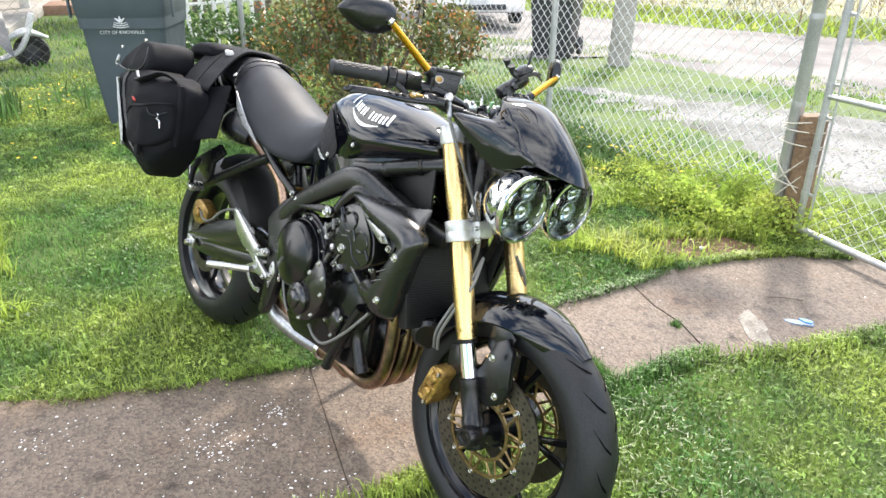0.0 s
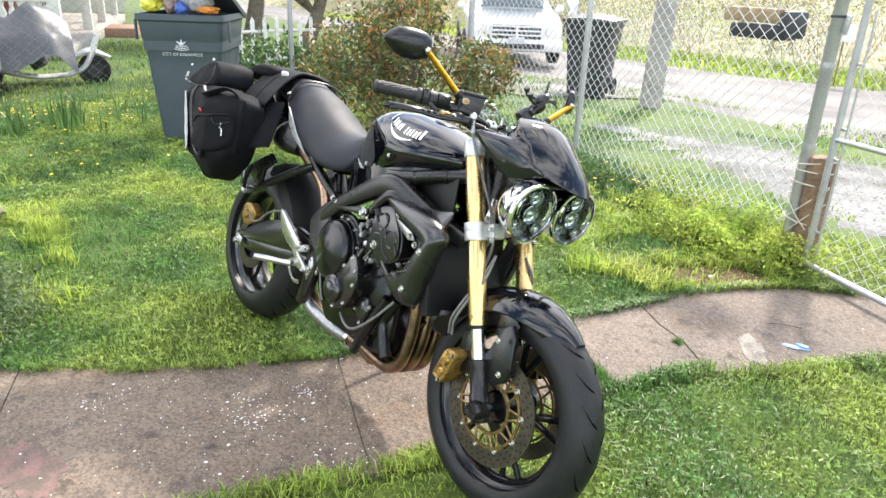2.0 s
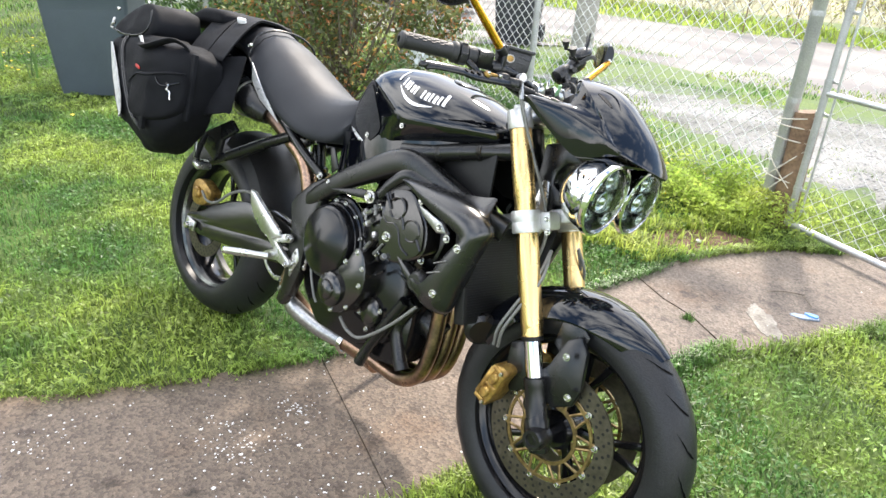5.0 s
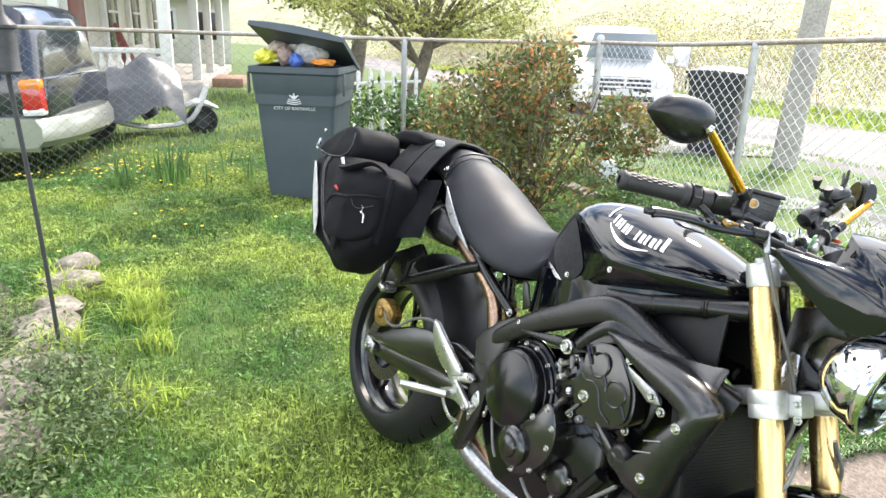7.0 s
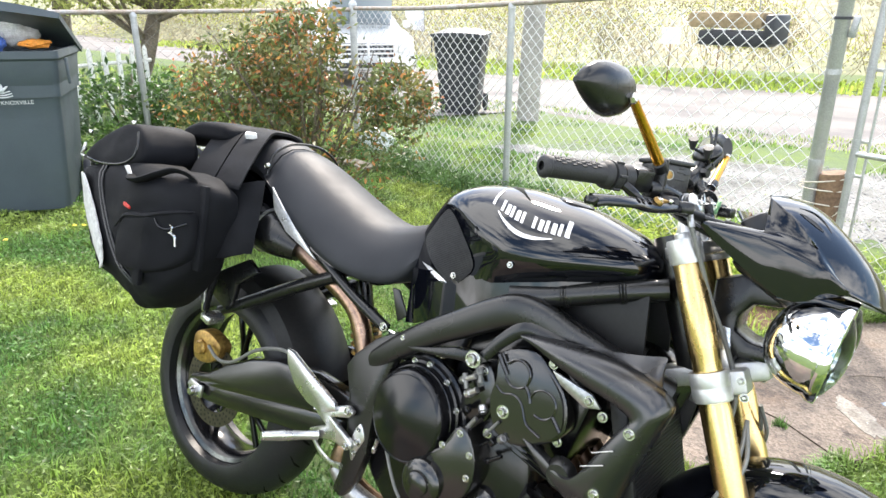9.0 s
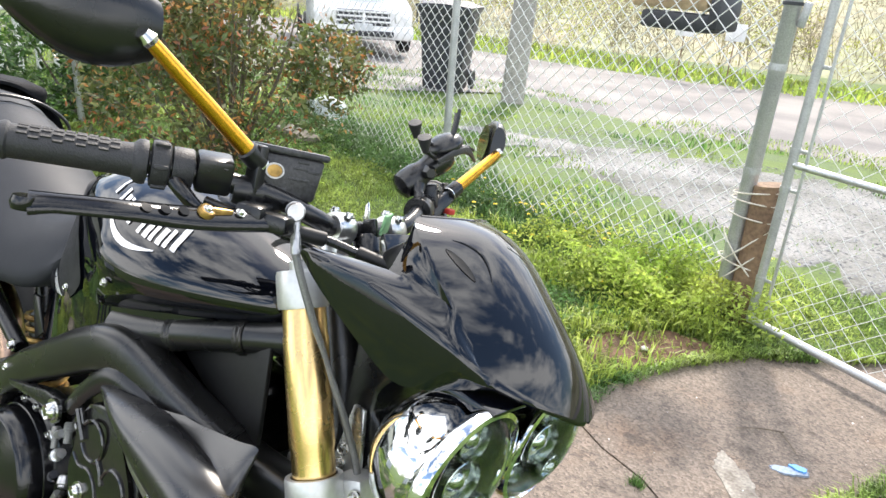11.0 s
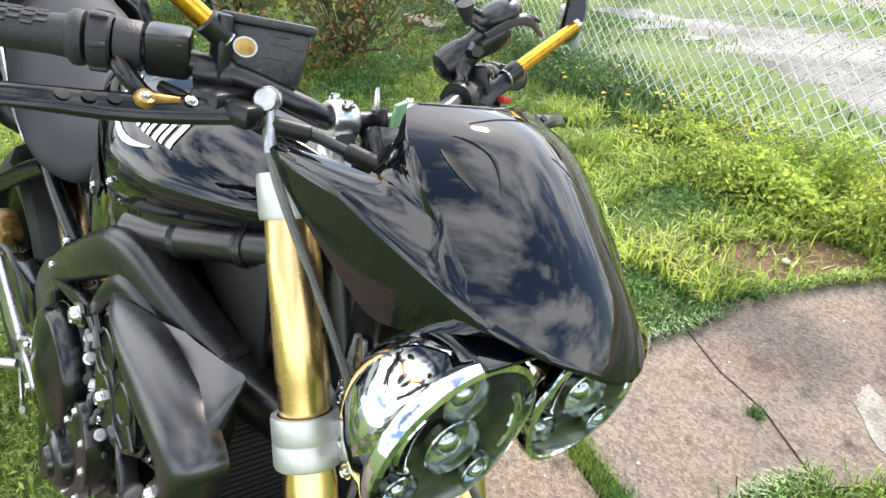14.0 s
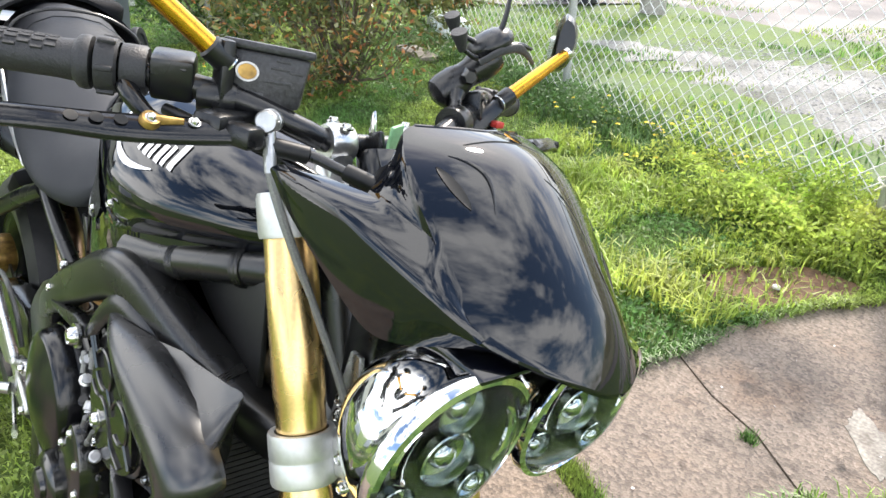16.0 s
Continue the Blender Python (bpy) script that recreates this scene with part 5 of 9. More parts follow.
# tank
def tank_shell():
    bm = bmesh.new()
    # station, top, shoulder half width, shoulder height, bottom height, bottom half width
    st = [(0.598, 0.868, 0.070, 0.845, 0.745, 0.09), (0.630, 0.915, 0.083, 0.885, 0.742, 0.107), (0.662, 0.947, 0.097, 0.912, 0.745, 0.122), (0.72, 0.965, 0.127, 0.903, 0.757, 0.132), (0.80, 0.969, 0.152, 0.874, 0.775, 0.138), (0.86, 0.963, 0.160, 0.860, 0.790, 0.138), (0.95, 0.947, 0.146, 0.862, 0.812, 0.122), (1.03, 0.922, 0.110, 0.868, 0.832, 0.095), (1.075, 0.902, 0.078, 0.870, 0.842, 0.07), (1.098, 0.885, 0.045, 0.868, 0.85, 0.04)]
    cols = list(zip(*st))
    xs = spline([(i, x, 0) for i, x in enumerate(cols[0])], 4)
    rows = []
    for c in cols[1:]:
        rows.append([p.y for p in spline([(i, v, 0) for i, v in enumerate(c)], 4)])
    rings = []
    for i, p in enumerate(xs):
        zt, ws, zs, zb, wb = (r[i] for r in rows)
        half = [(0, zt), (ws * 0.22, zt - 0.001), (ws * 0.45, zt - 0.1 * (zt - zs)), (ws * 0.68, zt - 0.28 * (zt - zs)), (ws * 0.86, zt - 0.55 * (zt - zs)), (ws * 0.965, zt - 0.83 * (zt - zs)), (ws, zs - 0.004), (ws * 0.985, zs - 0.02 * min(1, (zs - zb) / 0.06)), (ws * 0.55 + wb * 0.45, zs * 0.45 + zb * 0.55), (wb, zb + 0.006), (wb * 0.9, zb)]
        rings.append([Vector((p.y, -a, b)) for a, b in half] + [Vector((p.y, a, b)) for a, b in half[:0:-1]])
    ringed(bm, rings)
    return bm


tank_bm = tank_shell()
bmesh.ops.recalc_face_normals(tank_bm, faces=tank_bm.faces)
tank_tree = BVHTree.FromBMesh(tank_bm)
tank = part("fuel_tank", tank_bm, GLOSS, bike, "glossy black fuel tank", angle=50)


def drape(outline, lift, step=0.012, tree=None, side=-1, bm=None):
    """A thin skin of the given side-view outline, laid on the tank's flank."""
    own = bmesh.new()
    own.faces.new([own.verts.new((x, 0, z)) for x, z in outline])
    lo = [min(p[i] for p in outline) for i in (0, 1)]
    hi = [max(p[i] for p in outline) for i in (0, 1)]
    for i, no in ((0, (1, 0, 0)), (1, (0, 0, 1))):
        v = lo[i] + step
        while v < hi[i]:
            bmesh.ops.bisect_plane(own, geom=own.verts[:] + own.edges[:] + own.faces[:], plane_co=(v, 0, 0) if i == 0 else (0, 0, v), plane_no=no)
            v += step
    for v in own.verts:
        hit, normal, _, _ = (tree or tank_tree).ray_cast(Vector((v.co.x, side * 0.5, v.co.z)), Vector((0, -side, 0)))
        if hit:
            v.co = hit + normal * lift
        else:
            v.co.y = side * 0.1
    if bm is None:
        return own
    tmp = bpy.data.meshes.new("join")
    own.to_mesh(tmp)
    own.free()
    bm.from_mesh(tmp)
    bpy.data.meshes.remove(tmp)
    return bm


for s in (-1, 1):
    part("knee_pad", drape(round_outline([(0.612, 0.825), (0.632, 0.863), (0.668, 0.902), (0.698, 0.895), (0.735, 0.862), (0.772, 0.818), (0.764, 0.788), (0.725, 0.762), (0.668, 0.786)], 3), 0.003, side=s), PADS, tank, "dimpled matt rubber knee pad", angle=60)
    badge = bmesh.new()
    along_ = Vector((0.178, -0.036))
    up_ = Vector((-0.008, 0.029))
    at_ = Vector((0.778, 0.931))
    for k in range(14):
        if k in (1, 7):
            continue
        o = at_ + along_ * (k / 14.0) - Vector((0, 0.008 * math.sin(k / 13 * math.pi)))
        w_ = along_ * (0.050 if k % 2 else 0.036)
        h_ = up_ * (0.95 if k in (0, 13) else 0.62 if k % 2 else 0.68)
        part("badge_bar", drape([tuple(o), tuple(o + w_), tuple(o + w_ + h_), tuple(o + h_)], 0.0016, 0.006, side=s), SILVER, tank, angle=70)
    arc_pts = [(0.800 + 0.125 * f, 0.921 - 0.030 * f - 0.014 * math.sin(math.pi * f)) for f in [k / 10 for k in range(11)]]
    thick = [0.0015 + 0.006 * math.sin(math.pi * k / 10) for k in range(11)]
    drape([(x, z) for (x, z) in arc_pts] + [(x, z - t_) for (x, z), t_ in list(zip(arc_pts, thick))[::-1]], 0.0014, 0.006, side=s, bm=badge)
    part("badge_stroke", badge, SILVER, tank, "curved silver stroke of the badge", angle=70)
part("filler_cap", lathe([(0, 0.006), (0.03, 0.006), (0.036, 0.003), (0.038, -0.004)], pose(0.90, 0, 0.955, 0, 10, 0), 28), CASE, tank)
for s in (-1, 1):
    part("side_cover", drape([(0.624, 0.782), (0.660, 0.780), (0.69, 0.771), (0.745, 0.7495), (0.72, 0.7535), (0.685, 0.762), (0.655, 0.773)], 0.003, side=s), SILVER, tank, "thin bright edge strip")
bolts(tank, [(0.728, -0.137, 0.779), (0.86, -0.158, 0.83)], 0.8)
skirt = bmesh.new()
ringed(skirt, [[Vector((x, y * k, z)) for y, z in ((-1, zb), (-1, zt), (1, zt), (1, zb))] for x, k, zb, zt in ((0.602, 0.098, 0.645, 0.765), (0.64, 0.116, 0.655, 0.77), (0.72, 0.134, 0.69, 0.785), (0.80, 0.139, 0.72, 0.80), (0.86, 0.138, 0.745, 0.81), (0.95, 0.121, 0.775, 0.83), (1.08, 0.066, 0.82, 0.855))])
part("airbox_cover", skirt, GLOSS, bike, "gloss black side cover under the tank")

# seat
def seat_shell(stations, thick=0.035):
    bm = bmesh.new()
    cols = [spline([(i, v, 0) for i, v in enumerate(c)], 4) for c in zip(*stations)]
    rings = []
    for i in range(len(cols[0])):
        x, zt, w, zb = (c[i].y for c in cols)
        half = [(0, zt), (w * 0.35, zt - 0.005), (w * 0.62, zt - 0.018 - 0.05 * (zt - zb)), (w * 0.84, zt - 0.040 - 0.16 * (zt - zb)), (w * 0.97, zt - 0.04 - 0.45 * (zt - zb)), (w, zb + 0.015), (w * 0.985, zb + 0.003), (w * 0.93, zb - 0.004)]
        rings.append([Vector((x, -a, b)) for a, b in half] + [Vector((x, a, b)) for a, b in half[:0:-1]])
    return ringed(bm, rings)


seat = part("rider_seat", seat_shell([(0.618, 0.862, 0.062, 0.80), (0.592, 0.862, 0.086, 0.762), (0.555, 0.850, 0.110, 0.724), (0.50, 0.838, 0.132, 0.716), (0.44, 0.846, 0.144, 0.722), (0.37, 0.874, 0.147, 0.742), (0.30, 0.905, 0.145, 0.776), (0.23, 0.937, 0.139, 0.815), (0.165, 0.960, 0.130, 0.855), (0.135, 0.968, 0.125, 0.874)]), VINYL, bike, "grey-black vinyl rider seat", angle=60)
part("passenger_seat", seat_shell([(0.13, 0.970, 0.122, 0.880), (0.08, 0.984, 0.118, 0.898), (0.0, 0.982, 0.108, 0.905), (-0.08, 0.968, 0.096, 0.905), (-0.14, 0.95, 0.08, 0.90)]), VINYL, bike, "grey-black vinyl passenger pad", angle=60)
part("seat_seam", sweep([(0.146, -0.128, 0.895), (0.14, -0.11, 0.945), (0.136, -0.06, 0.974), (0.135, 0, 0.981), (0.136, 0.06, 0.974), (0.14, 0.11, 0.945), (0.146, 0.128, 0.895)], 0.0035, 8), SATIN, seat)
bolts(seat, [(0.146, -0.131, 0.918)], 1.1)
tail = bmesh.new()
ringed(tail, [[Vector((x, -w, zt)), Vector((x, -w * 1.02, (zt + zb) / 2)), Vector((x, -w * 0.7, zb)), Vector((x, w * 0.7, zb)), Vector((x, w * 1.02, (zt + zb) / 2)), Vector((x, w, zt))] for x, w, zt, zb in ((0.50, 0.12, 0.735, 0.70), (0.40, 0.135, 0.752, 0.70), (0.28, 0.134, 0.80, 0.735), (0.14, 0.122, 0.865, 0.79), (0.0, 0.105, 0.91, 0.84), (-0.14, 0.085, 0.91, 0.86), (-0.26, 0.05, 0.93, 0.895))])
part("tail_unit", tail, GLOSS, bike, "glossy black tail unit")
for s in (-1, 1):
    st_ = slab([(0.30, 0.775), (0.225, 0.835), (0.185, 0.873), (0.20, 0.82), (0.25, 0.775), (0.36, 0.728)], s * 0.137, s * 0.142, None, 0.002)
    part("tail_stripe", st_, SILVER, bike, "silver-grey tail stripe")

# frame
def box_sweep(pts, halves, power=3.6, sub=5, seg=20):
    """A rounded box section carried along pts, with half width and half height at each point."""
    bm = bmesh.new()
    q = spline(pts, sub)
    hw = spline([(i, a, b) for i, (a, b) in enumerate(halves)], sub)
    rings = []
    for i, p in enumerate(q):
        d = (q[min(i + 1, len(q) - 1)] - q[max(i - 1, 0)]).normalized()
        side = d.cross(Vector((0, 0, 1))).normalized()
        up = side.cross(d)
        ring = []
        for k in range(seg):
            a = math.tau * k / seg
            c, n = math.cos(a), math.sin(a)
            ring.append(p + side * (math.copysign(abs(c) ** (2 / power), c) * hw[i].y) + up * (math.copysign(abs(n) ** (2 / power), n) * hw[i].z))
        rings.append(ring)
    ringed(bm, rings)
    return bm


for s in (-1, 1):
    spar = box_sweep([(0.552, s * 0.143, 0.548), (0.60, s * 0.147, 0.580), (0.665, s * 0.149, 0.628), (0.72, s * 0.149, 0.664), (0.78, s * 0.148, 0.697), (0.84, s * 0.145, 0.731), (0.885, s * 0.140, 0.749), (0.925, s * 0.132, 0.746), (0.975, s * 0.121, 0.726), (1.03, s * 0.108, 0.704), (1.09, s * 0.09, 0.683), (1.16, s * 0.06, 0.662)], [(0.014, 0.018), (0.018, 0.023), (0.02, 0.026), (0.021, 0.027), (0.023, 0.029), (0.025, 0.031), (0.027, 0.032), (0.028, 0.032), (0.028, 0.031), (0.028, 0.030), (0.027, 0.028), (0.026, 0.026)])
    fr = part("frame_spar", spar, FRAME, bike, "graphite grey frame spar")
    part("upper_tube", sweep([(0.86, s * 0.125, 0.768), (0.94, s * 0.110, 0.788), (1.02, s * 0.088, 0.812), (1.12, s * 0.05, 0.838)], [0.026, 0.022, 0.021, 0.021], 14), FRAME, fr)
    for p, d_ in (((0.955, s * 0.106, 0.792), (0.9, -s * 0.25, 0.25)), ((1.05, s * 0.078, 0.820), (0.9, -s * 0.3, 0.25)), ((1.075, s * 0.097, 0.690), (0.85, -s * 0.3, -0.36))):
        w_ = bmesh.new()
        for k in range(4):
            lathe([(0.0215 + 0.0015 * (k % 2), -0.002), (0.0245 + (0.0075 if abs(p[2] - 0.69) < 0.01 else -0.001), 0), (0.0215, 0.002)], along(Vector(p) + Vector(d_) * 0.003 * (k - 1.5), d_), 20, w_)
        part("weld_bead", w_, SHIELD if abs(p[2] - 0.69) < 0.01 else FRAME, fr)
    part("frame_gusset", slab([(0.93, 0.765), (1.10, 0.825), (1.11, 0.70), (1.03, 0.715)], s * 0.074, s * 0.082, None, 0.003), RADIATOR, fr)
    plate = slab([(0.506, 0.530), (0.525, 0.560), (0.575, 0.608), (0.632, 0.640), (0.648, 0.612), (0.630, 0.560), (0.612, 0.500), (0.600, 0.44), (0.598, 0.36), (0.575, 0.28), (0.545, 0.235), (0.515, 0.245), (0.530, 0.30), (0.534, 0.38), (0.526, 0.47)], s * 0.128, s * 0.160, None, 0.008)
    part("pivot_plate", plate, FRAME, fr)
    part("brace", sweep([(0.845, s * 0.168, 0.652), (0.875, s * 0.165, 0.690), (0.915, s * 0.160, 0.722), (0.965, s * 0.150, 0.715), (1.02, s * 0.14, 0.695)], [0.011, 0.013, 0.015, 0.015, 0.012], 10, 5, 0.5), SATIN, fr)
    part("tab_arm", slab([(0.668, 0.621), (0.720, 0.634), (0.779, 0.651), (0.825, 0.655), (0.832, 0.640), (0.815, 0.630), (0.793, 0.629), (0.680, 0.615)], s * 0.155, s * 0.172, None, 0.004), SATIN, fr)
    pl2 = slab(round_outline([(0.575, 0.42), (0.59, 0.39), (0.575, 0.36), (0.562, 0.33), (0.552, 0.365), (0.560, 0.40)], 3), s * 0.156, s * 0.163, None, 0.003)
    part("pivot_cap", pl2, ALLOY, fr, "worn alloy pivot plate")
    if s < 0:
        bolts(fr, [(0.572, -0.163, 0.405), (0.566, -0.163, 0.352)], 0.8)
        bolts(fr, [(0.573, -0.164, 0.378)], 1.3)
    # subframe
    part("subframe_tube", sweep([(0.565, s * 0.112, 0.622), (0.46, s * 0.114, 0.672), (0.34, s * 0.112, 0.738), (0.2, s * 0.105, 0.80), (0.0, s * 0.09, 0.86)], [0.013, 0.013, 0.014, 0.014, 0.012], 10), SATIN, fr)
    part("subframe_strut", sweep([(0.40, s * 0.115, 0.70), (0.30, s * 0.125, 0.655), (0.18, s * 0.135, 0.595), (0.06, s * 0.15, 0.535)], [0.015, 0.017, 0.016, 0.013], 10), SATIN, fr)
    part("hanger", slab([(-0.02, 0.60), (0.06, 0.565), (0.10, 0.545), (0.12, 0.565), (0.13, 0.62), (0.20, 0.665), (0.16, 0.69), (0.06, 0.64)], s * 0.150, s * 0.166, None, 0.004), SATIN, fr)
    peg = part("passenger_peg", sweep([(0.072, s * 0.185, 0.622), (0.080, s * 0.205, 0.585), (0.088, s * 0.215, 0.548)], [0.010, 0.013, 0.012], 10, 3, 0.55), SATIN, fr, "folded passenger footpeg")
    part("peg_edge", slab([(0.066, 0.622), (0.078, 0.624), (0.092, 0.55), (0.080, 0.546)], s * 0.216, s * 0.222, None, 0.002), ALLOY, peg)
    part("peg_mount", block((0.036, 0.05, 0.022), pose(0.098, s * 0.20, 0.532, 0, 20, 0), 0.006), ALLOY, peg)
bolts(bike, [(0.567, -0.126, 0.628)], 1.35)
bolts(bike, [(0.830, -0.182, 0.644)], 2.2)
bolts(bike, [(0.655, -0.168, 0.633)], 1.0)
stripm = slab([(0.555, 0.71), (0.575, 0.71), (0.605, 0.66), (0.582, 0.64)], -0.1, -0.094, None, 0.002)
part("alloy_strip", stripm, FRAME, bike)

# rear brake caliper, swing arm, mudguard, shock
for s in (-1, 1):
    arm = bmesh.new()
    slab([(-0.045, 0.318), (-0.035, 0.338), (0.03, 0.358), (0.10, 0.402), (0.18, 0.440), (0.28, 0.468), (0.40, 0.476), (0.54, 0.455), (0.54, 0.40), (0.36, 0.377), (0.22, 0.352), (0.09, 0.331), (0.0, 0.322)], s * 0.104, s * 0.146, None, 0.008, arm)
    slab([(-0.03, 0.288), (-0.03, 0.322), (0.09, 0.336), (0.22, 0.357), (0.36, 0.382), (0.54, 0.405), (0.54, 0.345), (0.35, 0.317), (0.22, 0.300), (0.10, 0.286), (0.03, 0.280)], s * 0.106, s * 0.137, None, 0.006, arm)
    part("swing_arm", arm, COVER, bike, "satin black swing arm")
    adj = bmesh.new()
    block((0.055, 0.008, 0.035), pose(-0.005, s * 0.146, 0.306, 0, 8, 0), 0.003, adj)
    lathe([(0, 0.012), (0.01, 0.012), (0.013, 0.008), (0.013, 0)], Matrix.Translation((0.0, s * 0.15, 0.303)) @ pose(0, 0, 0, 90 if s < 0 else -90), 6, adj)
    bar(Vector((-0.05, s * 0.132, 0.304)), Vector((-0.02, s * 0.14, 0.305)), 0.007, 8, adj)
    part("chain_adjuster", adj, ALLOY, bike)
rc = bmesh.new()
slab(round_outline([(-0.07, 0.37), (-0.078, 0.43), (-0.04, 0.452), (0.01, 0.44), (0.035, 0.42), (0.02, 0.385), (-0.02, 0.365)], 3), -0.115, -0.075, None, 0.006, rc)
lathe([(0, 0.012), (0.015, 0.012), (0.02, 0.007), (0.02, 0)], pose(-0.04, -0.115, 0.405, 90), 16, rc)
part("rear_brake_caliper", rc, CALIPER, bike, "gold painted rear brake caliper")
part("rear_brake_hose", sweep([(0.0, -0.125, 0.42), (0.06, -0.14, 0.405), (0.13, -0.15, 0.42), (0.22, -0.155, 0.478), (0.32, -0.158, 0.505), (0.41, -0.158, 0.475), (0.44, -0.155, 0.42)], 0.0045, 8), HOSE, bike)
hug = bmesh.new()
rings = []
for k in range(12):
    a = radians(16 + 62 * k / 11)
    rings.append([REAR + Vector((r * math.cos(a), y, r * math.sin(a))) for y, r in ((-0.104, 0.300), (-0.094, 0.335), (-0.05, 0.352), (0, 0.357), (0.05, 0.352), (0.094, 0.335), (0.104, 0.300), (0.10, 0.300), (0.09, 0.331), (0, 0.351), (-0.09, 0.331), (-0.10, 0.300))])
ringed(hug, rings)
part("tyre_hugger", hug, RADIATOR, bike, "matt black inner mudguard")
sh = part("rear_shock", lathe([(0, 0), (0.02, 0), (0.022, 0.06), (0.03, 0.062), (0.03, 0.2), (0.022, 0.205), (0.02, 0.27), (0, 0.27)], along((0.455, 0, 0.42), (-0.25, 0, 1)), 20), SATIN, bike)
co = []
for k in range(97):
    a = k / 96 * 2 * math.pi * 7
    co.append(Vector((0.455 - 0.25 / 1.03 * (0.06 + 0.14 * k / 96), 0, 0.42 + 0.97 * (0.06 + 0.14 * k / 96))) + Vector((0.034 * math.cos(a), 0.034 * math.sin(a), 0)))
part("spring", sweep(co, 0.006, 6, 1), CALIPER, sh)
part("exhaust_riser", sweep([(0.50, -0.075, 0.36), (0.505, -0.085, 0.45), (0.50, -0.09, 0.54), (0.455, -0.09, 0.635), (0.36, -0.092, 0.69), (0.26, -0.10, 0.74)], [0.02, 0.021, 0.022, 0.024, 0.024, 0.024], 14), HEADER, bike, "brown heat-tinted exhaust pipe")
part("pipe_joint", lathe([(0.024, -0.02), (0.028, -0.02), (0.028, 0.02), (0.024, 0.02)], along((0.503, -0.088, 0.50), (0, 0, 1)), 18), SHIELD, bike)
for s in (-1, 1):
    can = sweep([(0.27, s * 0.105, 0.735), (0.2, s * 0.115, 0.755), (0.1, s * 0.12, 0.785), (-0.12, s * 0.115, 0.84), (-0.26, s * 0.11, 0.87)], [0.03, 0.05, 0.056, 0.056, 0.05], 20, 5)
    mf = part("silencer", can, SATIN, bike, "black high-level silencer")
    part("silencer_ring", lathe([(0.055, -0.004), (0.0585, -0.003), (0.0585, 0.003), (0.055, 0.004)], along((0.17, s * 0.1165, 0.764), (-1, 0, 0.26)), 28), SHIELD, mf)

# engine
eng = bmesh.new()
slab([(0.55, 0.50), (0.60, 0.56), (0.72, 0.60), (0.86, 0.56), (0.95, 0.50), (0.97, 0.38), (0.93, 0.28), (0.82, 0.23), (0.66, 0.225), (0.58, 0.30), (0.54, 0.40)], -0.125, 0.125, None, 0.02, eng)
crank = part("crankcase", eng, CASE, bike, "black engine crankcase")
cyl = bmesh.new()
slab([(0.74, 0.55), (0.80, 0.72), (0.98, 0.70), (1.05, 0.62), (1.01, 0.46), (0.90, 0.44)], -0.118, 0.118, None, 0.012, cyl)
part("cylinder_block", cyl, CASE, bike, "black cylinder block and head")
fins = bmesh.new()
for k in range(9):
    block((0.16, 0.25, 0.006), pose(0.93 - 0.008 * k, 0, 0.475 + 0.013 * k, 0, 18, 0), 0.002, fins, 1)
part("cooling_fin", fins, CASE, crank)
cl = part("clutch_cover", lathe([(0.106, -0.03), (0.107, -0.004), (0.105, 0.003), (0.100, 0.005), (0.0985, 0.010), (0.0965, 0.016), (0.0945, 0.017), (0.0935, 0.030), (0.0905, 0.041), (0.0865, 0.0455), (0.0835, 0.047), (0.0825, 0.0465), (0.060, 0.0535), (0.035, 0.0590), (0.012, 0.0620), (0, 0.0625)], pose(0.700, -0.140, 0.484, 90) @ Matrix.Diagonal((0.95, 1.06, 1, 1)), 56), CASE, bike, "smooth black domed clutch cover")
bolts(cl, [(0.700 + 0.098 * math.cos(a), -0.146, 0.484 + 0.108 * math.sin(a)) for a in [radians(d) for d in (-42, -12, 20, 52, 82, 104, 205, 228)]], 0.9)
part("clutch_lip", sweep([(0.700 + 0.113 * math.cos(a), -0.138, 0.484 + 0.12 * math.sin(a)) for a in [radians(-30 + 150 * k / 12) for k in range(13)]], 0.009, 8, 2), CASE, cl)
sc = bmesh.new()
slab(round_outline([(0.870, 0.576), (0.876, 0.621), (0.873, 0.657), (0.895, 0.681), (0.945, 0.691), (0.976, 0.671), (1.012, 0.636), (1.026, 0.600), (1.024, 0.560), (0.99, 0.532), (0.94, 0.510), (0.892, 0.520)], 3), -0.167, -0.10, None, 0.007, sc)
scv = part("cam_drive_cover", sc, COVER, bike, "worn brown-black engine cover with raised ribs")
face_ = bent_plate(round_outline([(0.876, 0.580), (0.882, 0.621), (0.880, 0.655), (0.899, 0.676), (0.944, 0.685), (0.972, 0.667), (1.007, 0.633), (1.020, 0.600), (1.018, 0.564), (0.987, 0.538), (0.94, 0.517), (0.896, 0.526)], 3), lambda x, z: -0.1745 + 1.7 * max(0.0, z - 0.61) ** 2 + 0.35 * min(0.0, z - 0.61) ** 2, 0.008)
part("cover_face", face_, COVER, scv, angle=60)
rib = bmesh.new()
for c_, r_, a0, a1 in (((0.922, 0.643), 0.026, -150, 150), ((0.980, 0.604), 0.026, -120, 170)):
    sweep([(c_[0] + r_ * math.cos(radians(a0 + (a1 - a0) * k / 8)), -0.1745, c_[1] + r_ * math.sin(radians(a0 + (a1 - a0) * k / 8))) for k in range(9)], 0.0026, 6, 2, bm=rib)
sweep([(0.879, -0.1745, 0.668), (0.890, -0.1745, 0.652), (0.902, -0.1745, 0.636)], 0.0042, 6, 4, bm=rib)
sweep([(0.886, -0.1745, 0.672), (0.897, -0.1745, 0.656)], 0.0026, 6, 1, bm=rib)
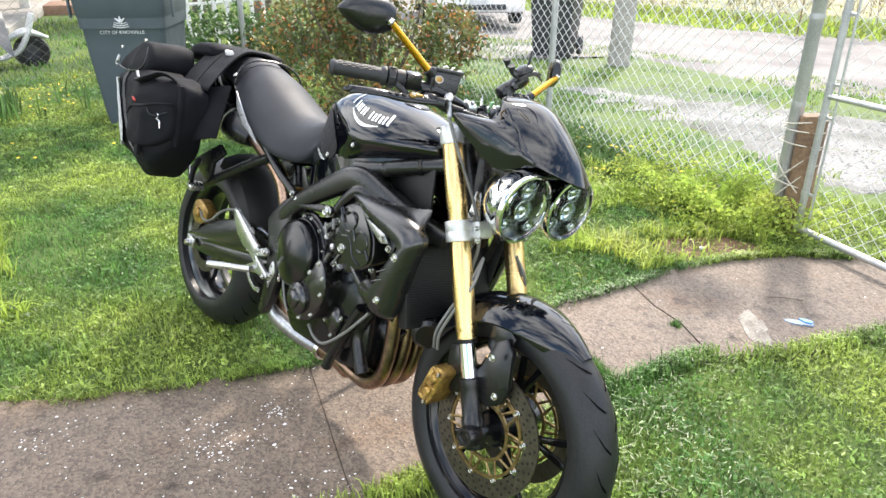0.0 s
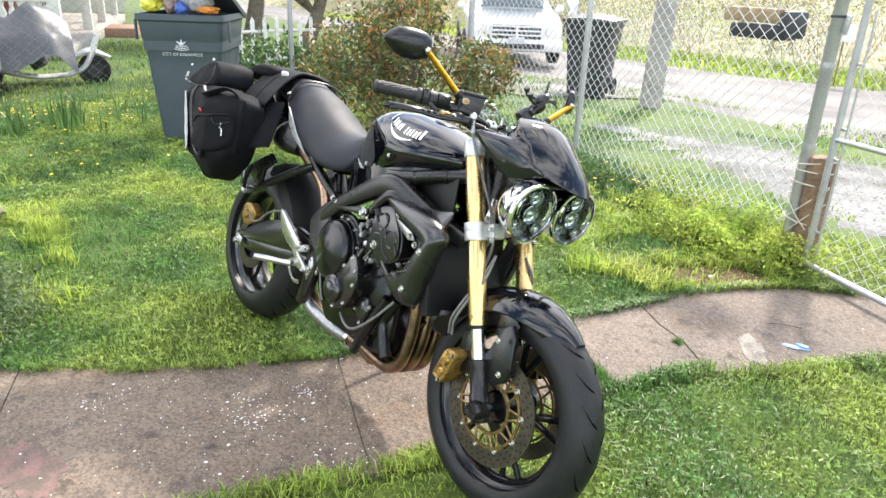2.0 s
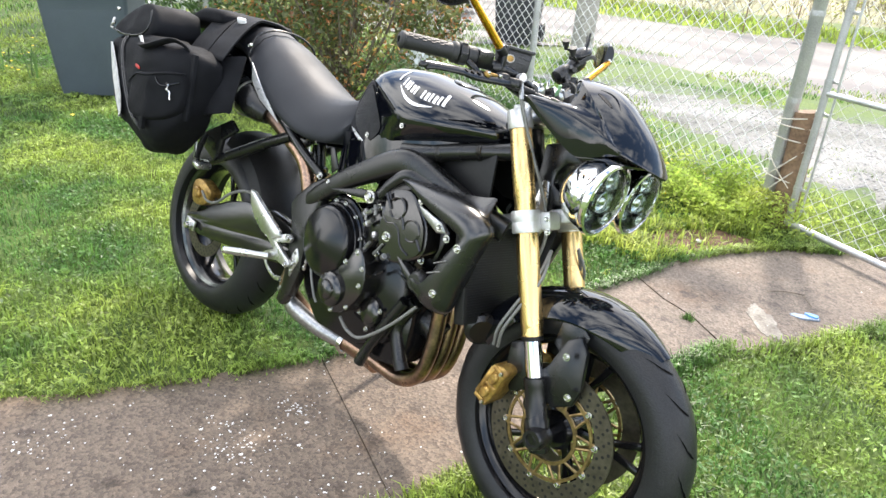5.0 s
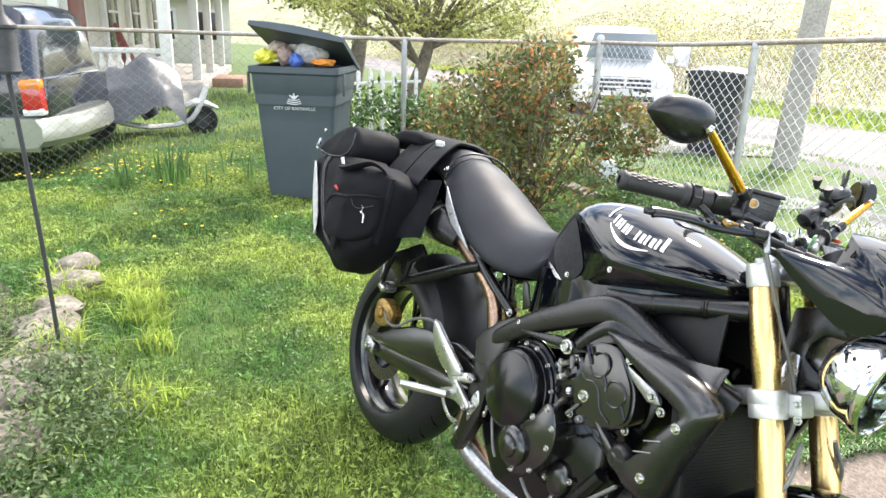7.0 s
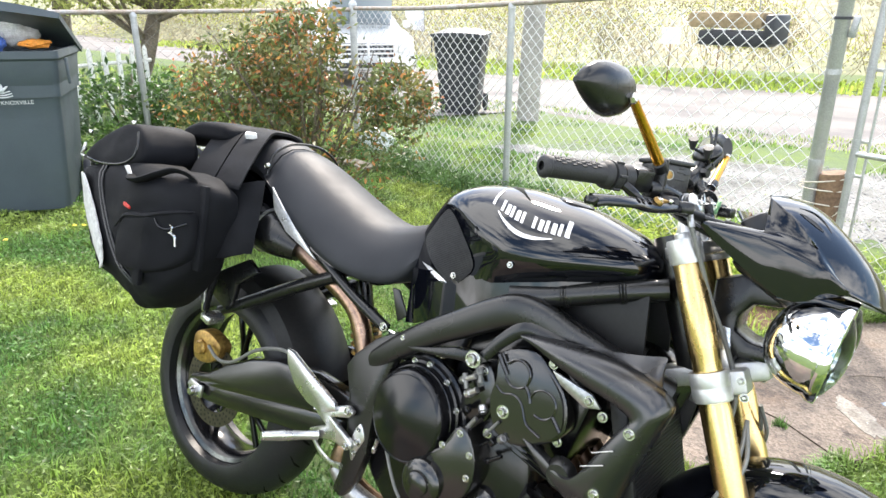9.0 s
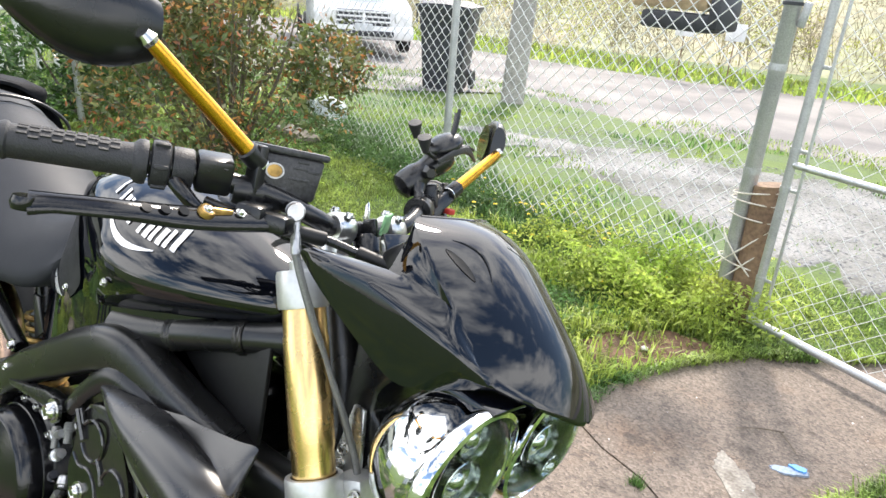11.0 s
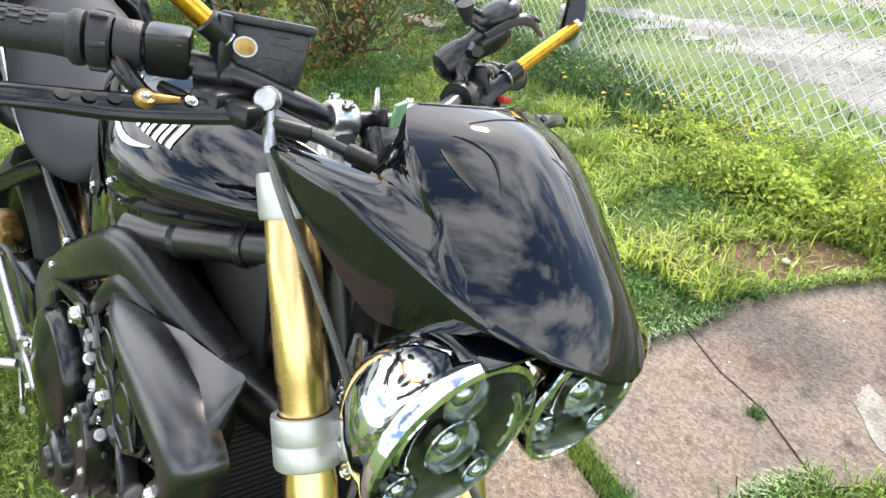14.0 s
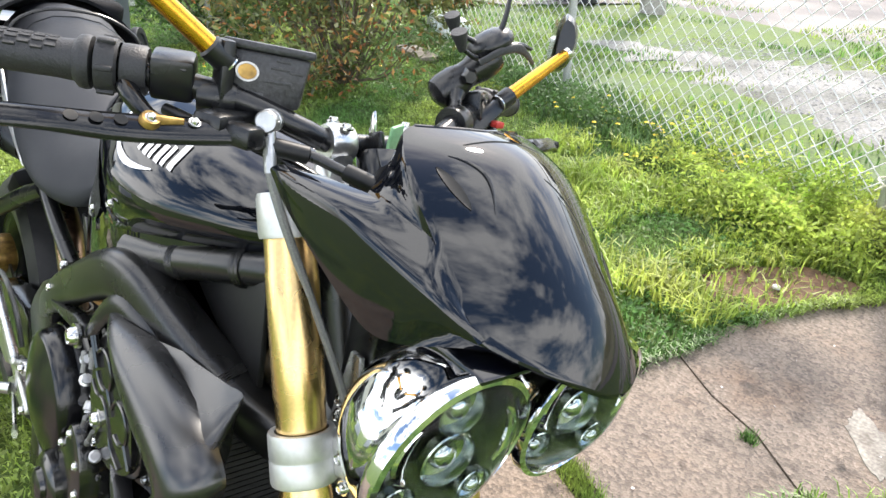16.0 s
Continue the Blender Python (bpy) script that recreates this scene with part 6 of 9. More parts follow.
sweep([(0.940, -0.1745, 0.628), (0.950, -0.1745, 0.616), (0.956, -0.1745, 0.600)], 0.0036, 6, 4, bm=rib)
sweep([(1.002, -0.1745, 0.590), (1.012, -0.1745, 0.578), (1.020, -0.1745, 0.568)], 0.0036, 6, 4, bm=rib)
sweep([(0.884, -0.1745, 0.610), (0.900, -0.1745, 0.600), (0.922, -0.1745, 0.604), (0.940, -0.1745, 0.592), (0.955, -0.1745, 0.560), (0.985, -0.1745, 0.545)], 0.0022, 6, 4, bm=rib)
part("cover_rib", rib, COVER, scv)
sc2 = bmesh.new()
slab(round_outline([(0.80, 0.53), (0.812, 0.60), (0.835, 0.635), (0.862, 0.62), (0.872, 0.56), (0.85, 0.515)], 3), -0.150, -0.11, None, 0.006, sc2)
part("cover_flange", sc2, COVER, scv)
bolts(scv, [(0.906, -0.175, 0.566)], 1.7)
bolts(scv, [(1.009, -0.150, 0.540), (0.878, -0.166, 0.512), (0.842, -0.152, 0.62)], 1.2)
# small fittings between the covers
for k_, (p0, p1, r0) in enumerate((((0.798, -0.158, 0.588), (0.834, -0.166, 0.610), 0.008), ((0.818, -0.163, 0.568), (0.843, -0.168, 0.586), 0.009), ((0.806, -0.160, 0.606), (0.818, -0.166, 0.580), 0.006), ((0.822, -0.163, 0.536), (0.836, -0.170, 0.552), 0.008), ((0.858, -0.165, 0.560), (0.866, -0.172, 0.548), 0.009), ((0.822, -0.165, 0.489), (0.852, -0.170, 0.533), 0.007), ((0.836, -0.165, 0.500), (0.866, -0.170, 0.540), 0.006), ((0.878, -0.176, 0.511), (0.903, -0.178, 0.546), 0.0042), ((0.893, -0.176, 0.500), (0.900, -0.178, 0.508), 0.007), ((0.910, -0.176, 0.512), (0.918, -0.178, 0.520), 0.008), ((0.850, -0.160, 0.470), (0.884, -0.165, 0.498), 0.005), ((0.617, -0.160, 0.372), (0.628, -0.166, 0.405), 0.006), ((0.880, -0.160, 0.455), (0.915, -0.165, 0.480), 0.006), ((0.835, -0.158, 0.625), (0.845, -0.164, 0.600), 0.007))):
    part("pipe_fitting", lathe([(0, 0), (r0 * 0.8, 0), (r0, 0.002), (r0, 0.012), (r0 * 0.7, 0.013), (r0 * 0.7, (Vector(p1) - Vector(p0)).length), (0, (Vector(p1) - Vector(p0)).length)], along(p0, Vector(p1) - Vector(p0)), 10), (ALLOY, ALLOY, HOSE, CASE, SHIELD, SHIELD, CASE, HOSE, CASE, SHIELD, CASE, ALLOY, CASE, HOSE)[k_], bike, "small pipe fitting on the engine")
part("kick_hose", sweep([(0.655, -0.172, 0.405), (0.675, -0.178, 0.372), (0.70, -0.182, 0.335), (0.715, -0.182, 0.318)], 0.0035, 8), HOSE, bike)
wp = bmesh.new()
slab(round_outline([(0.715, 0.375), (0.735, 0.42), (0.79, 0.455), (0.818, 0.505), (0.845, 0.505), (0.870, 0.46), (0.868, 0.40), (0.828, 0.345), (0.79, 0.318), (0.74, 0.325)], 3), -0.182, -0.10, None, 0.008, wp)
lathe([(0.046, 0), (0.045, 0.012), (0.038, 0.018), (0.026, 0.02), (0.024, 0.026), (0.016, 0.03), (0, 0.031)], pose(0.765, -0.180, 0.376, 90), 28, wp)
wpc = part("water_pump_cover", wp, COVER, bike, "black water pump cover")
bolts(wpc, [(0.724, -0.182, 0.40), (0.795, -0.183, 0.462), (0.830, -0.183, 0.498), (0.857, -0.183, 0.464), (0.858, -0.183, 0.419), (0.828, -0.182, 0.350), (0.775, -0.182, 0.322)], 0.95)
# no opening here: a dark disc carries the hole's shade in its colour
part("cover_hole", lathe([(0.0, 0.0006), (0.007, 0.0006)], pose(0.772, -0.1822, 0.425, 90), 14), RADIATOR, wpc)
sm = part("sensor_cover", lathe([(0.038, -0.05), (0.038, 0), (0.033, 0.006), (0.022, 0.01), (0, 0.0105)], pose(0.872, -0.135, 0.348, 90) @ Matrix.Diagonal((0.9, 1.05, 1, 1)), 28), COVER, bike)
bolts(sm, [(0.908, -0.138, 0.365), (0.872, -0.138, 0.302), (0.838, -0.138, 0.335)], 0.9)
sump = slab([(0.62, 0.25), (0.68, 0.212), (0.88, 0.208), (0.955, 0.222), (0.985, 0.275), (0.985, 0.42), (0.92, 0.42), (0.64, 0.33)], -0.10, 0.10, None, 0.02)
part("sump", sump, CASE, bike)
part("oil_filter", lathe([(0, 0.06), (0.034, 0.06), (0.038, 0.054), (0.038, -0.02)], along((0.985, -0.03, 0.36), (0.9, 0, -0.35)), 24), SATIN, bike)
# hoses, wires and clips on the engine's side
part("wire_loom", sweep([(0.784, -0.15, 0.30), (0.83, -0.16, 0.283), (0.887, -0.165, 0.288), (0.964, -0.16, 0.352), (1.03, -0.15, 0.43)], 0.0042, 8), HOSE, bike)
part("coolant_hose", sweep([(0.868, -0.13, 0.205), (0.885, -0.13, 0.25), (0.91, -0.13, 0.30), (0.975, -0.13, 0.42)], [0.016, 0.014, 0.015, 0.016], 12), SATIN, bike)
part("lower_hose", sweep([(0.99, -0.10, 0.235), (0.968, -0.10, 0.27), (0.945, -0.10, 0.34), (0.985, -0.10, 0.42)], 0.019, 12), SATIN, bike)
# radiator and its shrouds
core = bmesh.new()
M_ = pose(1.128, 0, 0.555, 0, -16, 0)
block((0.03, 0.30, 0.24), M_, 0.004, core)
rad = part("radiator", core, RADIATOR, bike, "black radiator with fine fins")
rf_me = bpy.data.meshes.new("radiator_fin")
rf = block((0.003, 0.28, 0.0018), None, 0)
finish(rf).to_mesh(rf_me)
rf.free()
rf_me.materials.append(RADIATOR)
for k in range(36):
    same_mesh("radiator_fin", rf_me, M_ @ pose(0.0155, 0, -0.108 + 0.0062 * k), rad)
for s in (-1, 1):
    # stations round the shroud: outer edge, inner edge, how far out it stands
    ring_ = [((0.912, 0.713), (0.914, 0.708), 0.170), ((0.95, 0.720), (0.953, 0.700), 0.184), ((1.0, 0.723), (0.998, 0.684), 0.194), ((1.055, 0.721), (1.048, 0.669), 0.199), ((1.105, 0.715), (1.095, 0.657), 0.202), ((1.145, 0.706), (1.126, 0.647), 0.203), ((1.178, 0.692), (1.138, 0.638), 0.203), ((1.197, 0.670), (1.135, 0.628), 0.203), ((1.190, 0.640), (1.122, 0.610), 0.204), ((1.178, 0.605), (1.104, 0.580), 0.205), ((1.165, 0.565), (1.083, 0.538), 0.205), ((1.150, 0.515), (1.066, 0.513), 0.203), ((1.134, 0.460), (1.050, 0.502), 0.200), ((1.095, 0.443), (1.030, 0.506), 0.194), ((1.045, 0.457), (1.0, 0.519), 0.187), ((0.995, 0.490), (0.970, 0.529), 0.180), ((0.950, 0.531), (0.953, 0.533), 0.172)]
    walk_o = spline([(a[0], b[0], a[1]) for a, b, d in ring_], 4)
    walk_i = spline([(b[1], d, 0) for a, b, d in ring_], 4)
    rows_ = []
    for p_, q_ in zip(walk_o, walk_i):
        o_, i_, wide_ = Vector((p_.x, p_.z)), Vector((p_.y, q_.x)), q_.y
        w_ = min(1.0, (o_ - i_).length / 0.045)
        rows_.append([Vector((o_.x + (i_.x - o_.x) * f, s * (wide_ - drop * w_), o_.y + (i_.y - o_.y) * f)) for f, drop in ((0.02, 0.05), (0, 0.036), (0.07, 0.022), (0.2, 0.010), (0.38, 0.002), (0.6, 0.0), (0.85, 0.002), (0.97, 0.005), (1.0, 0.010), (0.98, 0.026))])
    shroud = part("radiator_shroud", thickened(skin(rows_), 0.003), SHROUD, bike, "satin black radiator shroud with two slots", angle=50)
    out_ = spline([(0.95, s * 0.150, 0.718), (1.0, s * 0.160, 0.721), (1.055, s * 0.165, 0.719), (1.105, s * 0.168, 0.713), (1.145, s * 0.169, 0.704), (1.178, s * 0.169, 0.690), (1.196, s * 0.168, 0.668), (1.189, s * 0.168, 0.638), (1.177, s * 0.169, 0.605), (1.164, s * 0.169, 0.565), (1.149, s * 0.167, 0.515), (1.133, s * 0.164, 0.462)], 4)
    in_ = spline([(0.97, s * 0.142, 0.722), (1.02, s * 0.136, 0.722), (1.06, s * 0.132, 0.722), (1.10, s * 0.129, 0.727), (1.130, s * 0.128, 0.732), (1.162, s * 0.127, 0.737), (1.152, s * 0.127, 0.702), (1.150, s * 0.127, 0.668), (1.136, s * 0.127, 0.618), (1.118, s * 0.127, 0.562), (1.102, s * 0.127, 0.505), (1.09, s * 0.127, 0.452)], 4)
    part("shroud_lip", thickened(skin([[a.lerp(b, u) + Vector((-0.006, 0, -0.006)) * math.sin(math.pi * u) for u in (0, 0.12, 0.25, 0.4, 0.55, 0.7, 0.85, 0.95, 1)] for a, b in zip(out_, in_)]), 0.003), SHROUD, shroud, angle=60)
    fp = slab([(1.150, 0.672), (1.176, 0.655), (1.158, 0.545), (1.118, 0.44), (1.095, 0.45), (1.11, 0.53)], s * 0.143, s * 0.150, None, 0.003)
    part("shroud_side", fp, RADIATOR, shroud)
    for z_ in (0.567, 0.538):
        part("slot", bar(Vector((1.092 - (0.567 - z_) * 0.5, s * 0.203, z_)), Vector((1.128 - (0.567 - z_) * 0.4, s * 0.2085, z_ + 0.018)), 0.0014, 6), SHIELD, shroud)
    inl = slab([(0.985, 0.672), (1.065, 0.652), (1.085, 0.632), (1.055, 0.625), (1.005, 0.650)], s * 0.168, s * 0.176, None, 0.003)
    part("inner_bracket", inl, SHIELD, shroud, "bright inner bracket")
    part("reflex_boss", lathe([(0, 0.01), (0.02, 0.01), (0.028, 0.0), (0.03, -0.01)], Matrix.Translation((1.035, s * 0.178, 0.498)) @ pose(0, 0, 0, 90 if s < 0 else -90), 20), FRAME, shroud)
bolts(bike, [(1.146, -0.205, 0.619), (1.108, -0.203, 0.500)], 1.3)
bolts(bike, [(0.985, -0.17, 0.680), (1.062, -0.178, 0.640), (1.09, -0.178, 0.622)], 1.2)
part("horn", lathe([(0, 0.012), (0.03, 0.012), (0.04, 0.004), (0.04, -0.01), (0.018, -0.025), (0, -0.025)], along((1.175, -0.075, 0.425), (0.75, -0.6, -0.2)), 24), SATIN, bike)

# exhaust
for k, y_ in enumerate((-0.062, -0.010, 0.044)):
    part("exhaust_header", sweep([(1.0, y_ * 1.15, 0.49), (1.035, y_ * 1.1, 0.44), (1.038, y_, 0.37), (1.034, y_ * 0.95, 0.29), (1.012, y_ * 0.9, 0.222), (0.955, y_ * 0.8, 0.182), (0.87, y_ * 0.6, 0.174), (0.79, y_ * 0.4, 0.174)], 0.0195, 14, 6), HEADER, bike, "brown heat-tinted header pipe")
part("collector", sweep([(0.82, 0, 0.168), (0.75, -0.004, 0.168), (0.68, -0.01, 0.168)], [0.044, 0.036, 0.030], 16), HEADER, bike)
part("pipe_clamp", lathe([(0.030, -0.008), (0.036, -0.008), (0.036, 0.008), (0.030, 0.008)], along((0.69, -0.01, 0.163), (-1, 0, 0.2)), 20), STEEL, bike)
part("exhaust_link", sweep([(0.69, -0.01, 0.163), (0.60, -0.03, 0.172), (0.52, -0.06, 0.205), (0.475, -0.085, 0.262), (0.485, -0.085, 0.33), (0.50, -0.075, 0.38)], [0.028, 0.028, 0.03, 0.028, 0.022, 0.02], 14), HEADER, bike)
part("heat_shield", sweep([(0.68, -0.032, 0.168), (0.60, -0.052, 0.178), (0.52, -0.085, 0.212), (0.47, -0.108, 0.265)], [0.020, 0.026, 0.028, 0.016], 12, 5, 0.7), SHIELD, bike, "bright metal heat shield")

# foot controls
for s in (-1, 1):
    hang = slab([(0.452, 0.412), (0.49, 0.434), (0.545, 0.452), (0.562, 0.442), (0.553, 0.428), (0.50, 0.412), (0.515, 0.405), (0.566, 0.378), (0.570, 0.364), (0.556, 0.357), (0.51, 0.362), (0.46, 0.350), (0.44, 0.366), (0.49, 0.39)], s * 0.164, s * 0.178, None, 0.004)
    ct = part("footrest_hanger", hang, ALLOY, bike, "polished alloy footrest hanger")
    part("heel_guard", slab([(0.350, 0.527), (0.372, 0.523), (0.43, 0.492), (0.515, 0.450), (0.522, 0.434), (0.478, 0.416), (0.435, 0.424), (0.39, 0.450), (0.358, 0.492)], s * 0.174, s * 0.188, None, 0.005), ALLOY, ct, "polished pointed heel guard")
    part("footrest", sweep([(0.475, s * 0.18, 0.362), (0.455, s * 0.21, 0.362), (0.435, s * 0.25, 0.364), (0.415, s * 0.29, 0.366)], [0.011, 0.010, 0.012, 0.010], 10, 4, 0.8), ALLOY, ct, "alloy footrest")
    part("pedal", sweep([(0.45, s * 0.17, 0.348), (0.48, s * 0.175, 0.328), (0.52, s * 0.182, 0.318), (0.56, s * 0.19, 0.325)], [0.006, 0.006, 0.006, 0.008], 8, 4, 0.6), ALLOY, ct, "alloy pedal")
bolts(bike, [(0.547, -0.179, 0.441), (0.556, -0.179, 0.367), (0.462, -0.182, 0.424)], 1.3)
part("side_stand", sweep([(0.62, 0.10, 0.26), (0.66, 0.16, 0.15), (0.70, 0.235, 0.045)], [0.012, 0.011, 0.010], 10), SATIN, bike)
part("stand_foot", block((0.07, 0.03, 0.008), pose(0.705, 0.24, 0.055, 15), 0.003), ALLOY, bike)

# handlebar
hb = [(0.987, -0.345, 1.014), (1.045, -0.235, 1.017), (1.10, -0.14, 1.008), (1.127, -0.085, 0.990), (1.130, -0.045, 0.979), (1.130, 0.045, 0.979), (1.127, 0.085, 0.990), (1.10, 0.14, 1.008), (1.045, 0.235, 1.017), (0.987, 0.345, 1.014)]
hbar = part("handlebar", sweep(hb, 0.0112, 14, 6), SATIN, bike, "black tapered handlebar")
for s in (-1, 1):
    g0, g1 = Vector((0.985, s * 0.348, 1.014)), Vector((1.047, s * 0.232, 1.017))
    gd = (g1 - g0).normalized()
    gp = lathe([(0.007, -0.001), (0.0125, -0.001), (0.0165, 0.002), (0.0178, 0.005), (0.0178, 0.008), (0.016, 0.010), (0.0162, 0.1), (0.0172, 0.112), (0.0215, 0.116), (0.0225, 0.121), (0.0215, 0.125), (0.012, 0.127)], along(g0, gd), 24)
    grip = part("grip", gp, GRIP, hbar, "black ribbed rubber grip")
    rb = bmesh.new()
    for k in range(9):
        for q in range(5):
            a = radians(40 + 25 * q) + (0.2 if k % 2 else 0)
            p = along(g0, gd) @ Vector((0.0162 * math.cos(a), 0.0162 * math.sin(a), 0.02 + 0.0095 * k))
            block((0.003, 0.002, 0.008), along(p, gd) @ pose(0, 0, 0, 0, 0, 30), 0, rb)
    part("grip_ridge", rb, GRIP, grip)
    sw = bmesh.new()
    lathe([(0.017, 0), (0.0225, 0.001), (0.0235, 0.006), (0.0225, 0.016), (0.02, 0.018)], along(g0 + gd * 0.128, gd), 20, sw)
    collar = part("throttle_collar" if s < 0 else "switch_collar", sw, GRIP, hbar)
    for k in range(6):
        part("collar_tooth", block((0.007, 0.005, 0.014), along(g0 + gd * 0.137, gd) @ pose(0, 0, 0, 0, 0, 60 * k) @ pose(0.0225, 0, 0), 0.0015), GRIP, collar)
    part("collar_sleeve", lathe([(0.012, 0), (0.02, 0), (0.0205, 0.004), (0.0205, 0.018), (0.019, 0.02), (0.012, 0.02)], along(g0 + gd * 0.148, gd), 20), GRIP, collar)
    cube_ = block((0.034, 0.038, 0.036), along(g0 + gd * 0.188, gd) @ pose(0, 0, 0, 0, 0, 12), 0.005)
    part("switch_box", cube_, SATIN, hbar, "black switch box")
    part("cover_screw", lathe([(0, 0.001), (0.003, 0.001), (0.0042, 0)], along(g0 + gd * 0.197, (0.88, s * 0.47, 0.05)) @ pose(0, 0.009, 0.0186), 12), CASE, hbar)
    part("cable_guide", sweep([g0 + gd * 0.146 + Vector((0.014, 0, -0.012)), g0 + gd * 0.150 + Vector((0.026, 0, -0.022)), g0 + gd * 0.162 + Vector((0.032, 0, -0.034)), g0 + gd * 0.185 + Vector((0.030, 0, -0.040))], [0.009, 0.008, 0.007, 0.006], 10, 4), CASE, hbar)
    # lever
    lev = bmesh.new()
    sweep([(1.135, s * 0.155, 0.985), (1.125, s * 0.20, 0.982), (1.112, s * 0.245, 0.980), (1.105, s * 0.29, 0.982), (1.085, s * 0.335, 0.980), (1.075, s * 0.353, 0.977)], [0.0072, 0.0074, 0.0070, 0.0058, 0.0056, 0.0068], 12, 5, 1.9, lev, (0.6, 0, 0.8))
    lathe([(0, 0.006), (0.009, 0.006), (0.011, 0), (0.009, -0.006), (0, -0.006)], pose(1.074, s * 0.356, 0.977), 14, lev)
    lever = part("brake_lever" if s < 0 else "clutch_lever", lev, CASE, hbar, "black adjustable hand lever")
    # the lever's holes are flat discs, their shade put into the dark colour
    hl = bmesh.new()
    for k in range(3):
        lathe([(0, 0.0), (0.0052, 0.0)], pose(1.1185 - 0.0028 * k, s * (0.238 + 0.017 * k), 0.9874, 0, 37, 0), 12, hl)
    part("lever_hole", hl, RADIATOR, lever)
    ad = bmesh.new()
    lathe([(0, 0.003), (0.007, 0.003), (0.0085, 0), (0.0085, -0.003)], pose(1.1240, s * 0.218, 0.9895, 0, 37, 0), 16, ad)
    sweep([(1.1240, s * 0.218, 0.9895), (1.1300, s * 0.194, 0.9905)], [0.005, 0.0025], 8, 1, 0.7, ad)
    bolts(lever, [(1.1258, s * 0.218, 0.9919), (1.1325, s * 0.186, 0.9915)], 0.65, pose(0, 0, 0, 0, 37, 0))
    part("lever_adjuster", ad, CALIPER, lever, "gold lever adjuster")
    perch = bmesh.new()
    block((0.03, 0.055, 0.022), pose(1.116, s * 0.152, 0.989, 0, 0, s * -28), 0.006, perch)
    block((0.05, 0.022, 0.02), pose(1.135, s * 0.152, 0.985, 0, 0, s * -20), 0.005, perch)
    lathe([(0, 0.016), (0.0145, 0.016), (0.016, 0.012), (0.016, -0.012), (0.0145, -0.016), (0, -0.016)], along((1.092, s * 0.150, 1.006), (0.5, s * -0.85, 0)), 18, perch)
    part("lever_perch", perch, SATIN, hbar)
    # mirror stalk; the far one has been knocked lower
    st0, st1 = (Vector((1.096, -0.158, 1.045)), Vector((1.075, -0.270, 1.128))) if s < 0 else (Vector((1.090, 0.222, 1.036)), Vector((1.084, 0.322, 1.100)))
    stalk = sweep([st0, st0.lerp(st1, 0.5), st1], [0.0092, 0.0084, 0.0070], 14, 3)
    mir = part("mirror_stalk", stalk, GOLD_DEEP, bike, "gold anodised mirror stalk")
    part("stalk_base", lathe([(0, 0.012), (0.006, 0.012), (0.0105, 0.011), (0.0115, 0.006), (0.0115, -0.010), (0.009, -0.012), (0, -0.012)], along(st0 - (st1 - st0).normalized() * 0.004, st0 - st1), 18), SATIN, mir)
    part("base_ring", lathe([(0.0072, 0), (0.0108, 0), (0.0108, 0.0016), (0.0072, 0.0016)], along(st0 - (st1 - st0).normalized() * 0.0145, st0 - st1), 18, closed=True), STEEL, mir)
    part("mirror_arm_post", slab([(-0.011, 0), (0.011, 0), (0.009, 0.062), (-0.009, 0.062)], -0.006, 0.006, along(Vector((1.094, s * 0.168 if s > 0 else -0.15, 0.992)), st0 - Vector((1.094, s * 0.168 if s > 0 else -0.15, 0.992))) @ pose(0, 0, 0, 0, 0, 60) if s > 0 else pose(1.098, -0.15, 0.995), 0.003), SATIN, mir)
    part("ball_joint", lathe([(0, 0.009), (0.006, 0.007), (0.009, 0), (0.006, -0.007), (0, -0.009)], along(st1 + (st1 - st0).normalized() * 0.004, st1 - st0), 14), STEEL, mir)
    # mirror head: a lofted pear-shaped shell
    mh = bmesh.new()
    rings = []
    for k in range(9):
        f = k / 8
        sc_ = math.sin(math.pi * (0.06 + 0.86 * f)) ** 0.55 if f < 0.55 else math.sin(math.pi * (0.06 + 0.86 * 0.55)) ** 0.55 * (1 - (0.32 * ((f - 0.55) / 0.45) ** 2))
        cy = s * (0.380 - 0.120 * f)
        zt = 1.138 + 0.036 * (1 - (1 - f) ** 5) * (1 - 0.25 * max(0.0, f - 0.85) / 0.15) + 0.002
        zb = 1.136 - 0.039 * math.sin(math.pi * min(1.0, 0.02 + 0.78 * f)) ** 0.85
        dx = 0.024 * sc_
        cx = 1.028 + 0.028 * f
        zc, hz = (zt + zb) / 2, (zt - zb) / 2
        ring = []
        for q in range(16):
            a = 2 * math.pi * q / 16
            ring.append(Vector((cx + dx * math.cos(a) * (1 if math.cos(a) > 0 else 0.35), cy, zc + hz * math.sin(a))))
        rings.append(ring)
    ringed(mh, rings)
    # the far mirror is turned in towards the rider
    swing = Matrix.Translation((1.078, 0.330, 1.106)) @ pose(0, 0, 0, 0, 0, 30) @ Matrix.Translation((-1.062, -0.272, -1.13)) if s > 0 else Matrix()
    turned(mh, swing)
    mhd = part("mirror_head", mh, SATIN, mir, "matt black teardrop mirror", angle=60)
    gl = bmesh.new()
    vs = [gl.verts.new((1.0195 + 0.25 * (0.060 + 0.040 * math.cos(a)) - 0.0006, s * (0.312 - 0.040 * math.cos(a)), 1.137 + 0.030 * math.sin(a))) for a in [2 * math.pi * i / 24 for i in range(24)]]
    gl.faces.new(vs)
    turned(gl, swing)
    part("mirror_glass", gl, CHROME, mhd)
